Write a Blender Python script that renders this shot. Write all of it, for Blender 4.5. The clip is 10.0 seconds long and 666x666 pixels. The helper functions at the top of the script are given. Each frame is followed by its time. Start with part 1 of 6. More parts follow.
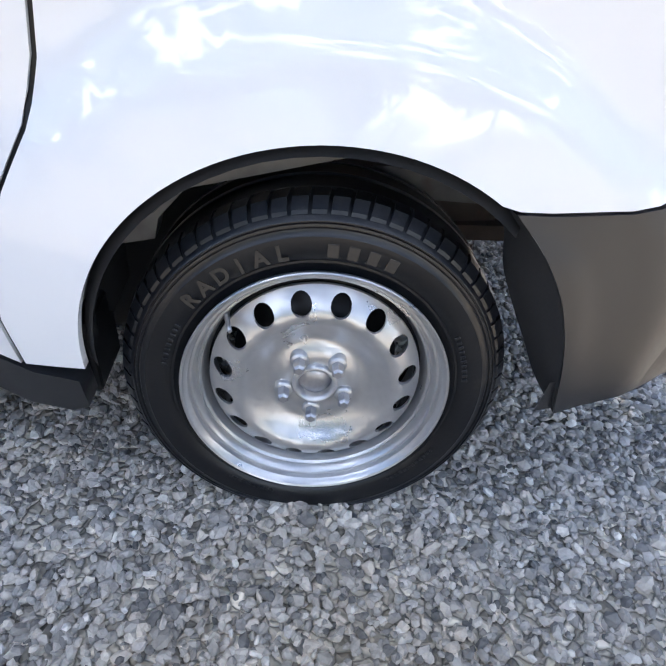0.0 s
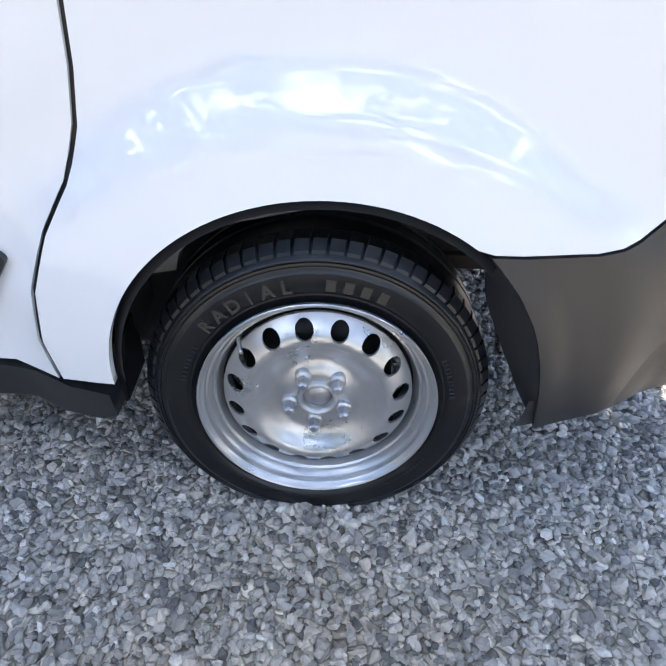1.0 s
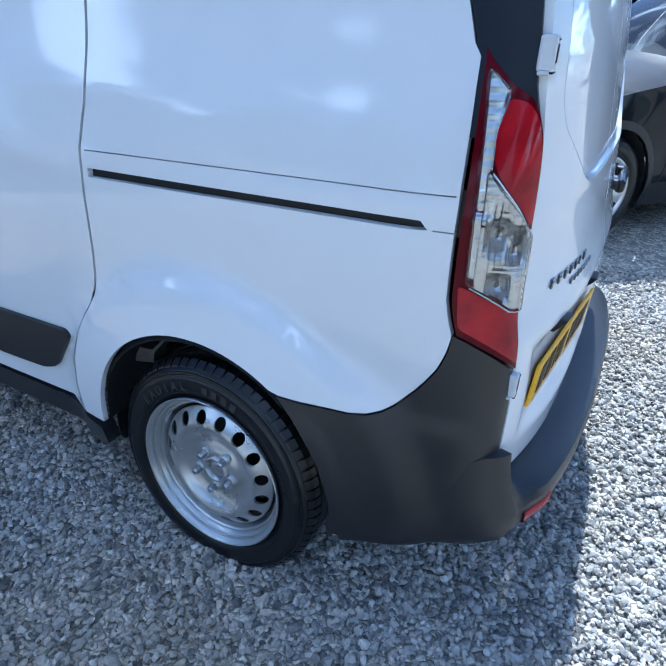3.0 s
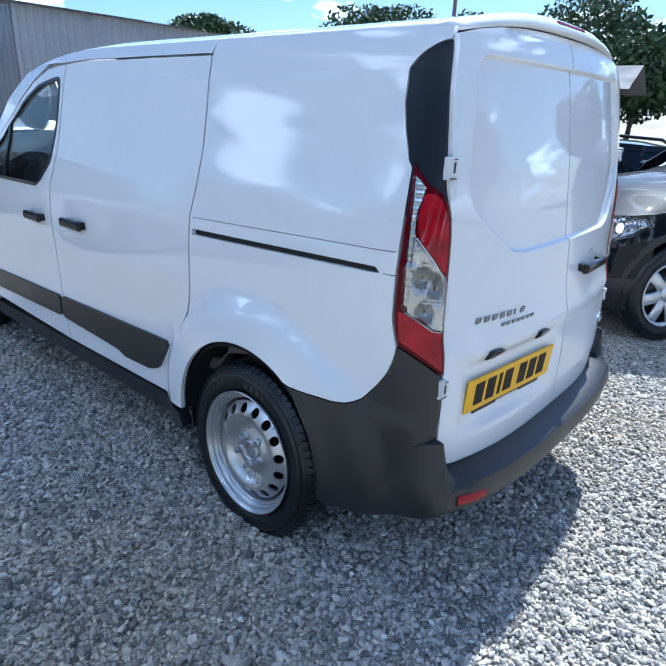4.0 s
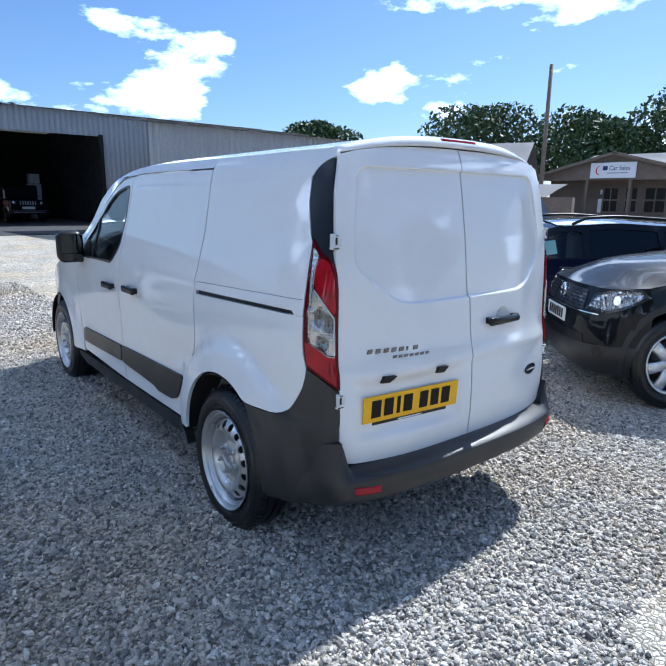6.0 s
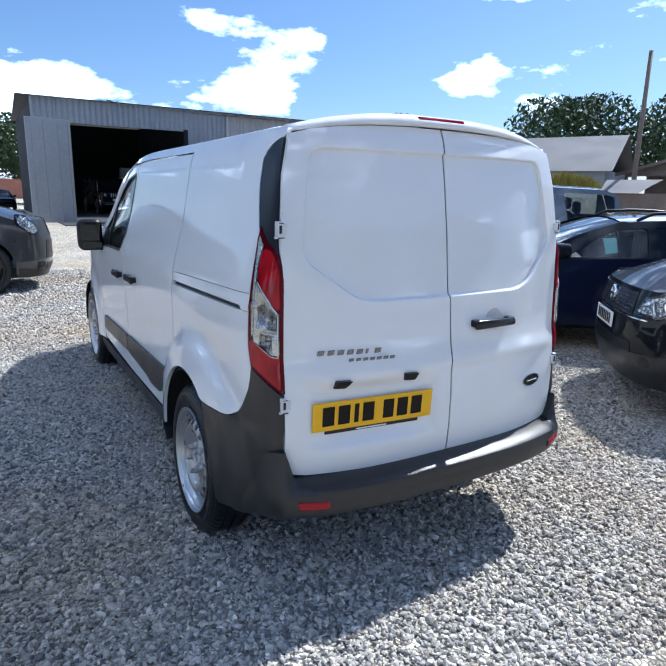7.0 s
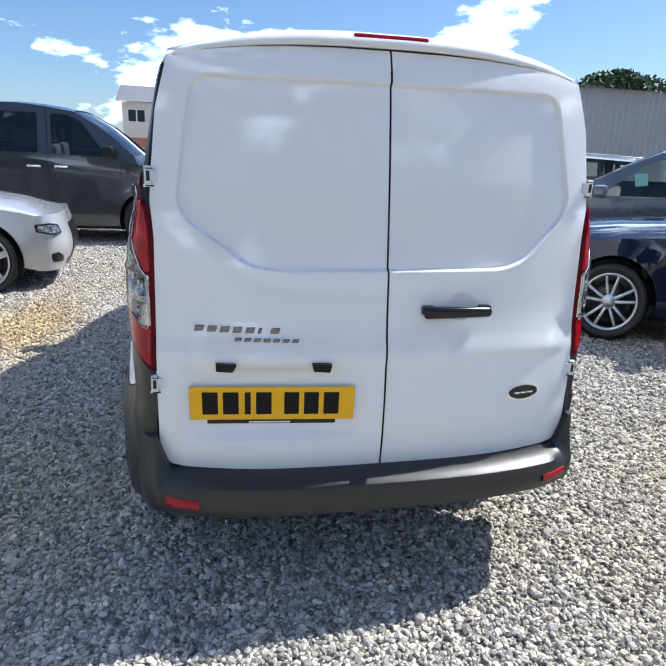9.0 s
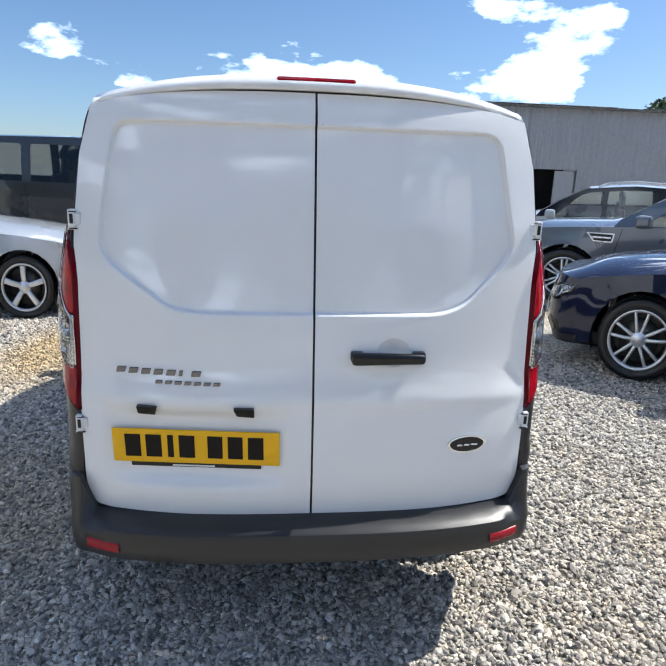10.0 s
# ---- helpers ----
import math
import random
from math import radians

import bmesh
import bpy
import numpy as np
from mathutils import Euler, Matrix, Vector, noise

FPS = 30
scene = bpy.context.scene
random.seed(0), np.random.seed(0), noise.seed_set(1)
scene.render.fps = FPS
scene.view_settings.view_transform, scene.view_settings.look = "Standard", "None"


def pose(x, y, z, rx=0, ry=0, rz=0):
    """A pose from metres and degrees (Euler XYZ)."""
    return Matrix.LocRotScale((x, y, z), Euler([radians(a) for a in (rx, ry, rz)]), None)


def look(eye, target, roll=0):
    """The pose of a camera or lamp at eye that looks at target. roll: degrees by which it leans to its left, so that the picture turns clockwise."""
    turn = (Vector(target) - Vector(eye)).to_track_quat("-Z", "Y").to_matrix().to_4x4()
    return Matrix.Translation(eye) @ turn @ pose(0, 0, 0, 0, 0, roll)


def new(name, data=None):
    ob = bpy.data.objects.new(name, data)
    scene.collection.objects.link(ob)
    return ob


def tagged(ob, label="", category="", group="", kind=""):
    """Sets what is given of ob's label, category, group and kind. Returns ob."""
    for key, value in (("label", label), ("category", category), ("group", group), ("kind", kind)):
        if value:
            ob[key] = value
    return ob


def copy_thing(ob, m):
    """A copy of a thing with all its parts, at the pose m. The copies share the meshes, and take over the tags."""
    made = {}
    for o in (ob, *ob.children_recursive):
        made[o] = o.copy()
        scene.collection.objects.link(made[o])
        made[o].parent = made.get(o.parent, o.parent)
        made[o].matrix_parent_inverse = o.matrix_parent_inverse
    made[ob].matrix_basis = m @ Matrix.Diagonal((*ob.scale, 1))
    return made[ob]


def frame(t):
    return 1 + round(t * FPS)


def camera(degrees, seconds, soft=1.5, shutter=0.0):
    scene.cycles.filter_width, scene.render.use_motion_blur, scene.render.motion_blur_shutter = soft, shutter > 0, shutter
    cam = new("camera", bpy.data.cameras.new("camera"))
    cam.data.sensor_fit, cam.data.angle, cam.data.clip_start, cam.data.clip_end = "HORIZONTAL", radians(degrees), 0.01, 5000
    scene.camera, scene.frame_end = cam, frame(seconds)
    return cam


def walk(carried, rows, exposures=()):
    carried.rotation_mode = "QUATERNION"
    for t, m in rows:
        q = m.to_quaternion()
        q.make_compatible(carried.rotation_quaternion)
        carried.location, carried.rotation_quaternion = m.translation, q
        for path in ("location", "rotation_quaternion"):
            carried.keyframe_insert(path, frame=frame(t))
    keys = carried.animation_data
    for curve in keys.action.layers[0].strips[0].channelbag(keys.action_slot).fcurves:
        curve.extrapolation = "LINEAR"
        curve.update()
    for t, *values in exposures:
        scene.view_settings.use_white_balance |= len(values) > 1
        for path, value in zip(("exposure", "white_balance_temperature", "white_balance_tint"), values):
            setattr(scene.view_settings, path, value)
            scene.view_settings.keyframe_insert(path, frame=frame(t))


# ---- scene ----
cam = camera(59.5, 10.0)
PATH = [
    (0, (-0.04, -0.74, 1.03), (0.091, 0.81, -0.228), 5.8),
    (0.5, (-0.051, -0.745, 1.035), (0.071, 0.781, -0.252), 5.7),
    (1, (-0.011, -0.797, 1.143), (0.048, 0.741, -0.134), 4.7),
    (1.5, (0.17, -1.01, 1.371), (0.096, 0.561, 0.136), 3.1),
    (2, (0.375, -1.107, 1.472), (0.109, 0.497, 0.309), 2.1),
    (2.5, (0.551, -0.972, 1.49), (0.038, 0.623, 0.398), 1.4),
    (3, (0.863, -0.961, 1.479), (0.066, 0.585, 0.492), 1.7),
    (3.2, (1.029, -1.002, 1.486), (0.107, 0.524, 0.58), 2.3),
    (4.3, (1.649, -1.31, 1.546), (0.368, 0.079, 0.89), 1.8),
    (4.5, (1.775, -1.309, 1.546), (0.452, 0.058, 0.928), 1.6),
    (5, (2.044, -1.318, 1.569), (0.643, 0.006, 1.036), 1.3),
    (5.5, (2.239, -1.377, 1.566), (0.775, -0.1, 1.092), 1.0),
    (6, (2.416, -1.275, 1.561), (0.892, -0.056, 1.122), 0.8),
    (6.2, (2.485, -1.173, 1.559), (0.936, 0.015, 1.125), 0.8),
    (7.3, (2.534, -0.582, 1.516), (0.816, 0.323, 1.035), 1.4),
    (7.5, (2.586, -0.458, 1.507), (0.842, 0.385, 1.009), 1.4),
    (8, (2.676, -0.154, 1.521), (0.878, 0.536, 0.981), 1.6),
    (8.5, (2.575, 0.068, 1.489), (0.736, 0.609, 0.918), 2.0),
    (8.9, (2.485, 0.223, 1.494), (0.622, 0.653, 0.907), 2.3),
    (9, (2.478, 0.287, 1.493), (0.607, 0.685, 0.908), 2.2),
    (9.5, (2.474, 0.592, 1.501), (0.577, 0.875, 0.937), 2.2),
    (10, (2.471, 0.702, 1.55), (0.546, 0.898, 1.041), 1.9),
]
# stops, kelvin and tint as the clip's camera drifts
EXPOSURES = [(0, 1.90, 5750, 13), (0.8, 1.90, 5750, 13), (1.3, 1.50, 4950, 9), (1.8, 0.93, 4480, 6), (2.5, 0.92, 4420, 6), (3.2, 0.94, 4500, 6), (4.5, 0.92, 4850, 8), (6, 0.66, 4900, 9), (7.5, 0.74, 5050, 10), (8.5, 0.78, 5150, 9), (10, 0.70, 5400, 9)]
walk(cam, [(t, look(eye, target, roll)) for t, eye, target, roll in PATH], EXPOSURES)

# ---- world, sun ----
world = bpy.data.worlds.new("sky")
scene.world = world
world.use_nodes = True
wn = world.node_tree
bg = wn.nodes["Background"]
sky = wn.nodes.new("ShaderNodeTexSky")
sky.sky_type = "NISHITA"
sky.sun_disc = False
SUN_WAY = Vector((-0.180, 0.77, 1.0)).normalized()
sky.sun_elevation = math.asin(SUN_WAY.z)
sky.sun_rotation = math.atan2(SUN_WAY.x, SUN_WAY.y)
sky.dust_density, sky.ozone_density = 0.7, 2.0
# broken white cloud over the blue
wco = wn.nodes.new("ShaderNodeTexCoord")
wmap = wn.nodes.new("ShaderNodeMapping")
wmap.inputs["Scale"].default_value = (1, 1, 2.6)
cloud = wn.nodes.new("ShaderNodeTexNoise")
cloud.inputs["Scale"].default_value, cloud.inputs["Detail"].default_value, cloud.inputs["Roughness"].default_value = 2.8, 8, 0.58
cover = wn.nodes.new("ShaderNodeMapRange")
cover.inputs["From Min"].default_value, cover.inputs["From Max"].default_value = 0.545, 0.62
cmix = wn.nodes.new("ShaderNodeMix")
cmix.data_type = "RGBA"
cmix.inputs["B"].default_value = (27.0, 27.4, 28.0, 1)
wn.links.new(wco.outputs["Generated"], wmap.inputs["Vector"])
wn.links.new(wmap.outputs[0], cloud.inputs["Vector"])
wn.links.new(cloud.outputs["Fac"], cover.inputs["Value"])
wn.links.new(cover.outputs[0], cmix.inputs["Factor"])
wn.links.new(sky.outputs[0], cmix.inputs["A"])
wn.links.new(cmix.outputs["Result"], bg.inputs["Color"])
bg.inputs["Strength"].default_value = 0.074

sun = new("sun", bpy.data.lights.new("sun", "SUN"))
sun.data.energy, sun.data.angle, sun.data.color = 4.9, radians(0.6), (1.0, 0.86, 0.66)
sun.matrix_world = look(SUN_WAY * 60, (0, 0, 0))

# ---- small tools ----
from mathutils.geometry import delaunay_2d_cdt


def smooth_curve(pts, sigma):
    """A smooth function through (x, y) points."""
    xs, ys = [p[0] for p in pts], [p[1] for p in pts]
    n = 600
    grid = np.linspace(xs[0], xs[-1], n)
    vals = np.interp(grid, xs, ys)
    k = max(1, int(3 * sigma / (grid[1] - grid[0])))
    ker = np.exp(-0.5 * (np.arange(-k, k + 1) * (grid[1] - grid[0]) / sigma) ** 2)
    ker /= ker.sum()
    head = vals[0] + (vals[1] - vals[0]) * np.arange(-k, 0)
    tail = vals[-1] + (vals[-1] - vals[-2]) * np.arange(1, k + 1)
    vals = np.convolve(np.concatenate([head, vals, tail]), ker, "valid")
    return lambda x: float(np.interp(x, grid, vals))


def step01(a, b, x):
    t = min(1.0, max(0.0, (x - a) / (b - a)))
    return t * t * (3 - 2 * t)


def inside(poly, x, y):
    p = np.asarray(poly)
    q = np.roll(p, -1, 0)
    x, y = np.asarray(x)[:, None], np.asarray(y)[:, None]
    cross = (p[:, 1] > y) != (q[:, 1] > y)
    with np.errstate(divide="ignore", invalid="ignore"):
        at = (q[:, 0] - p[:, 0]) * (y - p[:, 1]) / (q[:, 1] - p[:, 1]) + p[:, 0]
    return (np.sum(cross & (x < at), 1) % 2) == 1


def edge_distance(poly, x, y):
    p = np.asarray(poly)
    q = np.roll(p, -1, 0)
    d = q - p
    pts = np.stack([x, y], 1)[:, None, :]
    t = np.clip(np.sum((pts - p) * d, 2) / np.maximum(np.sum(d * d, 1), 1e-12), 0, 1)
    return np.min(np.linalg.norm(pts - (p + t[..., None] * d), axis=2), 1)


def dense(poly, step):
    out = []
    for i, a in enumerate(poly):
        b = poly[(i + 1) % len(poly)]
        n = max(1, int(math.ceil(math.dist(a, b) / step)))
        out += [(a[0] + (b[0] - a[0]) * k / n, a[1] + (b[1] - a[1]) * k / n) for k in range(n)]
    return out


def inset(poly, d):
    """The outline drawn in by d."""
    n = len(poly)
    area = sum(poly[i][0] * poly[(i + 1) % n][1] - poly[(i + 1) % n][0] * poly[i][1] for i in range(n))
    s = 1 if area > 0 else -1
    out = []
    for i in range(n):
        a, b, c = Vector(poly[i - 1]), Vector(poly[i]), Vector(poly[(i + 1) % n])
        e, g = (b - a).normalized(), (c - b).normalized()
        m = Vector((-e.y - g.y, e.x + g.x)) * s
        if m.length < 1e-6:
            m = Vector((-e.y, e.x)) * s
        m.normalize()
        k = max(0.5, abs(m.dot(Vector((-e.y, e.x)) * s)))
        out.append(tuple(b + m * d / k))
    return out


def rounded(poly, r, n=4):
    """The outline with its corners rounded."""
    out = []
    for i in range(len(poly)):
        a, b, c = Vector(poly[i - 1]), Vector(poly[i]), Vector(poly[(i + 1) % len(poly)])
        e, g = a - b, c - b
        k = min(r, 0.45 * e.length, 0.45 * g.length)
        p, q = b + e.normalized() * k, b + g.normalized() * k
        for j in range(n + 1):
            t = j / n
            out.append(tuple((1 - t) ** 2 * p + 2 * t * (1 - t) * b + t * t * q))
    return out


def fill(outer, holes=(), step=0.05, extra=()):
    """Points and triangles that fill an outline."""
    rings = [dense(outer, step)] + [dense(h, step) for h in holes]
    pts, edges = [], []
    for ring in rings:
        o = len(pts)
        pts += ring
        edges += [(o + i, o + (i + 1) % len(ring)) for i in range(len(ring))]
    a = np.asarray(rings[0])
    gx, gy = np.meshgrid(np.arange(a[:, 0].min(), a[:, 0].max(), step), np.arange(a[:, 1].min(), a[:, 1].max(), step))
    gx, gy = gx.ravel(), gy.ravel()
    keep = inside(rings[0], gx, gy)
    for ring in rings:
        keep &= edge_distance(ring, gx, gy) > step * 0.4
    for ring in rings[1:]:
        keep &= ~inside(ring, gx, gy)
    if len(extra):
        ex = np.asarray(extra)
        ok = inside(rings[0], ex[:, 0], ex[:, 1]) & (edge_distance(rings[0], ex[:, 0], ex[:, 1]) > step * 0.3)
        pts += list(map(tuple, ex[ok]))
    pts += list(zip(gx[keep], gy[keep]))
    v, _, f, *_ = delaunay_2d_cdt([Vector((float(p[0]), float(p[1]))) for p in pts], edges, [], 0, 1e-7)
    v = np.array([tuple(p) for p in v])
    f = np.array([t for t in f if len(t) == 3])
    c = v[f].mean(1)
    ok = inside(rings[0], c[:, 0], c[:, 1])
    for ring in rings[1:]:
        ok &= ~inside(ring, c[:, 0], c[:, 1])
    # leave out hair-thin slivers along the rim
    e = v[f[:, [1, 2, 0]]] - v[f]
    area = np.abs(e[:, 0, 0] * e[:, 1, 1] - e[:, 0, 1] * e[:, 1, 0])
    ok &= area / np.max(np.linalg.norm(e, axis=2), 1) > 0.0006
    return v, f[ok]


def sheet(outer, fn, back, holes=(), step=0.05, extra=()):
    """A bmesh that lies on the surface fn over the outline, its rims turned in by the vector back."""
    v, f = fill(outer, holes, step, extra)
    bm = bmesh.new()
    vs = [bm.verts.new(fn(a, b)) for a, b in v]
    for t in f:
        try:
            bm.faces.new([vs[i] for i in t])
        except ValueError:
            pass
    bm.normal_update()
    total = sum((p.normal * p.calc_area() for p in bm.faces), Vector())
    if total.dot(Vector(back)) > 0:
        bmesh.ops.reverse_faces(bm, faces=bm.faces[:])
    for p in bm.faces:
        p.smooth = True
    rim = [e for e in bm.edges if e.is_boundary]
    for e in rim:
        e.smooth = False
    made = bmesh.ops.extrude_edge_only(bm, edges=rim)["geom"]
    bmesh.ops.translate(bm, vec=Vector(back), verts=[g for g in made if isinstance(g, bmesh.types.BMVert)])
    loose = [p for p in bm.verts if not p.link_faces]
    bmesh.ops.delete(bm, geom=loose, context="VERTS")
    return bm


def flipped(bm, yc):
    """The mirror image across y = yc."""
    for p in bm.verts:
        p.co.y = 2 * yc - p.co.y
    bmesh.ops.reverse_faces(bm, faces=bm.faces[:])
    return bm


def lathe(profile, n=64, smooth=True):
    """A ring of (radius, y) points turned about the y axis."""
    bm = bmesh.new()
    rows = []
    for r, y in profile:
        if r < 1e-5:
            rows.append([bm.verts.new((0, y, 0))] * n)
        else:
            rows.append([bm.verts.new((r * math.sin(2 * math.pi * i / n), y, r * math.cos(2 * math.pi * i / n))) for i in range(n)])
    for a, b in zip(rows, rows[1:]):
        for i in range(n):
            q = [a[i], a[(i + 1) % n], b[(i + 1) % n], b[i]]
            q = list(dict.fromkeys(q))
            if len(q) > 2:
                try:
                    bm.faces.new(q).smooth = smooth
                except ValueError:
                    pass
    bmesh.ops.recalc_face_normals(bm, faces=bm.faces[:])
    return bm


def box(bm, lo, hi, bevel=0.0, m=None, seg=2):
    """A box with worn edges, added to bm."""
    made = bmesh.ops.create_cube(bm, size=1)["verts"]
    lo, hi = Vector(lo), Vector(hi)
    for p in made:
        p.co = Vector([(l + h) / 2 + c * (h - l) for l, h, c in zip(lo, hi, p.co)])
    if bevel > 0:
        es = {e for p in made for e in p.link_edges}
        made = bmesh.ops.bevel(bm, geom=list(es), offset=bevel, segments=seg, profile=0.5, affect="EDGES")["verts"]
    if m is not None:
        bmesh.ops.transform(bm, matrix=m, verts=list({p for p in made if p.is_valid}))
    return bm


def a_box(lo, hi, bevel=0.0, m=None, seg=2):
    return box(bmesh.new(), lo, hi, bevel, m, seg)


def tube(points, r, n=8):
    """A round bar along the points."""
    bm = bmesh.new()
    rings = []
    for i, p in enumerate(points):
        p = Vector(p)
        d = Vector(points[min(i + 1, len(points) - 1)]) - Vector(points[max(i - 1, 0)])
        t = d.to_track_quat("Z", "Y").to_matrix()
        rr = r[i] if isinstance(r, (list, tuple)) else r
        rings.append([bm.verts.new(p + t @ Vector((rr * math.cos(2 * math.pi * k / n), rr * math.sin(2 * math.pi * k / n), 0))) for k in range(n)])
    for a, b in zip(rings, rings[1:]):
        for k in range(n):
            bm.faces.new((a[k], a[(k + 1) % n], b[(k + 1) % n], b[k])).smooth = True
    bm.faces.new(rings[0][::-1])
    bm.faces.new(rings[-1])
    bmesh.ops.recalc_face_normals(bm, faces=bm.faces[:])
    return bm


def grid_mesh(rows, smooth=True, close=False):
    """A sheet through rows of points."""
    bm = bmesh.new()
    vs = [[bm.verts.new(p) for p in row] for row in rows]
    for a, b in zip(vs, vs[1:]):
        n = len(a)
        for i in range(n if close else n - 1):
            bm.faces.new((a[i], a[(i + 1) % n], b[(i + 1) % n], b[i])).smooth = smooth
    return bm


def thing(name, label, category, m=None, group="", kind=""):
    ob = new(name)
    if m is not None:
        ob.matrix_world = m
    return tagged(ob, label, category, group, kind)


def solid(name, bm, material, label="", category="", group="", kind="", m=None):
    """A mesh as an object of its own."""
    me = bpy.data.meshes.new(name)
    bm.to_mesh(me)
    bm.free()
    me.materials.append(material)
    ob = new(name, me)
    if m is not None:
        ob.matrix_world = m
    return tagged(ob, label, category, group, kind)


def part(name, bm, material, parent, label="", m=None):
    """A bmesh as one mesh under a thing or a part."""
    ob = solid(name, bm, material, label)
    ob.parent = parent
    if m is not None:
        ob.matrix_basis = m
    return ob


# ---- materials ----
def material(name, color, rough=0.5, metal=0.0, coat=0.0, vary=0.06, grain=60.0, blotch=2.0, bump=0.0, spec=0.5, dirt=None, dirt_at=0.62):
    """A painted, moulded or cast surface with grain and blotches."""
    mt = bpy.data.materials.new(name)
    mt.use_nodes = True
    nt = mt.node_tree
    b = nt.nodes["Principled BSDF"]
    co = nt.nodes.new("ShaderNodeTexCoord")
    fine, wide = nt.nodes.new("ShaderNodeTexNoise"), nt.nodes.new("ShaderNodeTexNoise")
    fine.inputs["Scale"].default_value, wide.inputs["Scale"].default_value = grain, blotch
    fine.inputs["Detail"].default_value, wide.inputs["Detail"].default_value = 4, 5
    for n in (fine, wide):
        nt.links.new(co.outputs["Object"], n.inputs["Vector"])
    add = nt.nodes.new("ShaderNodeMath")
    add.operation = "ADD"
    nt.links.new(fine.outputs["Fac"], add.inputs[0])
    nt.links.new(wide.outputs["Fac"], add.inputs[1])
    ramp = nt.nodes.new("ShaderNodeMapRange")
    ramp.inputs["From Min"].default_value, ramp.inputs["From Max"].default_value = 0.6, 1.4
    ramp.inputs["To Min"].default_value, ramp.inputs["To Max"].default_value = 1 - vary, 1 + vary
    nt.links.new(add.outputs[0], ramp.inputs["Value"])
    mul = nt.nodes.new("ShaderNodeVectorMath")
    mul.operation = "SCALE"
    mul.inputs[0].default_value = color
    nt.links.new(ramp.outputs[0], mul.inputs["Scale"])
    last = mul.outputs[0]
    if dirt:
        mix = nt.nodes.new("ShaderNodeMix")
        mix.data_type = "RGBA"
        mix.inputs["B"].default_value = (*dirt, 1)
        dn = nt.nodes.new("ShaderNodeTexNoise")
        dn.inputs["Scale"].default_value, dn.inputs["Detail"].default_value = blotch * 3.1, 8
        nt.links.new(co.outputs["Object"], dn.inputs["Vector"])
        dr = nt.nodes.new("ShaderNodeMapRange")
        dr.inputs["From Min"].default_value, dr.inputs["From Max"].default_value = dirt_at, dirt_at + 0.15
        dr.inputs["To Max"].default_value = 0.7
        nt.links.new(dn.outputs["Fac"], dr.inputs["Value"])
        nt.links.new(dr.outputs[0], mix.inputs["Factor"])
        nt.links.new(last, mix.inputs["A"])
        last = mix.outputs["Result"]
    nt.links.new(last, b.inputs["Base Color"])
    rr = nt.nodes.new("ShaderNodeMapRange")
    rr.inputs["From Min"].default_value, rr.inputs["From Max"].default_value = 0.3, 0.7
    rr.inputs["To Min"].default_value, rr.inputs["To Max"].default_value = rough * 0.85, min(1, rough * 1.15)
    nt.links.new(wide.outputs["Fac"], rr.inputs["Value"])
    nt.links.new(rr.outputs[0], b.inputs["Roughness"])
    b.inputs["Metallic"].default_value = metal
    b.inputs["Coat Weight"].default_value = coat
    b.inputs["Coat Roughness"].default_value = 0.03
    b.inputs["Specular IOR Level"].default_value = spec
    if bump:
        bp = nt.nodes.new("ShaderNodeBump")
        bp.inputs["Strength"].default_value, bp.inputs["Distance"].default_value = 1.0, bump
        nt.links.new(fine.outputs["Fac"], bp.inputs["Height"])
        nt.links.new(bp.outputs[0], b.inputs["Normal"])
    return mt


def glass(name, color, rough=0.0, ior=1.45):
    mt = bpy.data.materials.new(name)
    mt.use_nodes = True
    b = mt.node_tree.nodes["Principled BSDF"]
    b.inputs["Base Color"].default_value = (*color, 1)
    b.inputs["Transmission Weight"].default_value = 1
    b.inputs["Roughness"].default_value = rough
    b.inputs["IOR"].default_value = ior
    return mt


WHITE = material("white_van_paint", (0.72, 0.725, 0.73), 0.5, coat=1.0, spec=0.0, vary=0.02, grain=9, blotch=1.3)
WHITE.node_tree.nodes["Principled BSDF"].inputs["Coat IOR"].default_value = 1.58
GREY = material("grey_textured_plastic", (0.0155, 0.0157, 0.0172), 0.36, spec=0.5, vary=0.15, grain=900, blotch=5, bump=0.0003)
BLACK = material("black_plastic", (0.007, 0.007, 0.008), 0.36, vary=0.2, grain=300, spec=0.35)
# mirror colour cut to near black, standing for a dark reflection
MIRROR = material("mirror_glass", (0.035, 0.04, 0.045), 0.03, metal=1.0, vary=0.02)
PILLAR = material("black_pillar_film", (0.007, 0.009, 0.014), 0.3, spec=0.3, vary=0.1)
DISH = material("dull_lamp_dish", (0.16, 0.145, 0.13), 0.4, metal=0.6, vary=0.1)
AMBER = material("smoked_amber_bulb", (0.10, 0.045, 0.02), 0.1, coat=0.5)
GLOSS = material("black_gloss", (0.004, 0.0045, 0.006), 0.22, coat=0.0, spec=0.4, vary=0.1)
LINER = material("felt_liner", (0.012, 0.012, 0.013), 0.9, vary=0.3, grain=200)
UNDER = material("underseal_paint", (0.15, 0.14, 0.125), 0.7, vary=0.3, grain=30, blotch=6, dirt=(0.10, 0.065, 0.04))
RUSTY = material("rusty_underseal", (0.075, 0.055, 0.040), 0.8, vary=0.35, grain=40, blotch=9, dirt=(0.12, 0.06, 0.03))
RUBBER = material("tyre_rubber", (0.0055, 0.006, 0.0075), 0.33, spec=0.5, vary=0.25, grain=120, blotch=7, bump=0.0004, dirt=(0.030, 0.026, 0.021), dirt_at=0.62)
STEEL = material("silver_wheel_paint", (0.52, 0.52, 0.52), 0.30, metal=0.75, coat=0.1, vary=0.07, grain=70, blotch=9, dirt=(0.30, 0.27, 0.22), dirt_at=0.78)
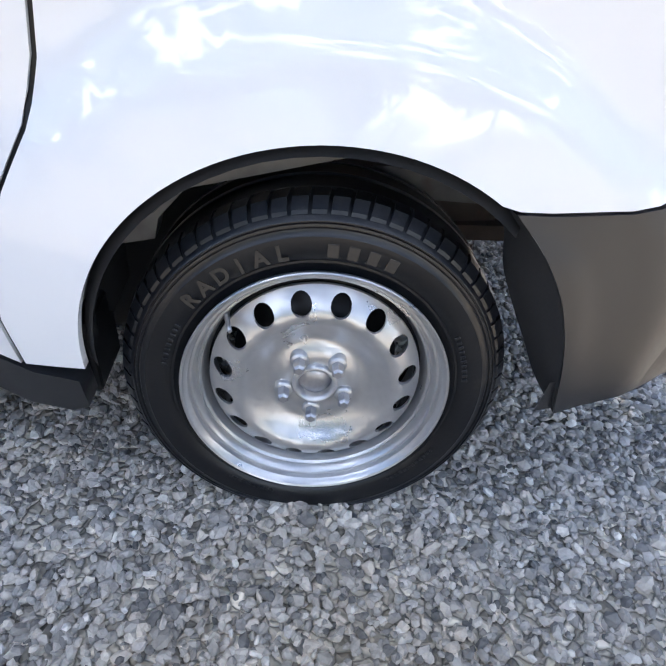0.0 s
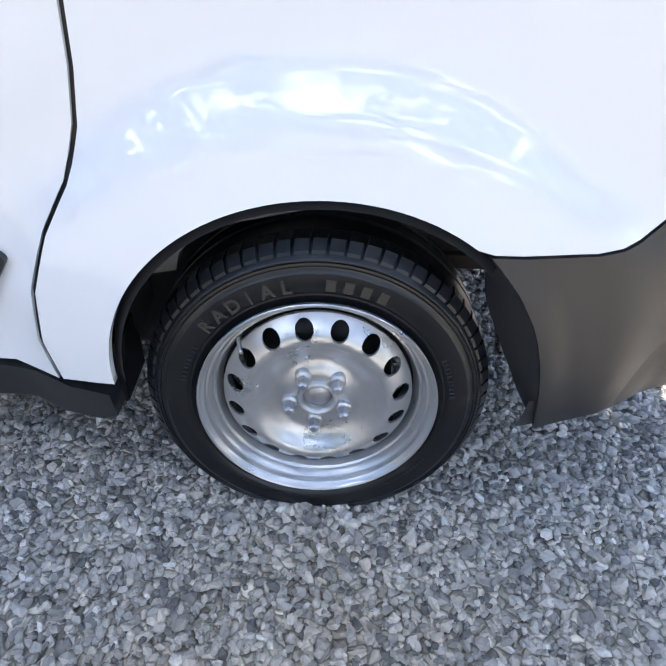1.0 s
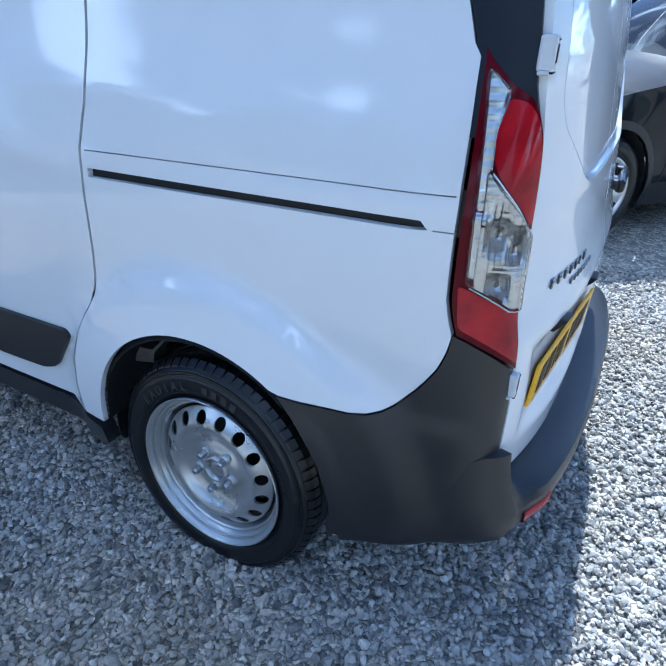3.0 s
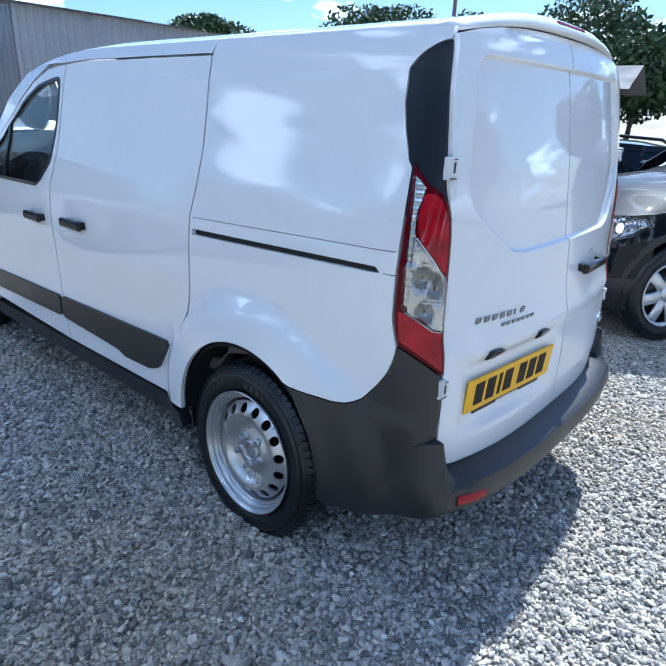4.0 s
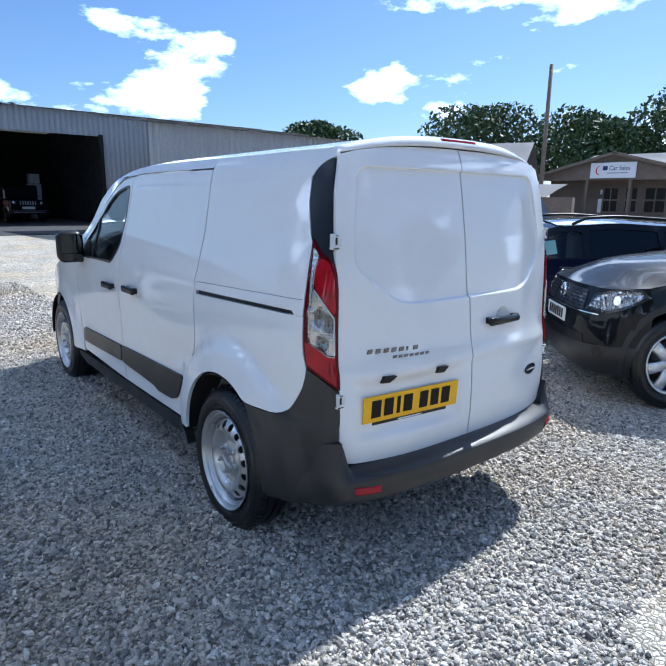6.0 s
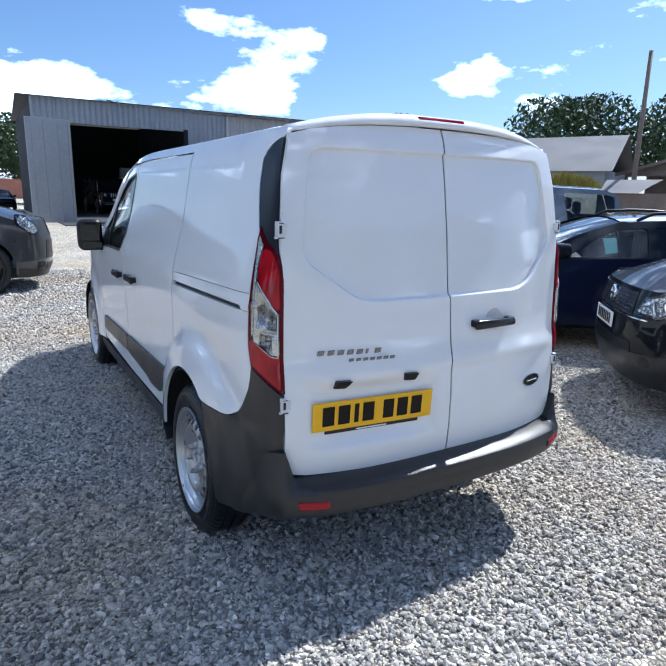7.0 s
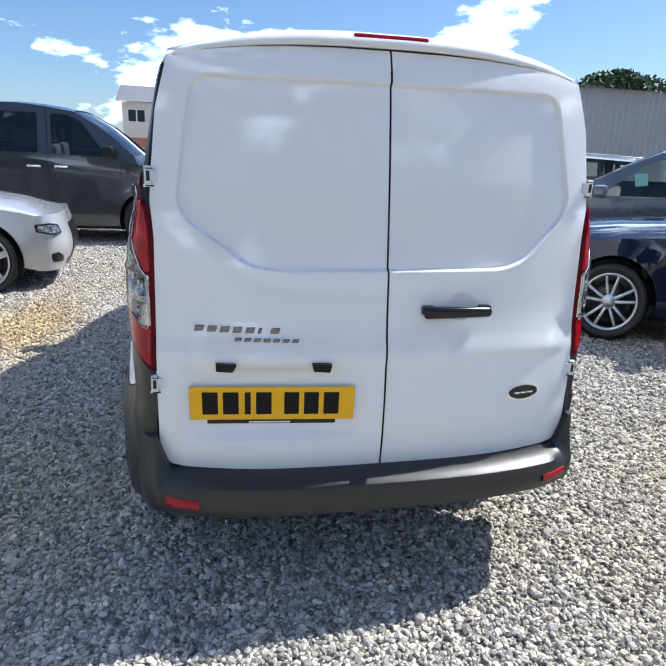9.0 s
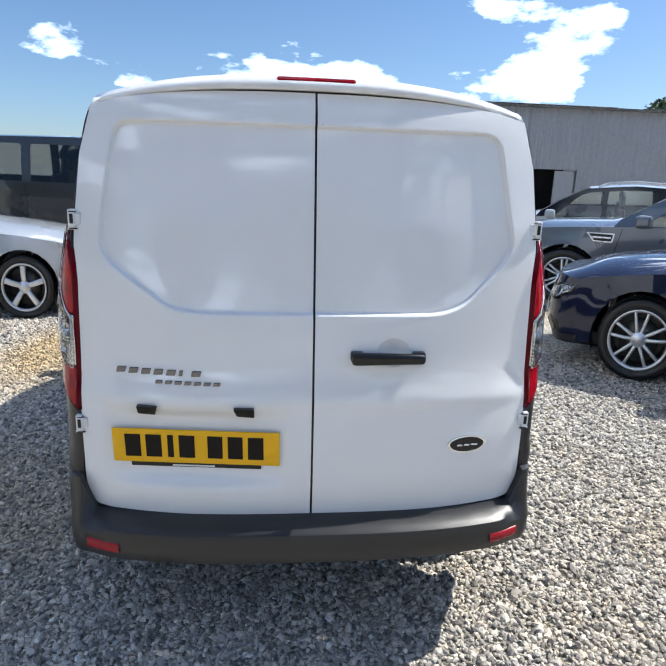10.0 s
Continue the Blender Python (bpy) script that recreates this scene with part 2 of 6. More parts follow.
BOLT = material("zinc_bolt", (0.42, 0.42, 0.44), 0.38, metal=0.9, vary=0.15, grain=150)
# chrome whose dark reflections are put into its colour
BADGE = material("darkened_badge_chrome", (0.17, 0.17, 0.18), 0.18, metal=1.0, vary=0.05)
CHROME = material("chrome", (0.75, 0.76, 0.78), 0.08, metal=1.0, vary=0.03)
ALLOY = material("silver_alloy", (0.62, 0.63, 0.65), 0.3, metal=0.8, vary=0.05, grain=40)
DARKALLOY = material("black_alloy", (0.016, 0.016, 0.018), 0.35, coat=0.3, vary=0.1)
RED = material("red_lens", (0.30, 0.003, 0.011), 0.12, spec=0.22, coat=0.25, vary=0.40, grain=22, blotch=13)
DARKRED = material("dark_red_lens", (0.085, 0.001, 0.006), 0.12, spec=0.12, coat=0.0, vary=0.15, grain=40, blotch=10)
REFLECTOR = material("red_reflector", (0.26, 0.006, 0.014), 0.25, spec=0.3, coat=0.0, vary=0.12, grain=300)
CLEAR = glass("clear_lens", (0.93, 0.94, 0.95), 0.02)
BOWL = material("lamp_reflector", (0.50, 0.50, 0.50), 0.16, metal=0.95, vary=0.12, grain=50)
YELLOW = material("yellow_plate", (0.78, 0.44, 0.006), 0.35, vary=0.04, grain=20, spec=0.2)
INK = material("black_print", (0.010, 0.008, 0.007), 0.5, spec=0.15)
WPLATE = material("white_plate", (0.72, 0.72, 0.70), 0.35, vary=0.04)
WINDOW = glass("window_glass", (0.72, 0.82, 0.80))
TINT = glass("tinted_glass", (0.18, 0.22, 0.24))
PRIVACY = material("privacy_glass", (0.003, 0.005, 0.008), 0.04, spec=0.3, vary=0.05)
MOULD = material("faded_tyre_lettering", (0.032, 0.027, 0.021), 0.6, vary=0.3, grain=200)
CABIN = material("dark_cabin_trim", (0.03, 0.03, 0.032), 0.7, vary=0.15)
HINGE = material("painted_hinge", (0.60, 0.61, 0.62), 0.35, coat=0.3, vary=0.08, grain=60)
DISC = material("brake_disc_iron", (0.12, 0.115, 0.11), 0.45, metal=0.8, vary=0.2, grain=90)
CLEARTINT = glass("pale_green_glass", (0.46, 0.56, 0.55))
# the navy paint darkened for the roof, to offset its bright sky reflection
NAVYROOF = material("navy_roof_darkened", (0.005, 0.008, 0.020), 0.5, coat=1.0, spec=0.05, vary=0.05)
NAVY = material("navy_paint", (0.006, 0.009, 0.030), 0.5, coat=1.0, spec=0.05, vary=0.05)
BLACKPAINT = material("black_car_paint", (0.005, 0.006, 0.009), 0.5, coat=0.5, spec=0.05, vary=0.05)
GREYPAINT = material("dark_grey_metallic", (0.045, 0.047, 0.052), 0.3, metal=0.4, coat=1.0, vary=0.05)
BLUEGREY = material("blue_grey_metallic", (0.105, 0.12, 0.145), 0.3, metal=0.4, coat=1.0, vary=0.05)
SILVER = material("silver_car_paint", (0.46, 0.47, 0.49), 0.3, metal=0.35, coat=1.0, vary=0.03)
CLAD = material("grey_metal_cladding", (0.30, 0.31, 0.33), 0.5, metal=0.2, vary=0.12, grain=8, blotch=0.6)
# near-black that stands for the shade inside the shed and the workshop
DARK = material("indoor_shade_black", (0.012, 0.012, 0.013), 0.9, vary=0.2)
CONCRETE = material("concrete_bank", (0.22, 0.22, 0.21), 0.9, vary=0.2, grain=20, blotch=0.5, bump=0.003)
# apron colour with the shadow before the shed put into it
APRONSHADE = material("shaded_apron", (0.042, 0.042, 0.044), 0.9, vary=0.2, grain=20, blotch=0.5, bump=0.003)
TIMBER = material("weathered_timber", (0.16, 0.125, 0.10), 0.8, vary=0.3, grain=12, blotch=1.5, bump=0.003)
FELT = material("grey_roof_felt", (0.15, 0.15, 0.155), 0.85, vary=0.2, grain=25, blotch=0.8, bump=0.002)
STUCCO = material("cream_stucco", (0.62, 0.58, 0.52), 0.85, vary=0.08, grain=30, blotch=0.4)
BRICK = material("red_brick", (0.30, 0.13, 0.09), 0.85, vary=0.25, grain=9, blotch=1.2)
SLATE = material("slate_roof", (0.16, 0.16, 0.18), 0.7, vary=0.25, grain=6, blotch=0.8)
SIGNWHITE = material("sign_board", (0.78, 0.78, 0.80), 0.4, vary=0.04)
SIGNBLUE = material("sign_lettering", (0.02, 0.035, 0.12), 0.5)
SIGNRED = material("sign_red", (0.5, 0.02, 0.03), 0.5)
PAPER = material("price_sheet", (0.26, 0.46, 0.42), 0.7, vary=0.08)
SEATCLOTH = material("seat_cloth", (0.05, 0.05, 0.055), 0.9, vary=0.2)


def faceted(name, color):
    """A lamp's cut reflector: bright metal in many small tilted facets."""
    mt = material(name, color, 0.12, metal=0.9, vary=0.25, grain=30, blotch=9)
    nt = mt.node_tree
    co = nt.nodes.new("ShaderNodeTexCoord")
    cells = nt.nodes.new("ShaderNodeTexVoronoi")
    cells.inputs["Scale"].default_value = 26
    bp = nt.nodes.new("ShaderNodeBump")
    bp.inputs["Strength"].default_value, bp.inputs["Distance"].default_value = 0.9, 0.03
    nt.links.new(co.outputs["Object"], cells.inputs["Vector"])
    nt.links.new(cells.outputs["Distance"], bp.inputs["Height"])
    nt.links.new(bp.outputs[0], nt.nodes["Principled BSDF"].inputs["Normal"])
    return mt


FACET = faceted("faceted_headlamp", (0.66, 0.68, 0.71))


def leafy(name, a, b):
    mt = material(name, a, 0.6, vary=0.35, grain=3, blotch=0.5)
    nt = mt.node_tree
    geo = nt.nodes.new("ShaderNodeNewGeometry")
    mix = nt.nodes.new("ShaderNodeMix")
    mix.data_type = "RGBA"
    mix.inputs["A"].default_value, mix.inputs["B"].default_value = (*a, 1), (*b, 1)
    nt.links.new(geo.outputs["Random Per Island"], mix.inputs["Factor"])
    nt.links.new(mix.outputs["Result"], nt.nodes["Principled BSDF"].inputs["Base Color"])
    return mt


LEAF = leafy("tree_leaf", (0.022, 0.045, 0.012), (0.065, 0.105, 0.028))
SCRUB = leafy("yellow_green_scrub", (0.17, 0.17, 0.03), (0.42, 0.35, 0.08))
BARK = material("bark", (0.09, 0.07, 0.055), 0.9, vary=0.3, grain=20, bump=0.01)


def dusty(mt):
    """Tan dust in broad patches over a gravel material."""
    nt = mt.node_tree
    b = nt.nodes["Principled BSDF"]
    src = b.inputs["Base Color"].links[0].from_socket
    co = nt.nodes.new("ShaderNodeTexCoord")
    wide = nt.nodes.new("ShaderNodeTexNoise")
    wide.inputs["Scale"].default_value, wide.inputs["Detail"].default_value = 0.55, 5
    nt.links.new(co.outputs["Object"], wide.inputs["Vector"])
    fac = nt.nodes.new("ShaderNodeMapRange")
    fac.inputs["From Min"].default_value, fac.inputs["From Max"].default_value = 0.45, 0.65
    fac.inputs["To Max"].default_value = 0.55
    nt.links.new(wide.outputs["Fac"], fac.inputs["Value"])
    mix = nt.nodes.new("ShaderNodeMix")
    mix.data_type, mix.blend_type = "RGBA", "MULTIPLY"
    mix.inputs["B"].default_value = (1.0, 0.84, 0.60, 1)
    nt.links.new(fac.outputs[0], mix.inputs["Factor"])
    nt.links.new(src, mix.inputs["A"])
    # a spill of yellow sand off the van's side
    spot = nt.nodes.new("ShaderNodeVectorMath")
    spot.operation = "SUBTRACT"
    spot.inputs[1].default_value = (-2.75, -1.28, 0.0)
    flat = nt.nodes.new("ShaderNodeVectorMath")
    flat.operation = "MULTIPLY"
    flat.inputs[1].default_value = (0.85, 2.1, 0.0)
    far = nt.nodes.new("ShaderNodeVectorMath")
    far.operation = "LENGTH"
    ragged = nt.nodes.new("ShaderNodeMath")
    ragged.operation = "MULTIPLY_ADD"
    ragged.inputs[1].default_value = 0.9
    edge = nt.nodes.new("ShaderNodeMapRange")
    edge.inputs["From Min"].default_value, edge.inputs["From Max"].default_value = 1.60, 0.75
    edge.inputs["To Max"].default_value = 0.85
    nt.links.new(co.outputs["Object"], spot.inputs[0])
    nt.links.new(spot.outputs[0], flat.inputs[0])
    nt.links.new(flat.outputs[0], far.inputs[0])
    nt.links.new(wide.outputs["Fac"], ragged.inputs[0])
    nt.links.new(far.outputs["Value"], ragged.inputs[2])
    nt.links.new(ragged.outputs[0], edge.inputs["Value"])
    sand = nt.nodes.new("ShaderNodeMix")
    sand.data_type, sand.blend_type = "RGBA", "MULTIPLY"
    sand.inputs["B"].default_value = (1.0, 0.80, 0.46, 1)
    nt.links.new(edge.outputs[0], sand.inputs["Factor"])
    nt.links.new(mix.outputs["Result"], sand.inputs["A"])
    nt.links.new(sand.outputs["Result"], b.inputs["Base Color"])
    return mt


def stone_material():
    """Crushed limestone: each stone with a tone of its own."""
    mt = material("crushed_limestone", (0.4, 0.4, 0.4), 0.85, vary=0.2, grain=130, blotch=20, bump=0.0012)
    nt = mt.node_tree
    geo = nt.nodes.new("ShaderNodeNewGeometry")
    ramp = nt.nodes.new("ShaderNodeValToRGB")
    e = ramp.color_ramp.elements
    e[0].position, e[0].color = 0.0, (0.115, 0.112, 0.107, 1)
    e[1].position, e[1].color = 1.0, (0.680, 0.665, 0.620, 1)
    for p, c in ((0.3, (0.326, 0.308, 0.280, 1)), (0.7, (0.478, 0.452, 0.410, 1)), (0.9, (0.520, 0.470, 0.400, 1))):
        n = e.new(p)
        n.color = c
    nt.links.new(geo.outputs["Random Per Island"], ramp.inputs["Fac"])
    mul = next(n for n in nt.nodes if n.type == "VECT_MATH")
    nt.links.new(ramp.outputs["Color"], mul.inputs[0])
    return mt


def gravel_material():
    """The yard's gravel where single stones are too far to tell: cells with tones, dark joints and relief."""
    mt = bpy.data.materials.new("gravel")
    mt.use_nodes = True
    nt = mt.node_tree
    b = nt.nodes["Principled BSDF"]
    b.inputs["Roughness"].default_value = 0.95
    b.inputs["Specular IOR Level"].default_value = 0.2
    co = nt.nodes.new("ShaderNodeTexCoord")
    warp = nt.nodes.new("ShaderNodeTexNoise")
    warp.inputs["Scale"].default_value = 30
    mixv = nt.nodes.new("ShaderNodeVectorMath")
    mixv.operation = "MULTIPLY_ADD"
    mixv.inputs[1].default_value = (0.02, 0.02, 0.02)
    nt.links.new(co.outputs["Object"], warp.inputs["Vector"])
    nt.links.new(warp.outputs["Color"], mixv.inputs[0])
    nt.links.new(co.outputs["Object"], mixv.inputs[2])
    vor, edge = nt.nodes.new("ShaderNodeTexVoronoi"), nt.nodes.new("ShaderNodeTexVoronoi")
    edge.feature = "DISTANCE_TO_EDGE"
    for n in (vor, edge):
        n.inputs["Scale"].default_value = 38
        nt.links.new(mixv.outputs[0], n.inputs["Vector"])
    sep = nt.nodes.new("ShaderNodeSeparateColor")
    nt.links.new(vor.outputs["Color"], sep.inputs[0])
    ramp = nt.nodes.new("ShaderNodeValToRGB")
    e = ramp.color_ramp.elements
    e[0].position, e[0].color = 0.0, (0.300, 0.276, 0.228, 1)
    e[1].position, e[1].color = 1.0, (0.840, 0.785, 0.670, 1)
    n = e.new(0.5)
    n.color = (0.580, 0.540, 0.460, 1)
    nt.links.new(sep.outputs[0], ramp.inputs["Fac"])
    joint = nt.nodes.new("ShaderNodeMapRange")
    joint.inputs["From Max"].default_value = 0.12
    joint.inputs["To Min"].default_value = 0.42
    nt.links.new(edge.outputs["Distance"], joint.inputs["Value"])
    wide = nt.nodes.new("ShaderNodeTexNoise")
    wide.inputs["Scale"].default_value, wide.inputs["Detail"].default_value = 1.1, 7
    nt.links.new(co.outputs["Object"], wide.inputs["Vector"])
    tone = nt.nodes.new("ShaderNodeMapRange")
    tone.inputs["From Min"].default_value, tone.inputs["From Max"].default_value = 0.3, 0.7
    tone.inputs["To Min"].default_value, tone.inputs["To Max"].default_value = 0.8, 1.15
    nt.links.new(wide.outputs["Fac"], tone.inputs["Value"])
    m1 = nt.nodes.new("ShaderNodeMath")
    m1.operation = "MULTIPLY"
    nt.links.new(joint.outputs[0], m1.inputs[0])
    nt.links.new(tone.outputs[0], m1.inputs[1])
    m2 = nt.nodes.new("ShaderNodeVectorMath")
    m2.operation = "SCALE"
    nt.links.new(ramp.outputs["Color"], m2.inputs[0])
    nt.links.new(m1.outputs[0], m2.inputs["Scale"])
    nt.links.new(m2.outputs[0], b.inputs["Base Color"])
    bp = nt.nodes.new("ShaderNodeBump")
    bp.inputs["Strength"].default_value, bp.inputs["Distance"].default_value = 1.0, 0.012
    hh = nt.nodes.new("ShaderNodeMath")
    hh.operation = "MULTIPLY_ADD"
    hh.inputs[1].default_value = 2.5
    nt.links.new(edge.outputs["Distance"], hh.inputs[0])
    nt.links.new(sep.outputs[1], hh.inputs[2])
    nt.links.new(hh.outputs[0], bp.inputs["Height"])
    nt.links.new(bp.outputs[0], b.inputs["Normal"])
    return mt


STONE, GRAVEL = dusty(stone_material()), dusty(gravel_material())

# ---- ground ----
bm = bmesh.new()
bmesh.ops.create_grid(bm, x_segments=60, y_segments=60, size=300)
bmesh.ops.translate(bm, verts=bm.verts[:], vec=(0, 0, -0.010))
solid("ground", bm, GRAVEL, "grey crushed limestone gravel yard", "gravel", kind="structure")


def stones(x0, x1, y0, y1, per_m2, size, seed):
    """Loose angular stones over a stretch of the yard, as one mesh."""
    rng = np.random.default_rng(seed)
    n = int((x1 - x0) * (y1 - y0) * per_m2)
    base = bmesh.new()
    bmesh.ops.create_icosphere(base, subdivisions=1, radius=1)
    bv = np.array([v.co[:] for v in base.verts])
    bf = np.array([[v.index for v in f.verts] for f in base.faces])
    base.free()
    k = len(bv)
    s = size * rng.lognormal(0, 0.28, (n, 1))
    shape = s * np.stack([rng.uniform(0.75, 1.35, n), rng.uniform(0.6, 1.0, n), rng.uniform(0.42, 0.80, n)], 1)
    v = bv[None] * (1 + rng.uniform(-0.24, 0.24, (n, k, 1))) * shape[:, None, :]
    # tumble, mostly lying flat
    az, tx, ty = rng.uniform(0, 2 * np.pi, n), rng.normal(0, 0.45, n), rng.normal(0, 0.45, n)
    for ang, (i, j) in ((tx, (1, 2)), (ty, (0, 2)), (az, (0, 1))):
        c, d = np.cos(ang)[:, None], np.sin(ang)[:, None]
        a, b = v[:, :, i].copy(), v[:, :, j].copy()
        v[:, :, i], v[:, :, j] = c * a - d * b, d * a + c * b
    v[:, :, 0] += rng.uniform(x0, x1, n)[:, None]
    v[:, :, 1] += rng.uniform(y0, y1, n)[:, None]
    v[:, :, 2] += rng.uniform(-0.013, 0.002, n)[:, None]
    me = bpy.data.meshes.new("gravel_stones")
    f = (bf[None] + (np.arange(n) * k)[:, None, None]).reshape(-1, 3)
    me.vertices.add(n * k)
    me.vertices.foreach_set("co", v.reshape(-1).astype(np.float32))
    me.loops.add(len(f) * 3)
    me.loops.foreach_set("vertex_index", f.reshape(-1).astype(np.int32))
    me.polygons.add(len(f))
    me.polygons.foreach_set("loop_start", np.arange(0, len(f) * 3, 3, dtype=np.int32))
    me.polygons.foreach_set("use_smooth", np.zeros(len(f), dtype=bool))
    me.update(calc_edges=True)
    me.materials.append(STONE)
    return tagged(new("gravel_stones", me), "loose angular grey limestone gravel lying thick", "gravel", "", "stuff")


stones(-1.7, 1.25, -0.75, 0.75, 5600, 0.0098, 3)
stones(-4.2, -1.7, -1.7, 0.35, 3400, 0.0112, 4)
stones(-1.7, 0.9, -1.35, -0.75, 4600, 0.0102, 5)
stones(0.1, 1.6, 0.75, 3.1, 4700, 0.0104, 6)
stones(1.25, 1.75, -0.6, 0.75, 4700, 0.0104, 10)
stones(-2.6, 0.1, 1.9, 4.2, 2600, 0.0118, 7)
stones(-6.5, -4.2, -2.6, 0.6, 1700, 0.0135, 8)
stones(-4.2, -2.2, -2.6, -1.7, 1900, 0.0135, 9)
stones(-10.0, -6.5, -2.4, 0.9, 900, 0.0165, 11)

# ---- the white van ----
YC = 0.815
side_in = smooth_curve([(0.2, 0.045), (0.34, 0.022), (0.45, 0.022), (0.75, 0.020), (0.92, 0.014), (1.04, 0.012), (1.12, 0.016), (1.19, 0.019), (1.41, 0.074), (1.6, 0.110), (1.70, 0.130), (1.75, 0.152), (1.8, 0.205)], 0.018)
rear_x = smooth_curve([(0.2, 0.79), (0.5, 0.812), (0.62, 0.822), (0.76, 0.822), (0.90, 0.812), (0.94, 0.800), (1.0, 0.795), (1.166, 0.778), (1.417, 0.747), (1.6, 0.716), (1.7, 0.695), (1.76, 0.678), (1.8, 0.655)], 0.018)
edge_y = smooth_curve([(0.2, 0.108), (0.8, 0.103), (1.3, 0.112), (1.42, 0.120), (1.6, 0.138), (1.72, 0.160), (1.8, 0.205)], 0.03)


def bow(y, z):
    """How far the rear face falls away towards the sides."""
    return (0.065 + 0.020 * (1 - step01(0.95, 1.35, z))) * (abs(y - YC) / 0.712) ** 3


def edge_x(z):
    return rear_x(z) - bow(edge_y(z), z)


def flare(x, z):
    """The swelling of the side over the rear wheel and the taper towards the nose."""
    r = math.hypot((x - 0.005) / 1.03, z - 0.375)
    soft = 0.08 * step01(0.34, 0.46, x) * (1 - step01(0.70, 0.84, z))
    out = -0.068 * (1 - 0.42 * min(1.0, max(0.0, (r - 0.37) / 0.13)) - 0.58 * step01(0.500, 0.548 + soft, r)) * (1 - step01(0.60 + soft, 0.66 + soft, r))
    out += 0.16 * max(0.0, (-2.55 - x) / 1.35) ** 2.0
    rf = math.hypot((x + 3.062) / 1.03, z - 0.355)
    return out - 0.02 * (1 - step01(0.42, 0.56, rf))


X0, RUN, ZT = 0.445, 0.36, 1.762


def skin(a, z):
    """The van's left side and rear corner: a runs along the side and, past X0, round the corner to the door's edge."""
    shift = edge_x(z) - 0.745
    y0 = side_in(z) - 0.005 * step01(1.135, 1.150, z) * (1 - step01(1.150, 1.172, z)) + 0.004 * step01(1.150, 1.165, z) * (1 - step01(1.165, 1.30, z))
    if a <= X0:
        x = a + shift * step01(-0.1, X0, a)
        zz = z - drop(x) * step01(1.1, 1.75, z)
        y0 += 0.003 * step01(1.634, 1.652, z) * step01(-1.38, -1.33, x) * (1 - step01(0.24, 0.34, x))
        return Vector((x, y0 + flare(x, z), zz))
    q = (a - X0) / RUN
    xe, ye = edge_x(z), edge_y(z)
    p0, p1, p2 = (xe - 0.30, y0), (xe - 0.02, y0 + 0.002), (xe, ye)
    x, y = [(1 - q) ** 2 * i + 2 * q * (1 - q) * j + q * q * k for i, j, k in zip(p0, p1, p2)]
    return Vector((x, y + flare(x, z), z))


def drop(x):
    """How far the roof falls towards the windscreen."""
    return 0.09 * max(0.0, (-1.15 - x) / 0.75) ** 2.0


def along(x, z):
    """The a at which the skin stands at x."""
    lo, hi = -5.0, X0 + RUN
    for _ in range(30):
        mid = (lo + hi) / 2
        if skin(mid, z).x < x:
            lo = mid
        else:
            hi = mid
    return (lo + hi) / 2


def on_skin(poly):
    return [(along(x, z), z) for x, z in poly]


CREASE = rounded([(-0.33, 1.157), (-0.42, 1.167), (-0.603, 1.298), (-0.627, 1.345), (-0.612, 1.48), (-0.575, 1.695), (0.560, 1.695), (0.600, 1.48), (0.622, 1.372), (0.597, 1.316), (0.47, 1.186), (0.39, 1.159)], 0.05, 6)


def tail(y, z):
    """The rear doors' surface."""
    x = rear_x(z) - bow(y, z)
    # the fold across both doors over the number plate
    x += 0.007 * step01(0.858, 0.890, z) * (1 - step01(0.90, 1.03, z)) * step01(0.10, 0.24, y) * (1 - step01(1.39, 1.53, y))
    p = np.array([y - YC]), np.array([z])
    if 1.1 < z < 1.75:
        d = float(edge_distance(CREASE, *p)[0])
        d = d if inside(CREASE, *p)[0] else -d
        x -= 0.015 * step01(-0.004, 0.004, d)
    # the shallow bay round the number plate
    bay = min(step01(0.160, 0.205, y), 1 - step01(0.720, 0.765, y), step01(0.600, 0.655, z), 1 - step01(0.828, 0.872, z))
    flat = rear_x(z) - bow(0.208, z) * (0.714 - y) / 0.506 - 0.011
    return Vector((x + (flat - x) * bay, y, z))


GAP = 0.0042
van = thing("van", "white panel van with grey bumpers and steel wheels on gravel", "van")


def both(name, poly, mt, label="", holes=(), step=0.05, lift=0.0, back=0.018, only_left=False, extra=()):
    """A panel of the van's left side, and its twin on the other."""
    made = None
    for right in (False, True):
        if right and only_left:
            break
        at = lift if callable(lift) else lambda a, z: lift
        bm = sheet(poly, lambda a, z: skin(a, z) + Vector((0, -at(a, z), 0)), (0, back, 0), holes, step, extra)
        if right:
            flipped(bm, YC)
        ob = part(name, bm, mt, van, label)
        made = made or ob
    return made


ARCH = [(0.008 + 0.376 * math.cos(radians(t)), 0.390 + 0.366 * math.sin(radians(t))) for t in range(40, 187, 3)]
REARGAP = [(-0.478, 0.349), (-0.497, 0.44), (-0.484, 0.545), (-0.442, 0.655), (-0.397, 0.735), (-0.368, 0.82), (-0.355, 0.90), (-0.348, 1.0), (-0.344, 1.08), (-0.339, 1.16), (-0.319, 1.26), (-0.312, 1.38), (-0.315, 1.52), (-0.322, 1.63), (-0.327, 1.715)]
BTOP = [(0.300, 0.680), (0.42, 0.682), (0.463, 0.688), (0.492, 0.699), (0.516, 0.716), (0.575, 0.792), (0.598, 0.832), (0.611, 0.872), (0.617, 0.915)]
LAMPLEFT = [(0.598, 0.99), (0.594, 1.2), (0.588, 1.36), (0.586, 1.41)]

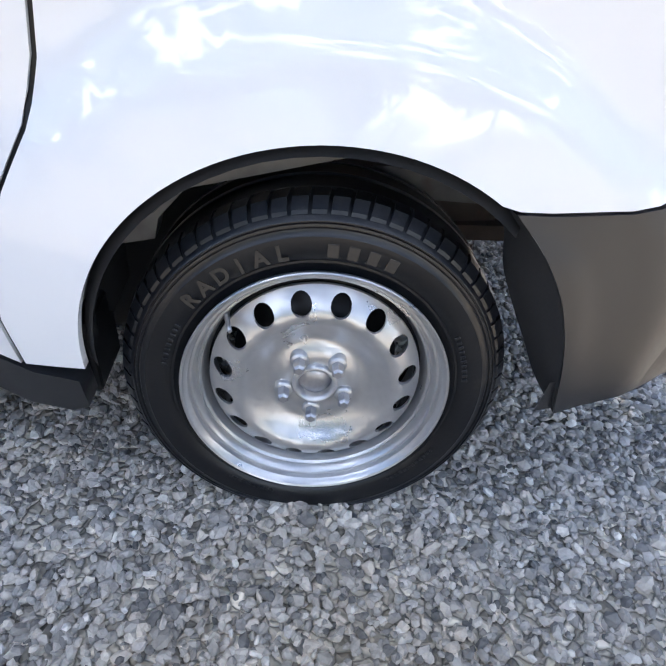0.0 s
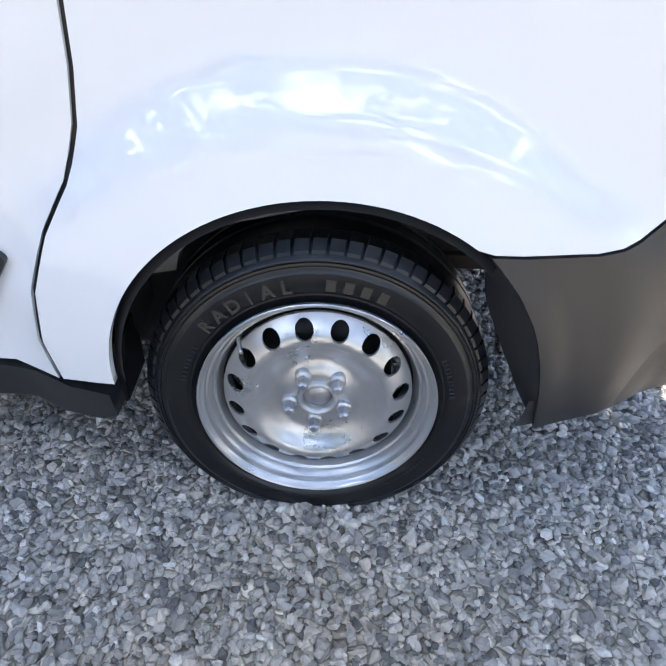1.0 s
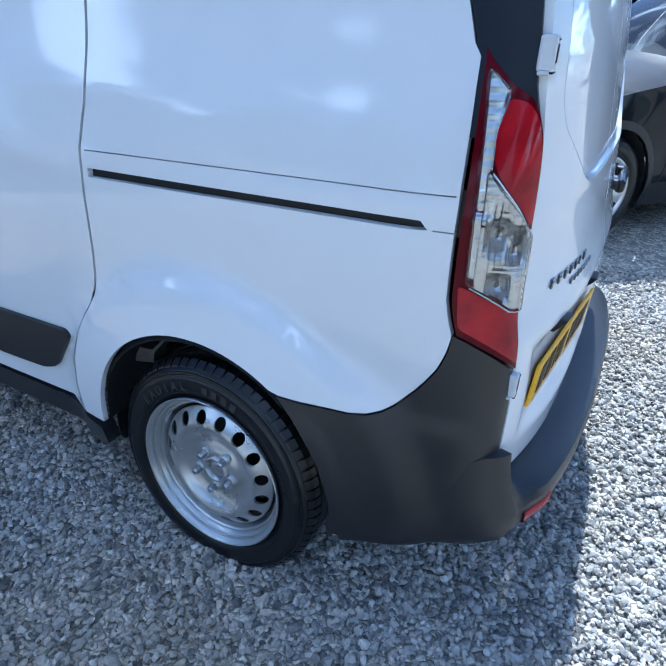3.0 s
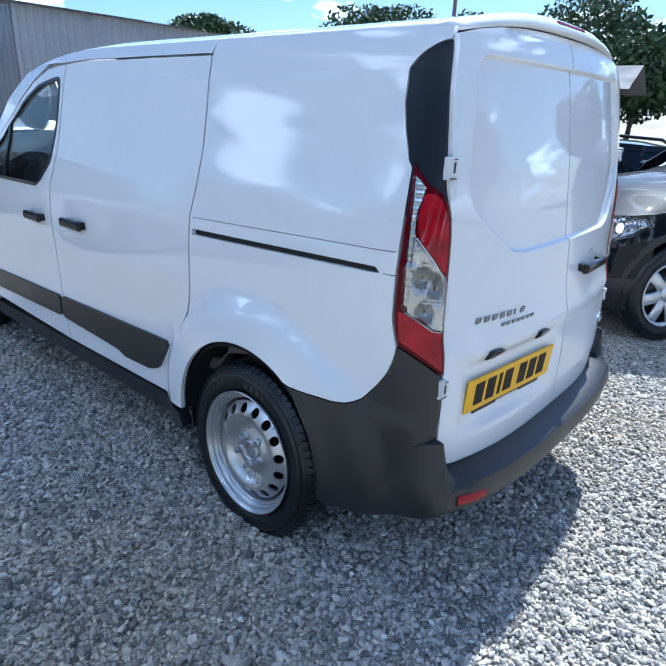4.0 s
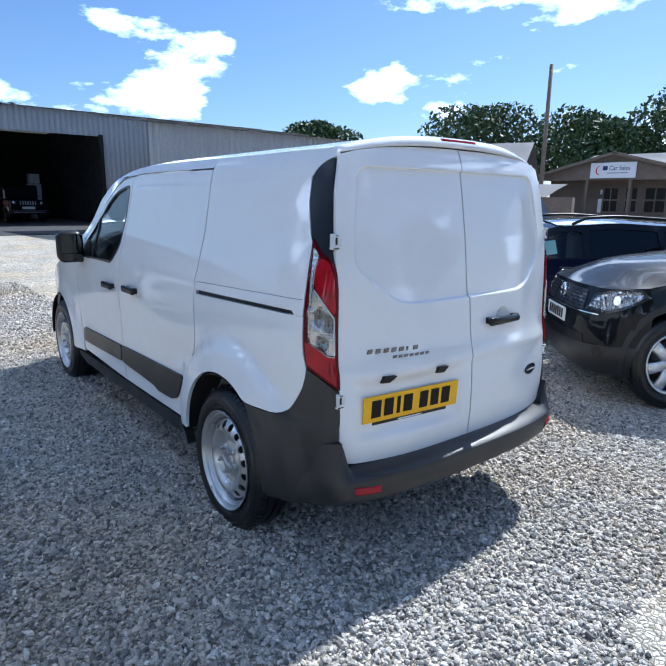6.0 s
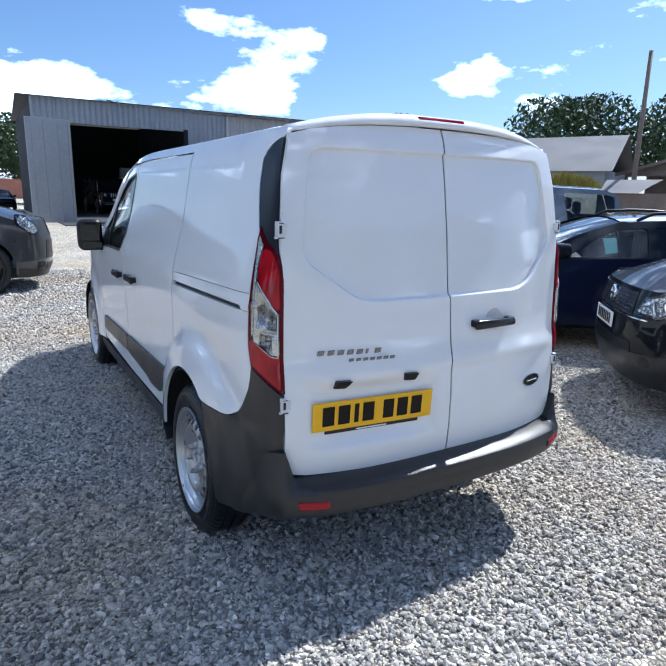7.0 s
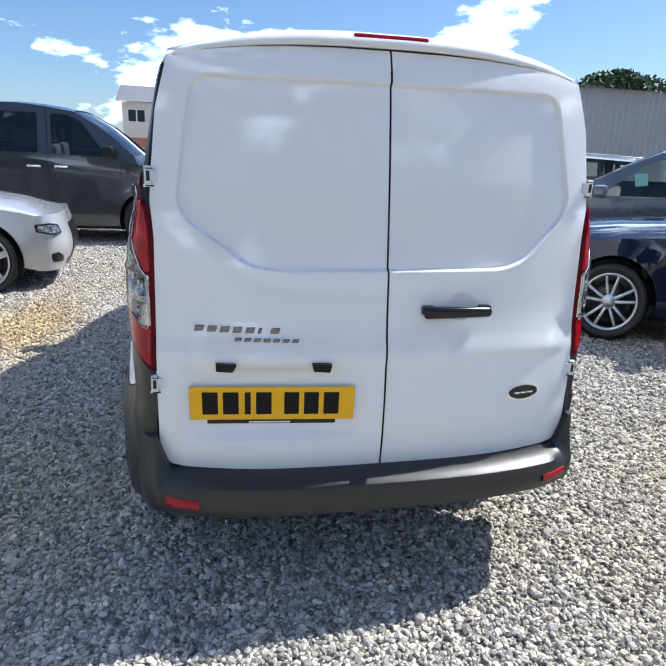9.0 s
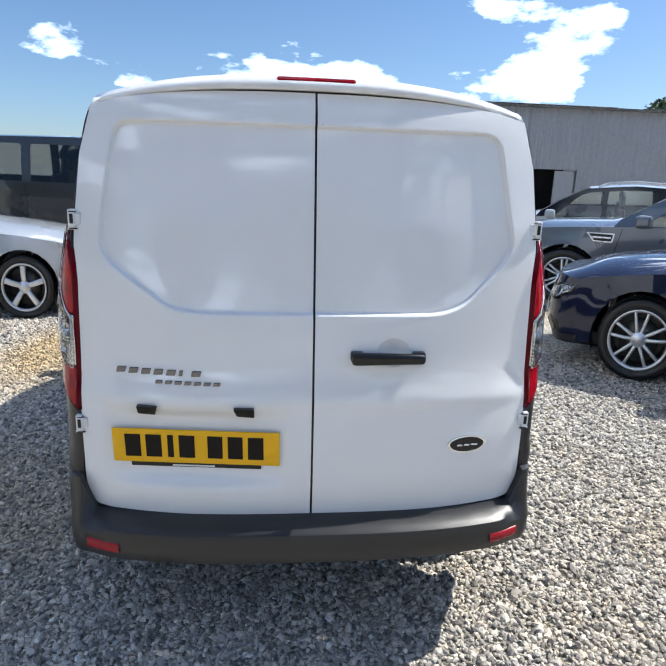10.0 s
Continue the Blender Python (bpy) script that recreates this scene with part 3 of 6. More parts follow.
# rear quarter panel with the slot of the sliding door's rail
slot = [(-0.322, 1.094), (0.51, 1.1175), (0.543, 1.1205), (0.528, 1.1365), (0.50, 1.1365), (-0.322, 1.1165)]
seam = [(-0.322, 1.157), (0.585, 1.1845), (0.585, 1.1870), (-0.322, 1.1595)]
seam2 = [(0.552, 1.119), (0.600, 1.119), (0.600, 1.1215), (0.552, 1.1215)]
AQ = lambda q: X0 + RUN * q
PTOP = [(AQ(0.82), 1.722), (AQ(0.72), 1.720), (AQ(0.62), 1.712), (AQ(0.52), 1.698), (AQ(0.44), 1.680), (AQ(0.375), 1.655), (along(0.527, 1.62), 1.62), (along(0.530, 1.57), 1.57), (along(0.548, 1.50), 1.50), (along(0.572, 1.43), 1.43)]
RIDGE = [(x, z) for z in (1.630, 1.637, 1.643, 1.649, 1.656) for x in np.arange(-1.40, 0.40, 0.03)]
quarter = on_skin(REARGAP + [(-0.327, ZT), (0.40, ZT)]) + [(AQ(0.5), ZT), (AQ(0.84), ZT)] + PTOP + on_skin(LAMPLEFT[::-1] + BTOP[::-1] + [(0.252, 0.682)] + [p for p in ARCH if p[0] < 0.238])
both("quarter_panel", inset(quarter, GAP), WHITE, holes=[on_skin(slot), on_skin(seam), on_skin(seam2)], step=0.035, extra=RIDGE)
both("roof_side", on_skin([(-1.88, ZT), (-1.62, 1.742), (-1.40, 1.7195), (-0.332, 1.7195), (-0.332, ZT)]), WHITE, step=0.05)
both("door_rail", on_skin([(-0.34, 1.085), (0.56, 1.105), (0.61, 1.11), (0.61, 1.195), (-0.34, 1.165)]), BLACK, lift=-0.016, step=0.08)

# sliding door
FRONTGAP = [(-1.470, 0.345), (-1.490, 0.48), (-1.503, 0.65), (-1.503, 0.94), (-1.490, 1.11), (-1.445, 1.25), (-1.430, 1.32), (-1.425, 1.5), (-1.41, 1.69), (-1.405, 1.715)]
slider = FRONTGAP + REARGAP[::-1]
both("sliding_door", inset(on_skin(slider), GAP), WHITE, step=0.05, extra=RIDGE)

# added black strips behind the shut lines, for the shade in the gaps
for line in (REARGAP, FRONTGAP):
    both("shut_line_backing", on_skin([(x - 0.014, z) for x, z in line] + [(x + 0.014, z) for x, z in reversed(line)]), BLACK, lift=-0.007, back=0.004, step=0.05)

# front door with its window
DOORFRONT = [(-2.41, 0.372), (-2.46, 0.58), (-2.51, 0.78), (-2.50, 0.92), (-2.46, 1.05), (-2.42, 1.11)]
frame_out = [(-2.40, 1.17), (-2.27, 1.34), (-2.10, 1.505), (-1.92, 1.62), (-1.76, 1.685), (-1.6, 1.72)]
WIN = rounded([(-2.30, 1.135), (-1.62, 1.138), (-1.482, 1.27), (-1.452, 1.50), (-1.455, 1.665), (-1.70, 1.655), (-1.86, 1.61), (-2.05, 1.49), (-2.22, 1.31)], 0.04)
fdoor = DOORFRONT + frame_out + FRONTGAP[::-1]
both("front_door", inset(on_skin(fdoor), GAP), WHITE, holes=[on_skin(WIN)], step=0.05)
both("window", on_skin(inset(WIN, -0.006)), WINDOW, "clear window glass", lift=-0.010, back=0.004, step=0.08)
for ob in van.children:
    if ob.name.startswith("window"):
        ob.visible_shadow = False
both("window_seal", on_skin(inset(WIN, -0.004)), BLACK, holes=[on_skin(inset(WIN, 0.012))], lift=0.002, back=0.016, step=0.06)
both("window_divider", on_skin([(-2.035, 1.14), (-2.005, 1.14), (-2.02, 1.51), (-2.05, 1.50)]), BLACK, lift=0.001, step=0.08)
both("mirror_mount", on_skin([(-2.32, 1.13), (-2.10, 1.13), (-2.13, 1.26), (-2.2, 1.30)]), BLACK, lift=0.004, step=0.08)

# front wing
FARCH = [(-3.062 + 0.378 * math.cos(radians(t)), 0.368 + 0.366 * math.sin(radians(t))) for t in range(-4, 186, 4)]
wing = [(-2.43, 0.345)] + FARCH + [(-3.62, 0.40), (-3.66, 0.62), (-3.60, 0.86), (-3.30, 0.97), (-2.95, 1.06), (-2.60, 1.125)] + DOORFRONT[::-1][:-1]
both("front_wing", inset(on_skin(wing), GAP), WHITE, step=0.06)

# A pillar, roof rail strip
pillar = [(-2.62, 1.13), (-2.43, 1.13), (-2.41, 1.17), (-2.28, 1.335), (-2.11, 1.50), (-1.93, 1.625), (-1.77, 1.69), (-1.62, 1.74), (-1.88, 1.76), (-2.1, 1.68), (-2.38, 1.42)]
both("door_pillar", inset(on_skin(pillar), 0.002), WHITE, step=0.06)

# sills
sill = [(-2.55, 0.335), (-0.385, 0.342), (-0.385, 0.27), (-0.42, 0.245), (-2.45, 0.245), (-2.55, 0.29)]
both("sill", on_skin(sill), GREY, "dark grey plastic sill", lift=0.006, back=0.05, step=0.08)

# protective strips on the doors
trim_f = rounded([(-2.385, 0.452), (-1.515, 0.470), (-1.515, 0.582), (-2.36, 0.565)], 0.03)
trim_s = rounded([(-1.495, 0.470), (-0.94, 0.445), (-0.90, 0.425), (-0.68, 0.432), (-0.615, 0.455), (-0.525, 0.590), (-0.545, 0.606), (-1.495, 0.585)], 0.02)
for poly in (trim_f, trim_s):
    both("protective_strip", on_skin(poly), GREY, "dark grey plastic strip", lift=0.014, back=0.014, step=0.06)

# black pillar over the tail lamp
blackp = [(AQ(0.96), 1.285), (AQ(0.87), 1.335), (AQ(0.82), 1.37), (AQ(0.82), 1.60)] + PTOP + [(AQ(0.40), 1.40), (AQ(0.40), 1.285)]
both("rear_pillar", blackp, PILLAR, "black rear pillar trim", step=0.03, lift=-0.001)

# bumper corners
edge_x_at = smooth_curve([(0.300, 0.424), (0.335, 0.412), (0.396, 0.402), (0.476, 0.382), (0.553, 0.352), (0.627, 0.304), (0.685, 0.247)], 0.018)
lip = smooth_curve([(0.300, 0.004), (0.378, 0.030), (0.472, 0.060), (0.557, 0.070), (0.623, 0.036), (0.685, 0.016)], 0.02)
edge_b = [(edge_x_at(z), z) for z in np.linspace(0.303, 0.683, 20)]
corner = on_skin(edge_b + BTOP) + [(AQ(0.985), 0.832), (AQ(0.985), 0.40), (AQ(0.5), 0.352), (along(0.54, 0.33), 0.330)]
# it swells below the soft fold under the lamp and along the wheel arch
band_x = smooth_curve([(0.318, 0.470), (0.392, 0.458), (0.458, 0.444), (0.545, 0.414), (0.623, 0.366), (0.664, 0.298)], 0.02)
swell = lambda a, z: 0.003 + 0.008 * (1 - step01(0.672, 0.712, z)) * step01(0.44, 0.54, a) + 0.006 * (1 - step01(-0.016, 0.012, a - band_x(z))) * (1 - step01(0.60, 0.67, z))
both("bumper_corner", inset(corner, -0.0005), GREY, "dark grey plastic bumper corner", step=0.019, lift=swell, back=0.012)
# its dark return inside the wheel arch
for right in (False, True):
    rows = []
    for x, z in edge_b:
        p = skin(along(x, z), z)
        d = lip(z)
        rows.append([p + Vector((-0.001, -0.006, 0)), p + Vector((-0.35 * d, 0.018, 0)), p + Vector((-d, 0.06, 0)), p + Vector((-d, 0.085, 0))])
    bm = grid_mesh(rows)
    if right:
        flipped(bm, YC)
    part("arch_return", bm, LINER, van)

# rear bumper beam
CENTRE = [(-0.03, 0.514), (0.015, 0.513), (0.072, 0.503), (0.090, 0.491), (0.096, 0.474), (0.092, 0.425), (0.078, 0.388), (0.05, 0.366), (-0.03, 0.356)]
CORNER = [(-0.010, 1.0), (0.016, 0.988), (0.029, 0.74), (0.050, 0.54), (0.069, 0.41), (0.073, 0.24), (0.060, 0.10), (0.034, 0.02), (-0.02, -0.02)]
beam_top = smooth_curve([(0.41, 0.380), (0.46, 0.384), (0.51, 0.402), (0.55, 0.443), (0.585, 0.497), (0.615, 0.562), (0.65, 0.605), (0.70, 0.628), (0.81, 0.632)], 0.008)
beam_low = smooth_curve([(0.42, 0.306), (0.455, 0.308), (0.54, 0.318), (0.63, 0.340), (0.81, 0.358)], 0.02)


def beam_side(a, z):
    """The corner's surface under the beam and the way out of it."""
    n = (skin(a + 0.004, 0.5) - skin(a - 0.004, 0.5)).normalized()
    return skin(a, max(z, 0.30)) + Vector((0, 0, min(0, z - 0.30))), Vector((n.y, -n.x * 0.3, 0))


def beam_rear(t, z):
    """The same across the rear, t from 0 at the door's edge to 1 at the van's middle."""
    y = edge_y(0.5) + t * (YC - edge_y(0.5))
    m = step01(0.0, 0.16, t)
    base, n = Vector((rear_x(0.5) - bow(y, 0.5), y, z)), Vector((1, -0.12 * (1 - t) ** 2, 0))
    side, n1 = beam_side(AQ(0.985), z)
    start = Vector((rear_x(0.5) - bow(edge_y(0.5), 0.5), edge_y(0.5), z))
    return base + (side - start) * (1 - m), n1 * (1 - m) + n * m, m


def beam_point(u, k):
    """u: 0 at the side, 1 at the door's edge, 2 at the van's middle; k: the point of the profile."""
    if u <= 1:
        a = 0.416 + (AQ(0.985) - 0.416) * u
        d, fz = CORNER[k]
        z = beam_low(a) + (beam_top(a) - beam_low(a)) * fz
        p, n = beam_side(a, z)
        return p + n * (d * step01(0.20, 0.95, u) + 0.019 * step01(0.10, 0.50, u) - 0.004)
    t = u - 1
    zc = beam_low(0.8) + (beam_top(0.8) - beam_low(0.8)) * CORNER[k][1]
    mz = step01(-0.012, 0.060, t)
    p, n, m = beam_rear(t, zc * (1 - mz) + CENTRE[k][1] * mz)
    return p + n * (CORNER[k][0] * (1 - m) + CENTRE[k][0] * m + 0.015 * (1 - m))


us = [i / 28 for i in range(28)] + [1 + (i / 40) ** 1.7 for i in range(41)]
rows = [[beam_point(u, k) for k in range(9)] for u in us]
rows += [[Vector((p.x, 2 * YC - p.y, p.z)) for p in r] for r in rows[-2::-1]]
bm = grid_mesh(rows)
bm.normal_update()
for e in bm.edges:
    if len(e.link_faces) == 2 and e.calc_face_angle(0) > 0.45:
        e.smooth = False
part("rear_bumper", bm, GREY, van, "dark grey textured plastic rear bumper")
for s in (1, -1):
    rows = []
    for i in range(7):
        y = 0.134 + 0.103 * i / 6
        t = (y - edge_y(0.5)) / (YC - edge_y(0.5))
        b, n, m = beam_rear(t, 0.43)
        out = -0.0865 + 0.0885 * (1 - m) + 0.0935 * m + 0.0045
        rows.append([b + n * (dd + out) + Vector((0, 0, zz - 0.43)) for dd, zz in ((0.05, 0.454), (0.082, 0.4535), (0.0865, 0.448), (0.0865, 0.425), (0.082, 0.419), (0.05, 0.418))])
    bm = grid_mesh(rows)
    if s < 0:
        flipped(bm, YC)
    part("reflector", bm, REFLECTOR, van, "red rear reflector")

# tail lamps
for right in (False, True):
    def lamp_sheet(poly, lift, back=0.012, step=0.02, holes=()):
        def at(a, z):
            p = skin(a, z)
            n = (skin(a + 0.004, z) - skin(a - 0.004, z)).normalized()
            return p + Vector((n.y, -n.x, 0)) * lift
        bm = sheet(poly, at, (-0.006, back, 0), holes, step)
        return flipped(bm, YC) if right else bm

    left = [(p + 0.004, z) for p, z in on_skin([(0.617, 0.918)] + LAMPLEFT)]
    out = [(AQ(0.99), 0.836), (AQ(0.99), 1.0), (AQ(0.99), 1.24), (AQ(0.97), 1.285), (AQ(0.88), 1.33), (AQ(0.80), 1.352), (AQ(0.64), 1.372), (AQ(0.52), 1.405), (left[-1][0], 1.428)] + left[::-1]
    mid = [(AQ(0.54), 1.236), (AQ(0.64), 1.206), (AQ(0.945), 1.128), (AQ(0.95), 0.978), (AQ(0.82), 0.983), (AQ(0.54), 1.026)]
    lamp = part("tail_lamp", lamp_sheet(inset(out, 0.003), 0.006, 0.03, 0.02, [inset(mid, 0.004)]), DARKRED, van, "red and clear tall tail lamp")
    part("red_lens", lamp_sheet(rounded([(AQ(0.60), 1.352), (AQ(0.76), 1.345), (AQ(0.86), 1.322), (AQ(0.94), 1.275), (AQ(0.955), 1.130), (AQ(0.65), 1.212), (AQ(0.565), 1.245), (AQ(0.56), 1.30)], 0.03), 0.009), RED, lamp)
    # fluted silver reflector: a thin strip up the side and the clear middle
    def fluted(a, z):
        p = skin(a, z)
        n = (skin(a + 0.004, z) - skin(a - 0.004, z)).normalized()
        return p + Vector((n.y, -n.x, 0)) * (0.0072 + 0.0006 * math.sin(z * 300))
    strip = [(AQ(0.500), 1.392), (AQ(0.60), 1.362), (AQ(0.555), 1.30), (AQ(0.55), 1.24), (AQ(0.55), 1.04), (AQ(0.505), 1.045)]
    bm = sheet(strip, fluted, (-0.006, 0.006, 0), (), 0.0045)
    part("reflector_strip", flipped(bm, YC) if right else bm, BOWL, lamp)
    mid = [(AQ(0.54), 1.236), (AQ(0.64), 1.206), (AQ(0.945), 1.128), (AQ(0.95), 0.978), (AQ(0.82), 0.983), (AQ(0.54), 1.026)]
    cups = [(AQ(0.67), 1.125), (AQ(0.83), 1.095), (AQ(0.72), 1.028)]

    def dimpled(a, z):
        p = skin(a, z)
        n = (skin(a + 0.004, z) - skin(a - 0.004, z)).normalized()
        deep = sum(math.exp(-((a - ca) / 0.026) ** 2 - ((z - cz) / 0.030) ** 2) for ca, cz in cups)
        return p + Vector((n.y, -n.x, 0)) * (0.0120 + 0.0013 * math.sin(a * 430) * (1 if z > 1.066 else 0.6) + 0.0008 * math.sin(z * 500) - 0.026 * min(1.0, deep))
    bm = sheet(mid, dimpled, (-0.006, 0.008, 0), (), 0.005)
    part("bulb_bowl", flipped(bm, YC) if right else bm, BOWL, lamp)
    for (ca, cz), bulb_mt in zip(cups, (DISH, AMBER, DISH)):
        p = dimpled(ca, cz)
        bm = bmesh.new()
        bmesh.ops.create_uvsphere(bm, u_segments=10, v_segments=8, radius=0.009)
        bmesh.ops.translate(bm, verts=bm.verts[:], vec=p)
        for q in bm.verts:
            q.co = p + (q.co - p) * 1.0 - Vector((0.82, -0.57, 0)) * (q.co - p).dot(Vector((0.82, -0.57, 0))) * 0.75
        for f in bm.faces:
            f.smooth = True
        part("bulb", flipped(bm, YC) if right else bm, bulb_mt, lamp)
    for z in (1.060, 1.070):
        part("lamp_fin", lamp_sheet([(AQ(0.54), z), (AQ(0.93), z - 0.008), (AQ(0.93), z - 0.004), (AQ(0.54), z + 0.004)], 0.0105, 0.006), BOWL, lamp)
    edge = [(AQ(0.55), 1.232), (AQ(0.64), 1.206), (AQ(0.95), 1.125), (AQ(0.955), 0.972), (AQ(0.82), 0.977), (AQ(0.50), 1.024)]
    for k in range(5):
        (a0, z0), (a1, z1) = edge[k], edge[k + 1]
        bm = tube([skin(a0 + (a1 - a0) * t / 6, z0 + (z1 - z0) * t / 6) + Vector((0.008, -0.008, 0)) for t in range(7)], 0.0018, 6)
        part("lens_trim", flipped(bm, YC) if right else bm, SIGNWHITE, lamp)
    part("clear_lens", lamp_sheet(rounded([(AQ(0.495), 1.396), (AQ(0.63), 1.362), (AQ(0.56), 1.30), (AQ(0.56), 1.232), (AQ(0.64), 1.203), (AQ(0.95), 1.122), (AQ(0.955), 0.974), (AQ(0.82), 0.978), (AQ(0.50), 1.028), (AQ(0.495), 1.2)], 0.012), 0.0155, 0.003), CLEAR, lamp)
    part("red_lens", lamp_sheet(rounded([(AQ(0.455), 1.026), (AQ(0.80), 0.980), (AQ(0.95), 0.974), (AQ(0.945), 0.856), (AQ(0.90), 0.864), (AQ(0.465), 0.936)], 0.01), 0.009), RED, lamp)

# rear doors
DGAP = [(0.818, 0.50), (0.817, 0.80), (0.817, 0.94), (0.817, 1.15), (0.815, 1.794)]


def door_edge(z):
    return edge_y(z) + 0.002 - 0.009 * step01(1.275, 1.355, z) + 0.002 * step01(1.55, 1.74, z)


left_out = [(0.66, 1.793), (0.50, 1.788), (0.36, 1.777), (0.25, 1.761)] + [(door_edge(z), z) for z in (1.74, 1.6, 1.4, 1.36, 1.34, 1.315, 1.29, 1.27, 1.2, 1.0, 0.83, 0.70)] + [(0.105, 0.62), (0.109, 0.575), (0.119, 0.541), (0.142, 0.521), (0.185, 0.514), (0.40, 0.510), (0.60, 0.507)]
EXTRA = [(YC + y, z) for d in (-0.008, -0.004, -0.002, 0.0, 0.002, 0.004, 0.008) for y, z in dense(inset(CREASE, d), 0.008)]
DISHRING = [(1.062 + 0.052 * math.cos(2 * math.pi * i / 28), 1.043 + 0.045 * math.sin(2 * math.pi * i / 28)) for i in range(28)]
ldoor = part("rear_door", sheet(inset(left_out + DGAP, 0.0034), tail, (-0.02, 0, 0), (), 0.0125, EXTRA), WHITE, van, "white rear door with number plate")
rdoor = part("rear_door", sheet(inset([(2 * YC - y, z) for y, z in left_out] + DGAP, 0.0034), tail, (-0.004, 0, 0), [DISHRING], 0.0125, EXTRA), WHITE, van, "white rear door with black handle")
# a black sheet behind both doors, added to keep their gaps dark
part("door_backing", sheet([(0.125, 0.48), (1.505, 0.48), (1.505, 1.25), (1.46, 1.60), (1.42, 1.735), (0.21, 1.735), (0.17, 1.60), (0.125, 1.25)], lambda y, z: tail(y, z) + Vector((-0.022, 0, 0)), (-0.01, 0, 0), (), 0.08), BLACK, van)

# number plate with its two lamps
p0, p1 = tail(0.208, 0.737), tail(0.714, 0.737)
yaw = math.atan2(p1.y - p0.y, p1.x - p0.x)
PLATE = Matrix.Translation(((p0.x + p1.x) / 2 + 0.008, 0.461, 0.740)) @ pose(0, 0, 0, 0, 0, math.degrees(yaw)) @ pose(0, 0, 0, 4, 0, 0)
plate = part("number_plate", a_box((-0.257, -0.004, -0.057), (0.257, 0.004, 0.057), 0.003, PLATE @ pose(0, 0, 0, 0, 0, 0)), YELLOW, van, "yellow rear number plate")
glyphs = ((-0.198, 0.048), (-0.134, 0.048), (-0.082, 0.018), (-0.032, 0.048), (0.055, 0.046), (0.117, 0.046), (0.180, 0.048))
for gx, gw in glyphs:
    part("plate_mark", a_box((gx + 0.004 - gw / 2, -0.0055, -0.036), (gx + 0.004 + gw / 2, -0.0042, 0.040), 0, PLATE), INK, plate)
part("plate_holder", a_box((-0.205, -0.002, -0.072), (0.200, 0.005, -0.052), 0.003, PLATE), BLACK, plate, "black plate holder strip")
part("holder_print", a_box((-0.075, -0.0032, -0.0675), (0.055, -0.0022, -0.0625), 0, PLATE), WPLATE, plate)
for y0, flip in ((0.288, 0), (0.577, 1)):
    w = 0.062
    poly = [(y0, 0.845), (y0 + w, 0.840), (y0 + w, 0.876), (y0, 0.878)]
    poly[1 - flip if flip else 1] = (poly[1 - flip if flip else 1][0] + (0.010 if flip else -0.012), poly[1 - flip if flip else 1][1])
    part("plate_lamp", sheet(rounded(poly, 0.004, 2), lambda y, z: tail(y, z) + Vector((0.016 - 0.25 * (0.876 - z), 0, 0)), (-0.02, 0, 0), (), 0.02), BLACK, ldoor, "black plate lamp")

# name badge as plain bars of darkened chrome, oval badge
for row, (y0, y1, z0, z1, n) in enumerate(((0.226, 0.490, 0.972, 0.990, 7), (0.344, 0.546, 0.944, 0.955, 7))):
    for i in range(n):
        a = y0 + (y1 - y0) * i / n
        b = a + (y1 - y0) / n * (0.72 if i != 5 or row else 0.28)
        lean = 0.25
        bm = bmesh.new()
        x = tail((a + b) / 2, z0).x
        zz = -0.006 * (a - y0) / 0.26
        box(bm, (x - 0.002, a, z0 + zz), (x + 0.003, b, z1 + zz), 0.0012, seg=1)
        for p in bm.verts:
            p.co.y += lean * (p.co.z - z0)
        part("badge_bar", bm, BADGE, ldoor)


def oval(rx, rz, d, mt, name, parent):
    c = (1.318, 0.741)
    ring = [(c[0] + rx * math.cos(2 * math.pi * i / 40), c[1] + rz * math.sin(2 * math.pi * i / 40)) for i in range(40)]
    return part(name, sheet(ring, lambda y, z: tail(y, z) + Vector((d, 0, 0)), (-0.008, 0, 0), (), 0.02), mt, parent)


badge = oval(0.066, 0.0285, 0.006, CHROME, "oval_badge", van)
oval(0.0580, 0.0238, 0.0078, GLOSS, "badge_field", badge)
for k, (a, b) in enumerate(((-0.036, -0.018), (-0.012, 0.006), (0.012, 0.034))):
    part("badge_mark", a_box((tail(1.318 + a, 0.741).x + 0.005, 1.318 + a, 0.738), (tail(1.318 + a, 0.741).x + 0.0095, 1.318 + b, 0.744), 0.001), CHROME, badge)

# rear door handle in its dished recess
hx = tail(1.04, 1.035).x
part("handle_dish", sheet(DISHRING, lambda y, z: tail(y, z) + Vector((-0.0003 - 0.017 * (1 - min(1, math.hypot((y - 1.062) / 0.052, (z - 1.043) / 0.045)) ** 2), 0, 0)), (-0.004, 0, 0), (), 0.009), WHITE, rdoor)
bm = bmesh.new()
box(bm, (hx + 0.014, 0.930, 1.014), (hx + 0.042, 1.158, 1.047), 0.013, seg=3)
for p in bm.verts:
    p.co.x -= 0.30 * (p.co.y - 1.044) ** 2 + 0.02 * (p.co.y - 1.044)
    if p.co.y < 0.99:
        p.co.z += 0.006 * (0.99 - p.co.y) / 0.06 * (1 if p.co.z > 1.03 else -0.6)
for p in bm.faces:
    p.smooth = True
handle = part("door_handle", bm, GLOSS, rdoor, "black pull handle")
for y in (0.948, 1.138):
    part("handle_foot", a_box((hx - 0.004, y - 0.020, 1.020), (hx + 0.024, y + 0.020, 1.050), 0.006), GLOSS, rdoor)

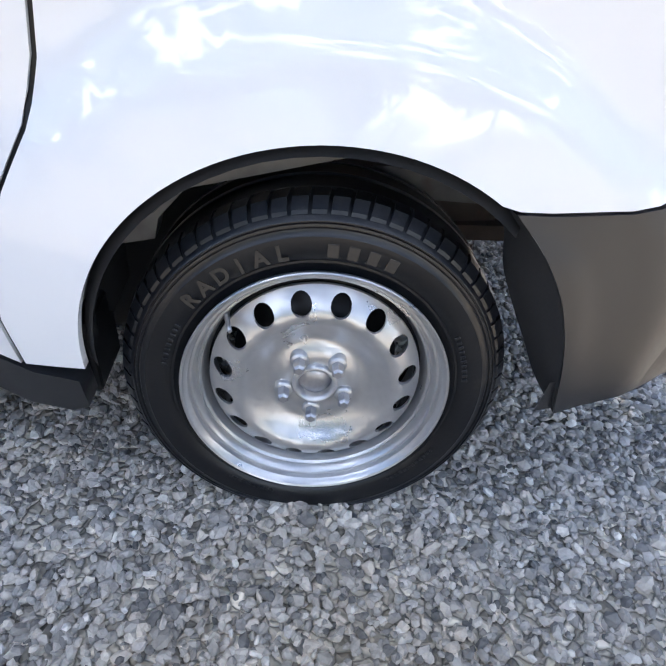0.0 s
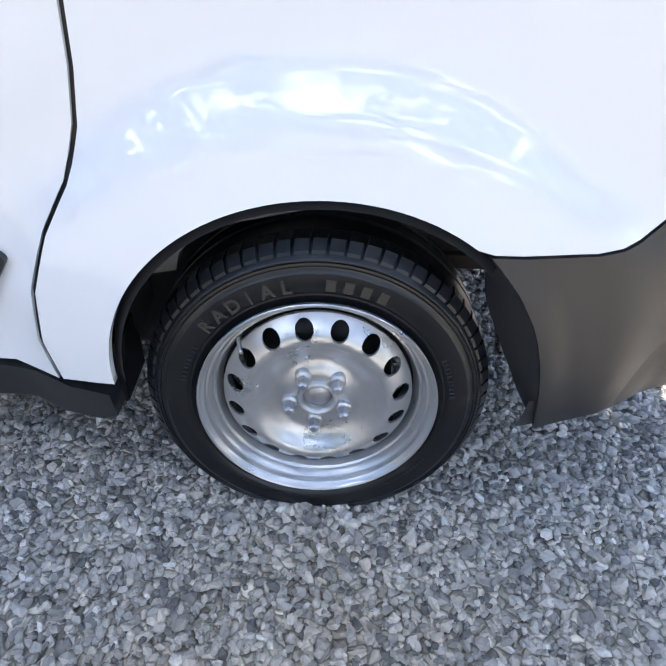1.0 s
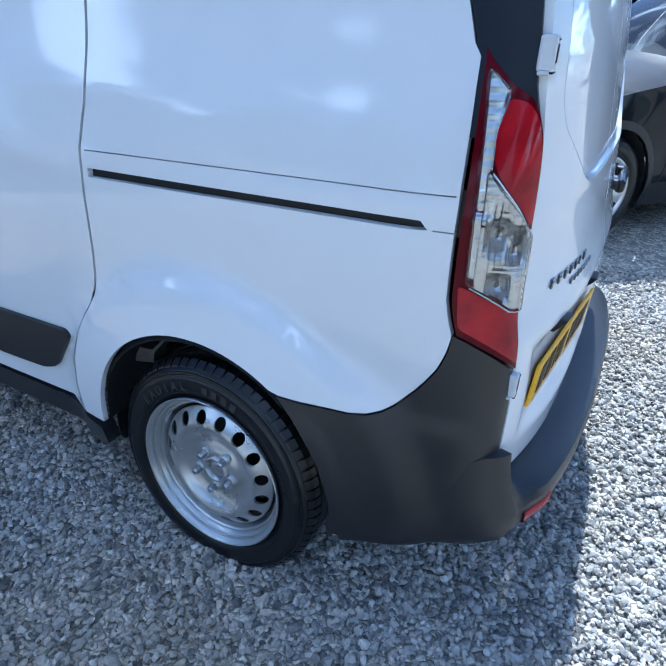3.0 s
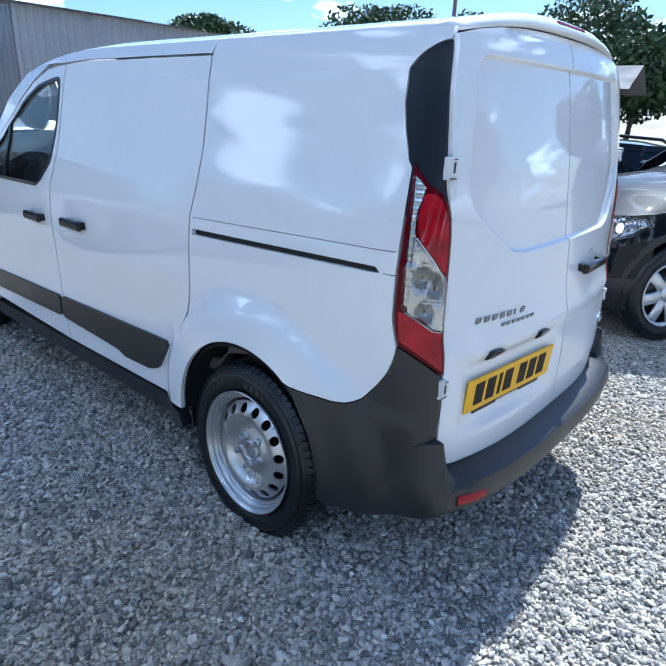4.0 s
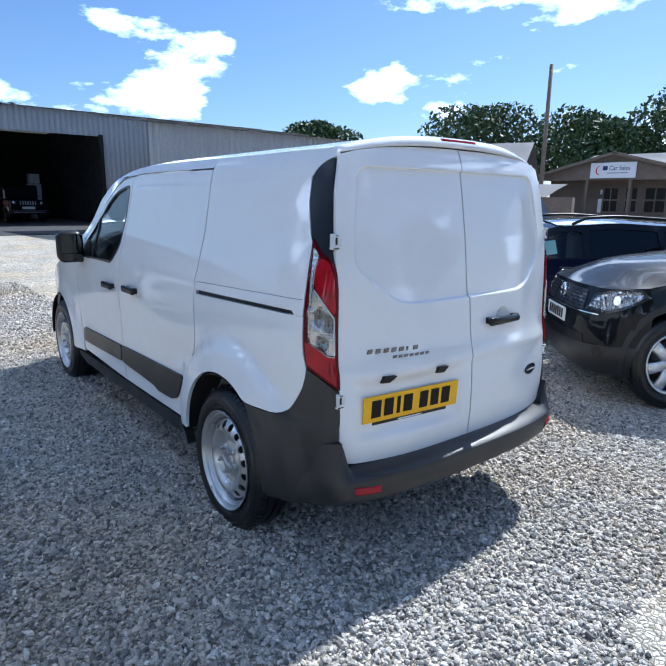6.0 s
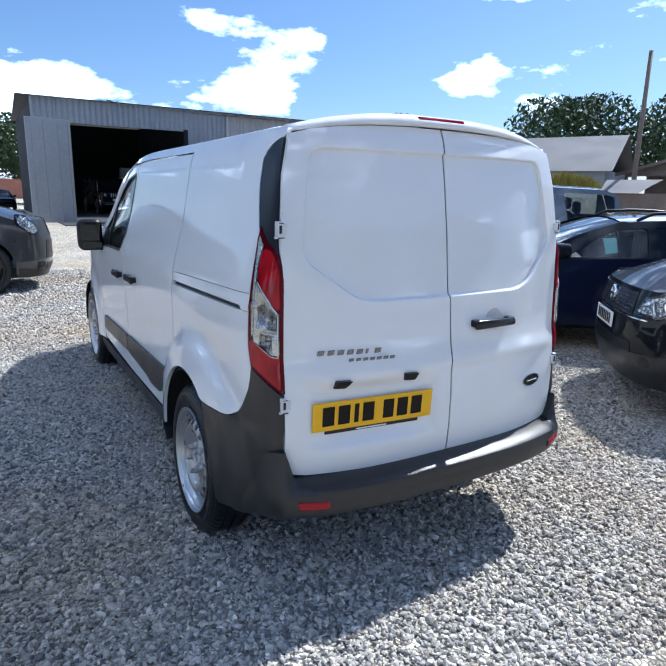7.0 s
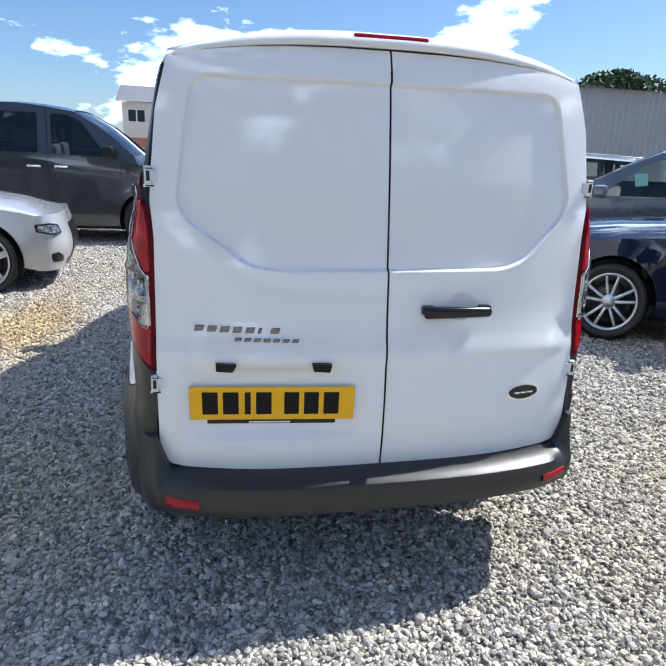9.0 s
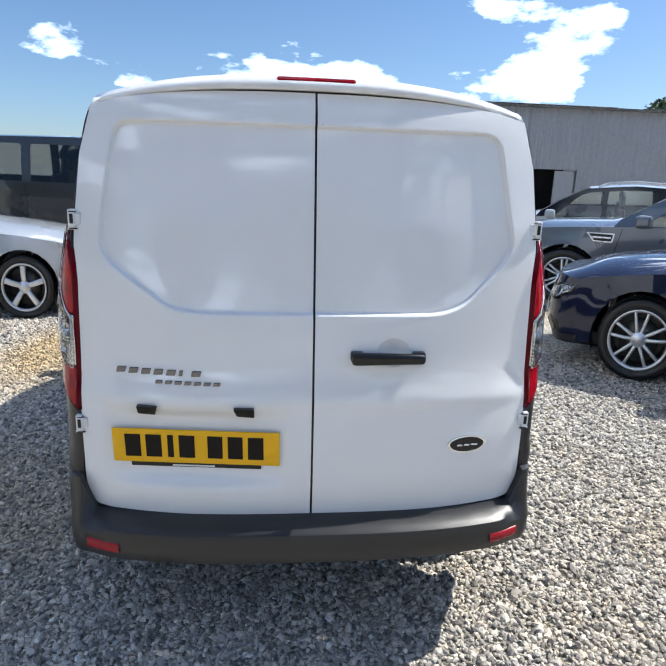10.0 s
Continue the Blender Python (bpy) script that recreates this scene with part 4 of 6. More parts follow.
# door hinges
for right in (False, True):
    for z in (1.417, 0.800):
        e = tail(door_edge(z), z)
        bm = bmesh.new()
        box(bm, (e.x - 0.016, e.y - 0.013, z - 0.027), (e.x + 0.012, e.y + 0.008, z + 0.027), 0.004)
        box(bm, (e.x - 0.006, e.y + 0.004, z - 0.018), (e.x + 0.010, e.y + 0.024, z + 0.018), 0.003)
        box(bm, (e.x - 0.012, e.y - 0.017, z - 0.032), (e.x + 0.006, e.y + 0.006, z - 0.025), 0.002)
        if right:
            flipped(bm, YC)
        hinge = part("door_hinge", bm, HINGE, van, "white painted door hinge")
        for lo, hi in (((-0.002, -0.007, -0.014), (0.0135, 0.003, 0.014)), ((0.0, -0.008, 0.019), (0.0133, 0.010, 0.022)), ((0.0, -0.010, -0.030), (0.0125, 0.014, -0.027))):
            bm = a_box((e.x + lo[0], e.y + lo[1], z + lo[2]), (e.x + hi[0], e.y + hi[1], z + hi[2]), 0.001, seg=1)
            if right:
                flipped(bm, YC)
            part("hinge_slot", bm, BLACK, hinge)

# roof
RX = rear_x(1.745)


def roof_z(x, v):
    return ZT + 0.078 * (1 - abs(v) ** 2.6) - drop(x)


rows = []
for i in range(41):
    x = RX - 0.055 - (RX - 0.055 + 1.95) * i / 40
    xe = x - 0.065 * step01(0.0, 0.6, x)
    yl = skin(along(xe, ZT), ZT).y + 0.001
    rows.append([(x - (x - xe) * abs(v) ** 3, YC + v * (YC - yl), roof_z(x, v)) for v in [-1 + j / 14 for j in range(29)]])
    rows[-1] = [Vector(rows[-1][0]) + Vector((0, 0.010, -0.035))] + rows[-1] + [Vector(rows[-1][-1]) + Vector((0, -0.010, -0.035))]
roof = part("roof", grid_mesh(rows), WHITE, van, "white roof")
# rear header over the doors
head = []
for top, v in zip(rows[0][1:-1], [-1 + j / 14 for j in range(29)]):
    y = YC + v * (YC - edge_y(1.745) + 0.004)
    xr, top = RX - 0.065 * abs(v) ** 3, Vector(top)
    low = Vector((xr, y, 1.744 + 0.054 * (1 - abs(v) ** 2.6)))
    head.append([top + Vector((-0.03, 0, 0.0)), top, low.lerp(top, 0.72) + Vector((0.008, 0, 0.010)), low.lerp(top, 0.35) + Vector((0.010, 0, 0.006)), low, low + Vector((-0.03, 0, -0.002))])
head = [[p + Vector((-0.015, 0.012, -0.03)) for p in head[0]]] + head + [[p + Vector((-0.015, -0.012, -0.03)) for p in head[-1]]]
part("roof_header", grid_mesh(head), WHITE, van)
part("brake_lamp", a_box((RX - 0.035, 0.70, 1.812), (RX - 0.012, 0.93, 1.832), 0.007), RED, van, "dark red high brake lamp")

# windscreen, bonnet, nose
def front_rows(stations, n=17):
    out = []
    for x, hw, ze, zc in stations:
        out.append([(x + (0.10 * abs(-1 + 2 * j / (n - 1)) ** 2), YC + (-1 + 2 * j / (n - 1)) * hw, zc + (ze - zc) * abs(-1 + 2 * j / (n - 1)) ** 2) for j in range(n)])
    return out


part("windscreen", grid_mesh(front_rows([(-1.93, 0.62, 1.66, 1.735), (-2.2, 0.655, 1.545, 1.59), (-2.5, 0.69, 1.35, 1.39), (-2.78, 0.71, 1.15, 1.18)])), TINT, van, "windscreen")
part("bonnet", grid_mesh(front_rows([(-2.70, 0.75, 1.12, 1.17), (-3.0, 0.75, 1.05, 1.12), (-3.35, 0.70, 0.96, 1.03), (-3.62, 0.62, 0.86, 0.95), (-3.74, 0.55, 0.78, 0.88)])), WHITE, van, "white bonnet")
rows = []
for z, dx in ((0.22, 0.04), (0.32, 0.0), (0.48, -0.02), (0.62, 0.0), (0.74, 0.02), (0.88, 0.07)):
    rows.append([(-3.86 + dx + 0.32 * abs(v) ** 3, YC + v * 0.66, z) for v in [-1 + j / 10 for j in range(21)]])
front = part("front_bumper", grid_mesh(rows), GREY, van)
for s in (-1, 1):
    part("headlamp", a_box((-3.72, -0.13, 0.78), (-3.42, 0.13, 0.90), 0.04, Matrix.Translation((0, YC + s * 0.47, 0))), BOWL, van)
part("grille", a_box((-3.87, YC - 0.40, 0.62), (-3.82, YC + 0.40, 0.78), 0.02), BLACK, van)

# body inside the skin
part("load_floor", a_box((-3.5, 0.24, 0.27), (-0.46, 2 * YC - 0.24, 0.36), 0.02), UNDER, van)
part("load_floor", a_box((-0.50, 0.36, 0.52), (0.70, 2 * YC - 0.36, 0.57), 0.02), UNDER, van)
part("rear_axle", tube([(0, 0.2, 0.32), (-0.04, 0.5, 0.32), (-0.04, 2 * YC - 0.5, 0.32), (0, 2 * YC - 0.2, 0.32)], 0.035, 10), BLACK, van)
part("bulkhead", a_box((-1.36, 0.16, 0.36), (-1.32, 2 * YC - 0.16, 1.70), 0.01), CABIN, van)
part("inner_skin", grid_mesh([[(x, YC - s * hw, z) for s, z, hw in ((1, 0.36, 0.76), (1, 1.1, 0.77), (1, 1.5, 0.69), (1, 1.70, 0.62), (-1, 1.70, 0.62), (-1, 1.5, 0.69), (-1, 1.1, 0.77), (-1, 0.36, 0.76))] for x in (-1.34, -0.5)], smooth=False), BLACK, van)
part("inner_skin", grid_mesh([[(x, YC - s * hw, z) for s, z, hw in ((1, 0.78, 0.74), (1, 1.1, 0.74), (1, 1.5, 0.66), (1, 1.70, 0.60), (-1, 1.70, 0.60), (-1, 1.5, 0.66), (-1, 1.1, 0.74), (-1, 0.78, 0.74))] for x in (-0.5, 0.52)], smooth=False), BLACK, van)
part("dashboard", a_box((-2.75, 0.16, 0.85), (-2.28, 2 * YC - 0.16, 1.16), 0.06), CABIN, van)
for y in (0.42, 1.21):
    bm = bmesh.new()
    box(bm, (-2.15, y - 0.25, 0.62), (-1.65, y + 0.25, 0.80), 0.06)
    box(bm, (-1.74, y - 0.24, 0.75), (-1.58, y + 0.24, 1.36), 0.06, Matrix.Translation((-1.66, y, 0.75)) @ pose(0, 0, 0, 0, 10, 0) @ Matrix.Translation((1.66, -y, -0.75)))
    box(bm, (-1.62, y - 0.13, 1.38), (-1.50, y + 0.13, 1.58), 0.05)
    part("cab_seat", bm, SEATCLOTH, van)
bm = lathe([(0.185, -0.014), (0.200, 0.0), (0.185, 0.014), (0.170, 0.0), (0.185, -0.014)], 32)
bmesh.ops.transform(bm, matrix=pose(-2.16, 1.22, 1.10, 0, 0, 90) @ pose(0, 0, 0, 28, 0, 0), verts=bm.verts[:])
part("steering_wheel", bm, BLACK, van)

# wheel arch liners
def arch_liner(x0, y_in, right):
    rows = []
    for t in range(-2, 196, 9):
        c, s = math.cos(radians(t)), math.sin(radians(t))
        rows.append([(x0 + 0.372 * c, 0.014, 0.372 + 0.362 * s), (x0 + 0.385 * c, 0.03, 0.372 + 0.378 * s), (x0 + 0.385 * c, y_in, 0.372 + 0.378 * s)])
    bm = grid_mesh(rows)
    return flipped(bm, YC) if right else bm


for right in (False, True):
    part("front_arch_liner", arch_liner(-3.062, 0.30, right), LINER, van)
    rows = []
    for t in range(46, 190, 6):
        c, s = math.cos(radians(t)), math.sin(radians(t))
        rows.append([(0.008 + 0.362 * c, -0.036, 0.390 + 0.352 * s), (0.008 + 0.382 * c, -0.010, 0.388 + 0.372 * s), (0.395 * c, 0.13, 0.375 + 0.385 * s), (0.38 * c, 0.135, 0.370 + 0.37 * s), (0.38 * c, 0.32, 0.370 + 0.37 * s)])
    bm = grid_mesh(rows)
    part("rear_arch_liner", flipped(bm, YC) if right else bm, LINER, van)
    # painted inner wheelhouse with its brackets
    bm = bmesh.new()
    box(bm, (-0.36, 0.30, 0.54), (0.30, 0.34, 0.80), 0.02)
    part("wheelhouse", flipped(bm, YC) if right else bm, UNDER, van, "dusty painted inner wheelhouse")
    bm = a_box((-0.66, 0.26, 0.20), (-0.06, 0.30, 0.68), 0.02)
    part("inner_arch", flipped(bm, YC) if right else bm, LINER, van)
    # dusty flanges and chassis rails that show round the tyre
    for poly, y, mt in (
            ([(-0.345, 0.520), (-0.338, 0.545), (-0.318, 0.578), (-0.268, 0.583), (-0.222, 0.630), (-0.214, 0.652), (-0.158, 0.684), (-0.05, 0.700), (0.03, 0.694), (-0.08, 0.664), (-0.168, 0.640), (-0.215, 0.628), (-0.262, 0.574), (-0.270, 0.538)], 0.085, UNDER),
            ([(-0.02, 0.640), (0.165, 0.640), (0.262, 0.632), (0.306, 0.590), (0.30, 0.582), (0.194, 0.584)], 0.19, UNDER),
            ([(0.10, 0.582), (0.290, 0.586), (0.318, 0.540), (0.20, 0.530)], 0.215, RUSTY),
            ([(0.15, 0.531), (0.385, 0.538), (0.39, 0.508), (0.18, 0.502)], 0.20, RUSTY)):
        bm = sheet(poly, lambda x, z: Vector((x, y, z)), (0, 0.05, 0), (), 0.05)
        part("wheelhouse_flange", flipped(bm, YC) if right else bm, mt, van)
    bm = a_box((-0.415, 0.03, 0.235), (-0.385, 0.16, 0.40), 0.01)
    part("mud_flap", flipped(bm, YC) if right else bm, BLACK, van)

# handles, mirrors
for x0, x1 in ((-1.745, -1.570), (-1.335, -1.145)):
    for right in (False, True):
        z = 0.985 if x0 < -1.5 else 1.003
        y = skin((x0 + x1) / 2, z).y
        bm = bmesh.new()
        box(bm, (x0, y - 0.042, z - 0.024), (x1, y - 0.014, z + 0.020), 0.012, seg=3)
        box(bm, (x0 + 0.004, y - 0.026, z - 0.016), (x0 + 0.045, y + 0.006, z + 0.014), 0.005)
        box(bm, (x1 - 0.06, y - 0.028, z - 0.018), (x1 - 0.004, y + 0.006, z + 0.016), 0.005)
        part("door_handle", flipped(bm, YC) if right else bm, GLOSS, van, "black pull handle")
for right in (False, True):
    bm = bmesh.new()
    box(bm, (-2.38, -0.160, 1.088), (-2.22, 0.016, 1.325), 0.048, seg=5)
    for p in bm.verts:
        if p.co.x < -2.30:
            k = (-2.30 - p.co.x) / 0.10
            p.co.z += (1.21 - p.co.z) * 0.25 * k
            p.co.y += (-0.07 - p.co.y) * 0.20 * k
    for p in bm.faces:
        p.smooth = True
    mirror = part("door_mirror", flipped(bm, YC) if right else bm, BLACK, van, "black door mirror")
    for lo, hi in (((-0.140, 1.165), (0.008, 1.300)), ((-0.135, 1.105), (0.004, 1.155))):
        ring = rounded([(lo[0], lo[1]), (hi[0], lo[1]), (hi[0], hi[1]), (lo[0], hi[1])], 0.022)
        bm = sheet(ring, lambda y, z: Vector((-2.213 + 0.10 * (y + 0.06) - 0.5 * (y + 0.06) ** 2, y, z)), (-0.012, 0, 0), (), 0.03)
        part("mirror_glass", flipped(bm, YC) if right else bm, MIRROR, mirror)
    bm = a_box((-2.36, -0.03, 1.085), (-2.25, 0.09, 1.145), 0.028, seg=3)
    part("mirror_arm", flipped(bm, YC) if right else bm, BLACK, mirror)


# ---- wheels ----
def tyre_mesh(R, w, rim, blocks=0):
    """A tyre about the y axis, its outer wall towards -y."""
    h = w / 2
    prof = [(rim - 0.006, -h + 0.020), (rim + 0.004, -h + 0.006), (rim + 0.016, -h + 0.003), (rim + 0.020, -h - 0.001), (rim + 0.024, -h - 0.001), (rim + 0.028, -h - 0.005)]
    prof += [(rim + (R - rim) * 0.42, -h - 0.010), (rim + (R - rim) * 0.60, -h - 0.010), (rim + (R - rim) * 0.63, -h - 0.007), (rim + (R - rim) * 0.69, -h - 0.0055), (rim + (R - rim) * 0.70, -h - 0.0035), (rim + (R - rim) * 0.715, -h - 0.0035), (rim + (R - rim) * 0.725, -h - 0.0055), (rim + (R - rim) * 0.75, -h - 0.005), (rim + (R - rim) * 0.76, -h - 0.002), (rim + (R - rim) * 0.775, -h - 0.002), (rim + (R - rim) * 0.785, -h - 0.004), (rim + (R - rim) * 0.81, -h - 0.0025), (R - 0.016, -h + 0.007), (R - 0.008, -h + 0.014), (R - 0.0025, -h + 0.028)]
    prof += [(R, -h + 0.048), (R - 0.008, -h + 0.049), (R - 0.008, -h + 0.056), (R, -h + 0.057), (R + 0.001, -0.006), (R - 0.008, -0.005), (R - 0.008, 0.005), (R + 0.001, 0.006)]
    prof += [(R, h - 0.057), (R - 0.008, h - 0.056), (R - 0.008, h - 0.049), (R, h - 0.048), (R - 0.003, h - 0.025), (R - 0.02, h - 0.006), (rim + (R - rim) * 0.5, h + 0.008), (rim, h - 0.01)]
    bm = lathe(prof, 96)
    for e in bm.edges:
        if len(e.link_faces) == 2 and e.calc_face_angle(0) > 0.7:
            e.smooth = False
    return bm


def tread_blocks(R, w, n):
    """Shoulder blocks parted by cuts."""
    h = w / 2
    bm = bmesh.new()
    for i in range(n):
        t = 2 * math.pi * i / n
        d = 2 * math.pi / n
        lo, hi = (0.10, 0.86) if i % 2 else (0.08, 0.90)
        sl = 0.25 * d
        ring = []
        for rr, y in ((R - 0.026, -h + 0.001), (R - 0.012, -h + 0.007), (R + 0.0015, -h + 0.022), (R + 0.0035, -h + 0.046)):
            row = []
            for k in (lo, (lo + hi) / 2, hi):
                a = t + d * k + sl * (y + h) / 0.046
                row.append(bm.verts.new((rr * math.sin(a), y, rr * math.cos(a))))
            ring.append(row)
        back = [bm.verts.new(((R - 0.012) * math.sin(t + d * k), -h + 0.047, (R - 0.012) * math.cos(t + d * k))) for k in (lo, (lo + hi) / 2, hi)]
        ring.append(back)
        for a, b in zip(ring, ring[1:]):
            for k in range(2):
                bm.faces.new((a[k], a[k + 1], b[k + 1], b[k]))
        base = [bm.verts.new(((R - 0.028) * math.sin(t + d * k), -h + 0.03, (R - 0.028) * math.cos(t + d * k))) for k in (lo, hi)]
        for k, c in ((0, base[0]), (2, base[1])):
            for a, b in zip(ring, ring[1:]):
                bm.faces.new((a[k], b[k], c))
    bmesh.ops.recalc_face_normals(bm, faces=bm.faces[:])
    return bm


def steel_wheel(parent, m, name="wheel"):
    """A pressed steel wheel: sixteen round holes, five long nuts, an open hub."""
    R, w, rim = 0.329, 0.200, 0.222
    tyre = part(name, tyre_mesh(R, w, rim), RUBBER, parent, "black road tyre on a silver steel wheel", m)
    part("tread", tread_blocks(R, w, 70), RUBBER, tyre)
    h = w / 2
    prof = [(0.190, 0.02), (0.1905, -h + 0.052), (0.196, -h + 0.042), (0.1995, -h + 0.028), (0.203, -h + 0.0245), (0.206, -h + 0.026), (0.2095, -h + 0.014), (0.213, -h + 0.010), (0.217, -h + 0.010), (0.2195, -h + 0.001), (0.2235, -h - 0.003), (0.2265, -h - 0.010), (0.230, -h - 0.012), (0.2315, -h - 0.010), (0.230, -h - 0.002), (0.222, -h + 0.006), (0.214, 0.0)]
    bm = lathe(prof, 96)
    for e in bm.edges:
        if len(e.link_faces) == 2 and e.calc_face_angle(0) > 0.5:
            e.smooth = False
    part("rim", bm, STEEL, tyre)
    part("rim_groove", lathe([(0.180, -h + 0.056), (0.186, -h + 0.058), (0.1925, -h + 0.054)], 72), BLACK, tyre)
    dish = smooth_curve([(0.0, -0.045), (0.034, -0.045), (0.060, -0.046), (0.074, -0.036), (0.086, -0.031), (0.116, -0.046), (0.134, -0.064), (0.142, -0.066), (0.150, -0.064), (0.165, -0.054), (0.178, -0.043), (0.19, -0.032)], 0.003)
    ring = [(0.1865 * math.cos(2 * math.pi * i / 72), 0.1865 * math.sin(2 * math.pi * i / 72)) for i in range(72)]
    holes = [[(0.163 * math.sin(a) + 0.0172 * math.cos(2 * math.pi * k / 18), 0.163 * math.cos(a) + 0.0172 * math.sin(2 * math.pi * k / 18)) for k in range(18)] for a in [2 * math.pi * (i + 0.5) / 16 for i in range(16)]]
    holes.append([(0.031 * math.cos(2 * math.pi * k / 24), 0.031 * math.sin(2 * math.pi * k / 24)) for k in range(24)])
    disc = part("wheel_disc", sheet(ring, lambda x, z: Vector((x, dish(math.hypot(x, z)) - 0.030, z)), (0, 0.006, 0), holes, 0.011), STEEL, tyre, "silver steel disc with round holes")
    part("hub_ring", lathe([(0.041, -0.044), (0.040, -0.053), (0.036, -0.056), (0.032, -0.054), (0.030, -0.044), (0.030, -0.036)], 32), STEEL, tyre, "", Matrix.Translation((0, -0.030, 0)))
    part("hub_cap", lathe([(0, -0.046), (0.012, -0.047), (0.022, -0.042), (0.030, -0.036)], 32), BOLT, tyre, "", Matrix.Translation((0, -0.030, 0)))
    part("brake_drum", lathe([(0, 0.0), (0.15, 0.0), (0.15, 0.07)], 40), BLACK, tyre)
    for i in range(5):
        a = radians(-32 + 72 * i)
        c = Vector((0.0565 * math.sin(a), -0.030, 0.0565 * math.cos(a)))
        bm = lathe([(0.0, -0.078), (0.007, -0.078), (0.0105, -0.074), (0.0112, -0.070), (0.0112, -0.046), (0.0112, -0.040)], 6, False)
        bmesh.ops.translate(bm, verts=bm.verts[:], vec=c)
        nut = part("wheel_nut", bm, BOLT, tyre)
        bm = lathe([(0.010, -0.0545), (0.0155, -0.0535), (0.0165, -0.050), (0.0165, -0.036)], 20)
        bmesh.ops.translate(bm, verts=bm.verts[:], vec=c)
        part("nut_collar", bm, STEEL, tyre)
    a = radians(-50)
    v = [Vector((r * math.sin(a), y, r * math.cos(a))) for r, y in ((0.199, -h + 0.040), (0.196, -h + 0.020), (0.190, -h + 0.002), (0.186, -h - 0.006))]
    part("valve", tube(v, [0.0055, 0.0045, 0.0038, 0.0038]), BOLT, tyre)
    # raised moulding on the tyre wall
    for k, ch in enumerate("RADIAL"):
        font = bpy.data.curves.new("tyre_letter", "FONT")
        font.body, font.size, font.extrude, font.offset, font.align_x = ch, 0.034, 0.0006, 0.0011, "CENTER"
        font.materials.append(MOULD)
        letter = new("tyre_letter", font)
        letter.parent = tyre
        letter.matrix_basis = pose(0, 0, 0, 0, -49 + 7.0 * k, 0) @ pose(0, -h - 0.0100, 0.254, 90, 0, 0)
    for i in range(4):
        bm = a_box((-0.0085, -h - 0.0108, 0.255), (0.0085, -h - 0.0085, 0.276), 0.001, pose(0, 0, 0, 0, 2 + 6.5 * i, 0), 1)
        part("wall_moulding", bm, MOULD, tyre)
    for a0, n in ((-78, 9), (60, 10), (118, 12), (196, 10)):
        for i in range(n):
            bm = a_box((-0.0028, -h - 0.0100, 0.252), (0.0028, -h - 0.0082, 0.261), 0.0006, pose(0, 0, 0, 0, a0 + 2.2 * i, 0), 1)
            part("wall_moulding", bm, RUBBER, tyre)
    return tyre


# the van's wheels: slightly toed and leaning as it stands
REAR = Matrix.Translation((0.0, 0.083, 0.307)) @ Matrix(((1, 0, 0, 0), (0, 1, 0.05, 0), (0, 0, 1.08, 0), (0, 0, 0, 1)))
w1 = steel_wheel(van, REAR)
for m in (Matrix.Translation((-3.062, 0.125, 0.318)), Matrix.Translation((0, 2 * YC - 0.082, 0.315)) @ pose(0, 0, 0, 0, 0, 180), Matrix.Translation((-3.062, 2 * YC - 0.125, 0.318)) @ pose(0, 0, 0, 0, 0, 180)):
    copy_thing(w1, m)


def spoke_wheel(parent, m, R, w, rim, style, mt, name="wheel"):
    """A tyre with a cast wheel: style is (spokes, twin, width at hub, width at rim)."""
    n, twin, wi, wo = style
    tyre = part(name, tyre_mesh(R, w, rim), RUBBER, parent, "", m)
    h = w / 2
    part("rim", lathe([(rim - 0.020, -h + 0.020), (rim - 0.016, -h + 0.010), (rim - 0.012, -h + 0.002), (rim + 0.004, -h - 0.008), (rim + 0.006, -h), (rim - 0.006, 0.0)], 72), mt, tyre)
    part("barrel", lathe([(rim - 0.035, h * 0.6), (rim - 0.030, -h + 0.05), (rim - 0.020, -h + 0.020)], 72), DARKALLOY, tyre)
    part("wheel_centre", lathe([(0, -h + 0.012), (0.028, -h + 0.010), (0.032, -h + 0.014), (0.062, -h + 0.018), (0.070, -h + 0.045), (0.07, 0)], 36), mt, tyre)
    part("brake_disc", lathe([(0, 0.0), (rim * 0.66, 0.0), (rim * 0.66, 0.02)], 40), DISC, tyre)
    part("back_plate", lathe([(0, 0.035), (rim - 0.04, 0.035)], 40), BLACK, tyre)
    for i in range(n):
        for off in ((-1, 1) if twin else (0,)):
            a = 360 * i / n + 0.0
            bm = bmesh.new()
            rows = []
            for k in range(6):
                t = k / 5
                r = 0.045 + (rim - 0.022 - 0.045) * t
                ww = (wi + (wo - wi) * t) / 2
                cx = off * (0.014 + twin * t)
                y = -h + 0.020 - 0.012 * math.sin(math.pi * t) - 0.006 * t
                rows.append([(cx - ww, y + 0.03, r), (cx - ww, y + 0.006, r), (cx - ww * 0.7, y, r), (cx + ww * 0.7, y, r), (cx + ww, y + 0.006, r), (cx + ww, y + 0.03, r)])
            bm = grid_mesh(rows)
            bmesh.ops.recalc_face_normals(bm, faces=bm.faces[:])
            bmesh.ops.transform(bm, matrix=pose(0, 0, 0, 0, a, 0), verts=bm.verts[:])
            part("spoke", bm, mt, tyre)
    return tyre


# ---- other cars in the yard ----
def placed(x, y, heading, sh, sz):
    """A car's pose: its front axle's middle on the ground, its heading in degrees, its size across and in height."""
    return pose(x, y, -0.008, 0, 0, heading) @ Matrix.Diagonal((sh, sh, sz, 1))


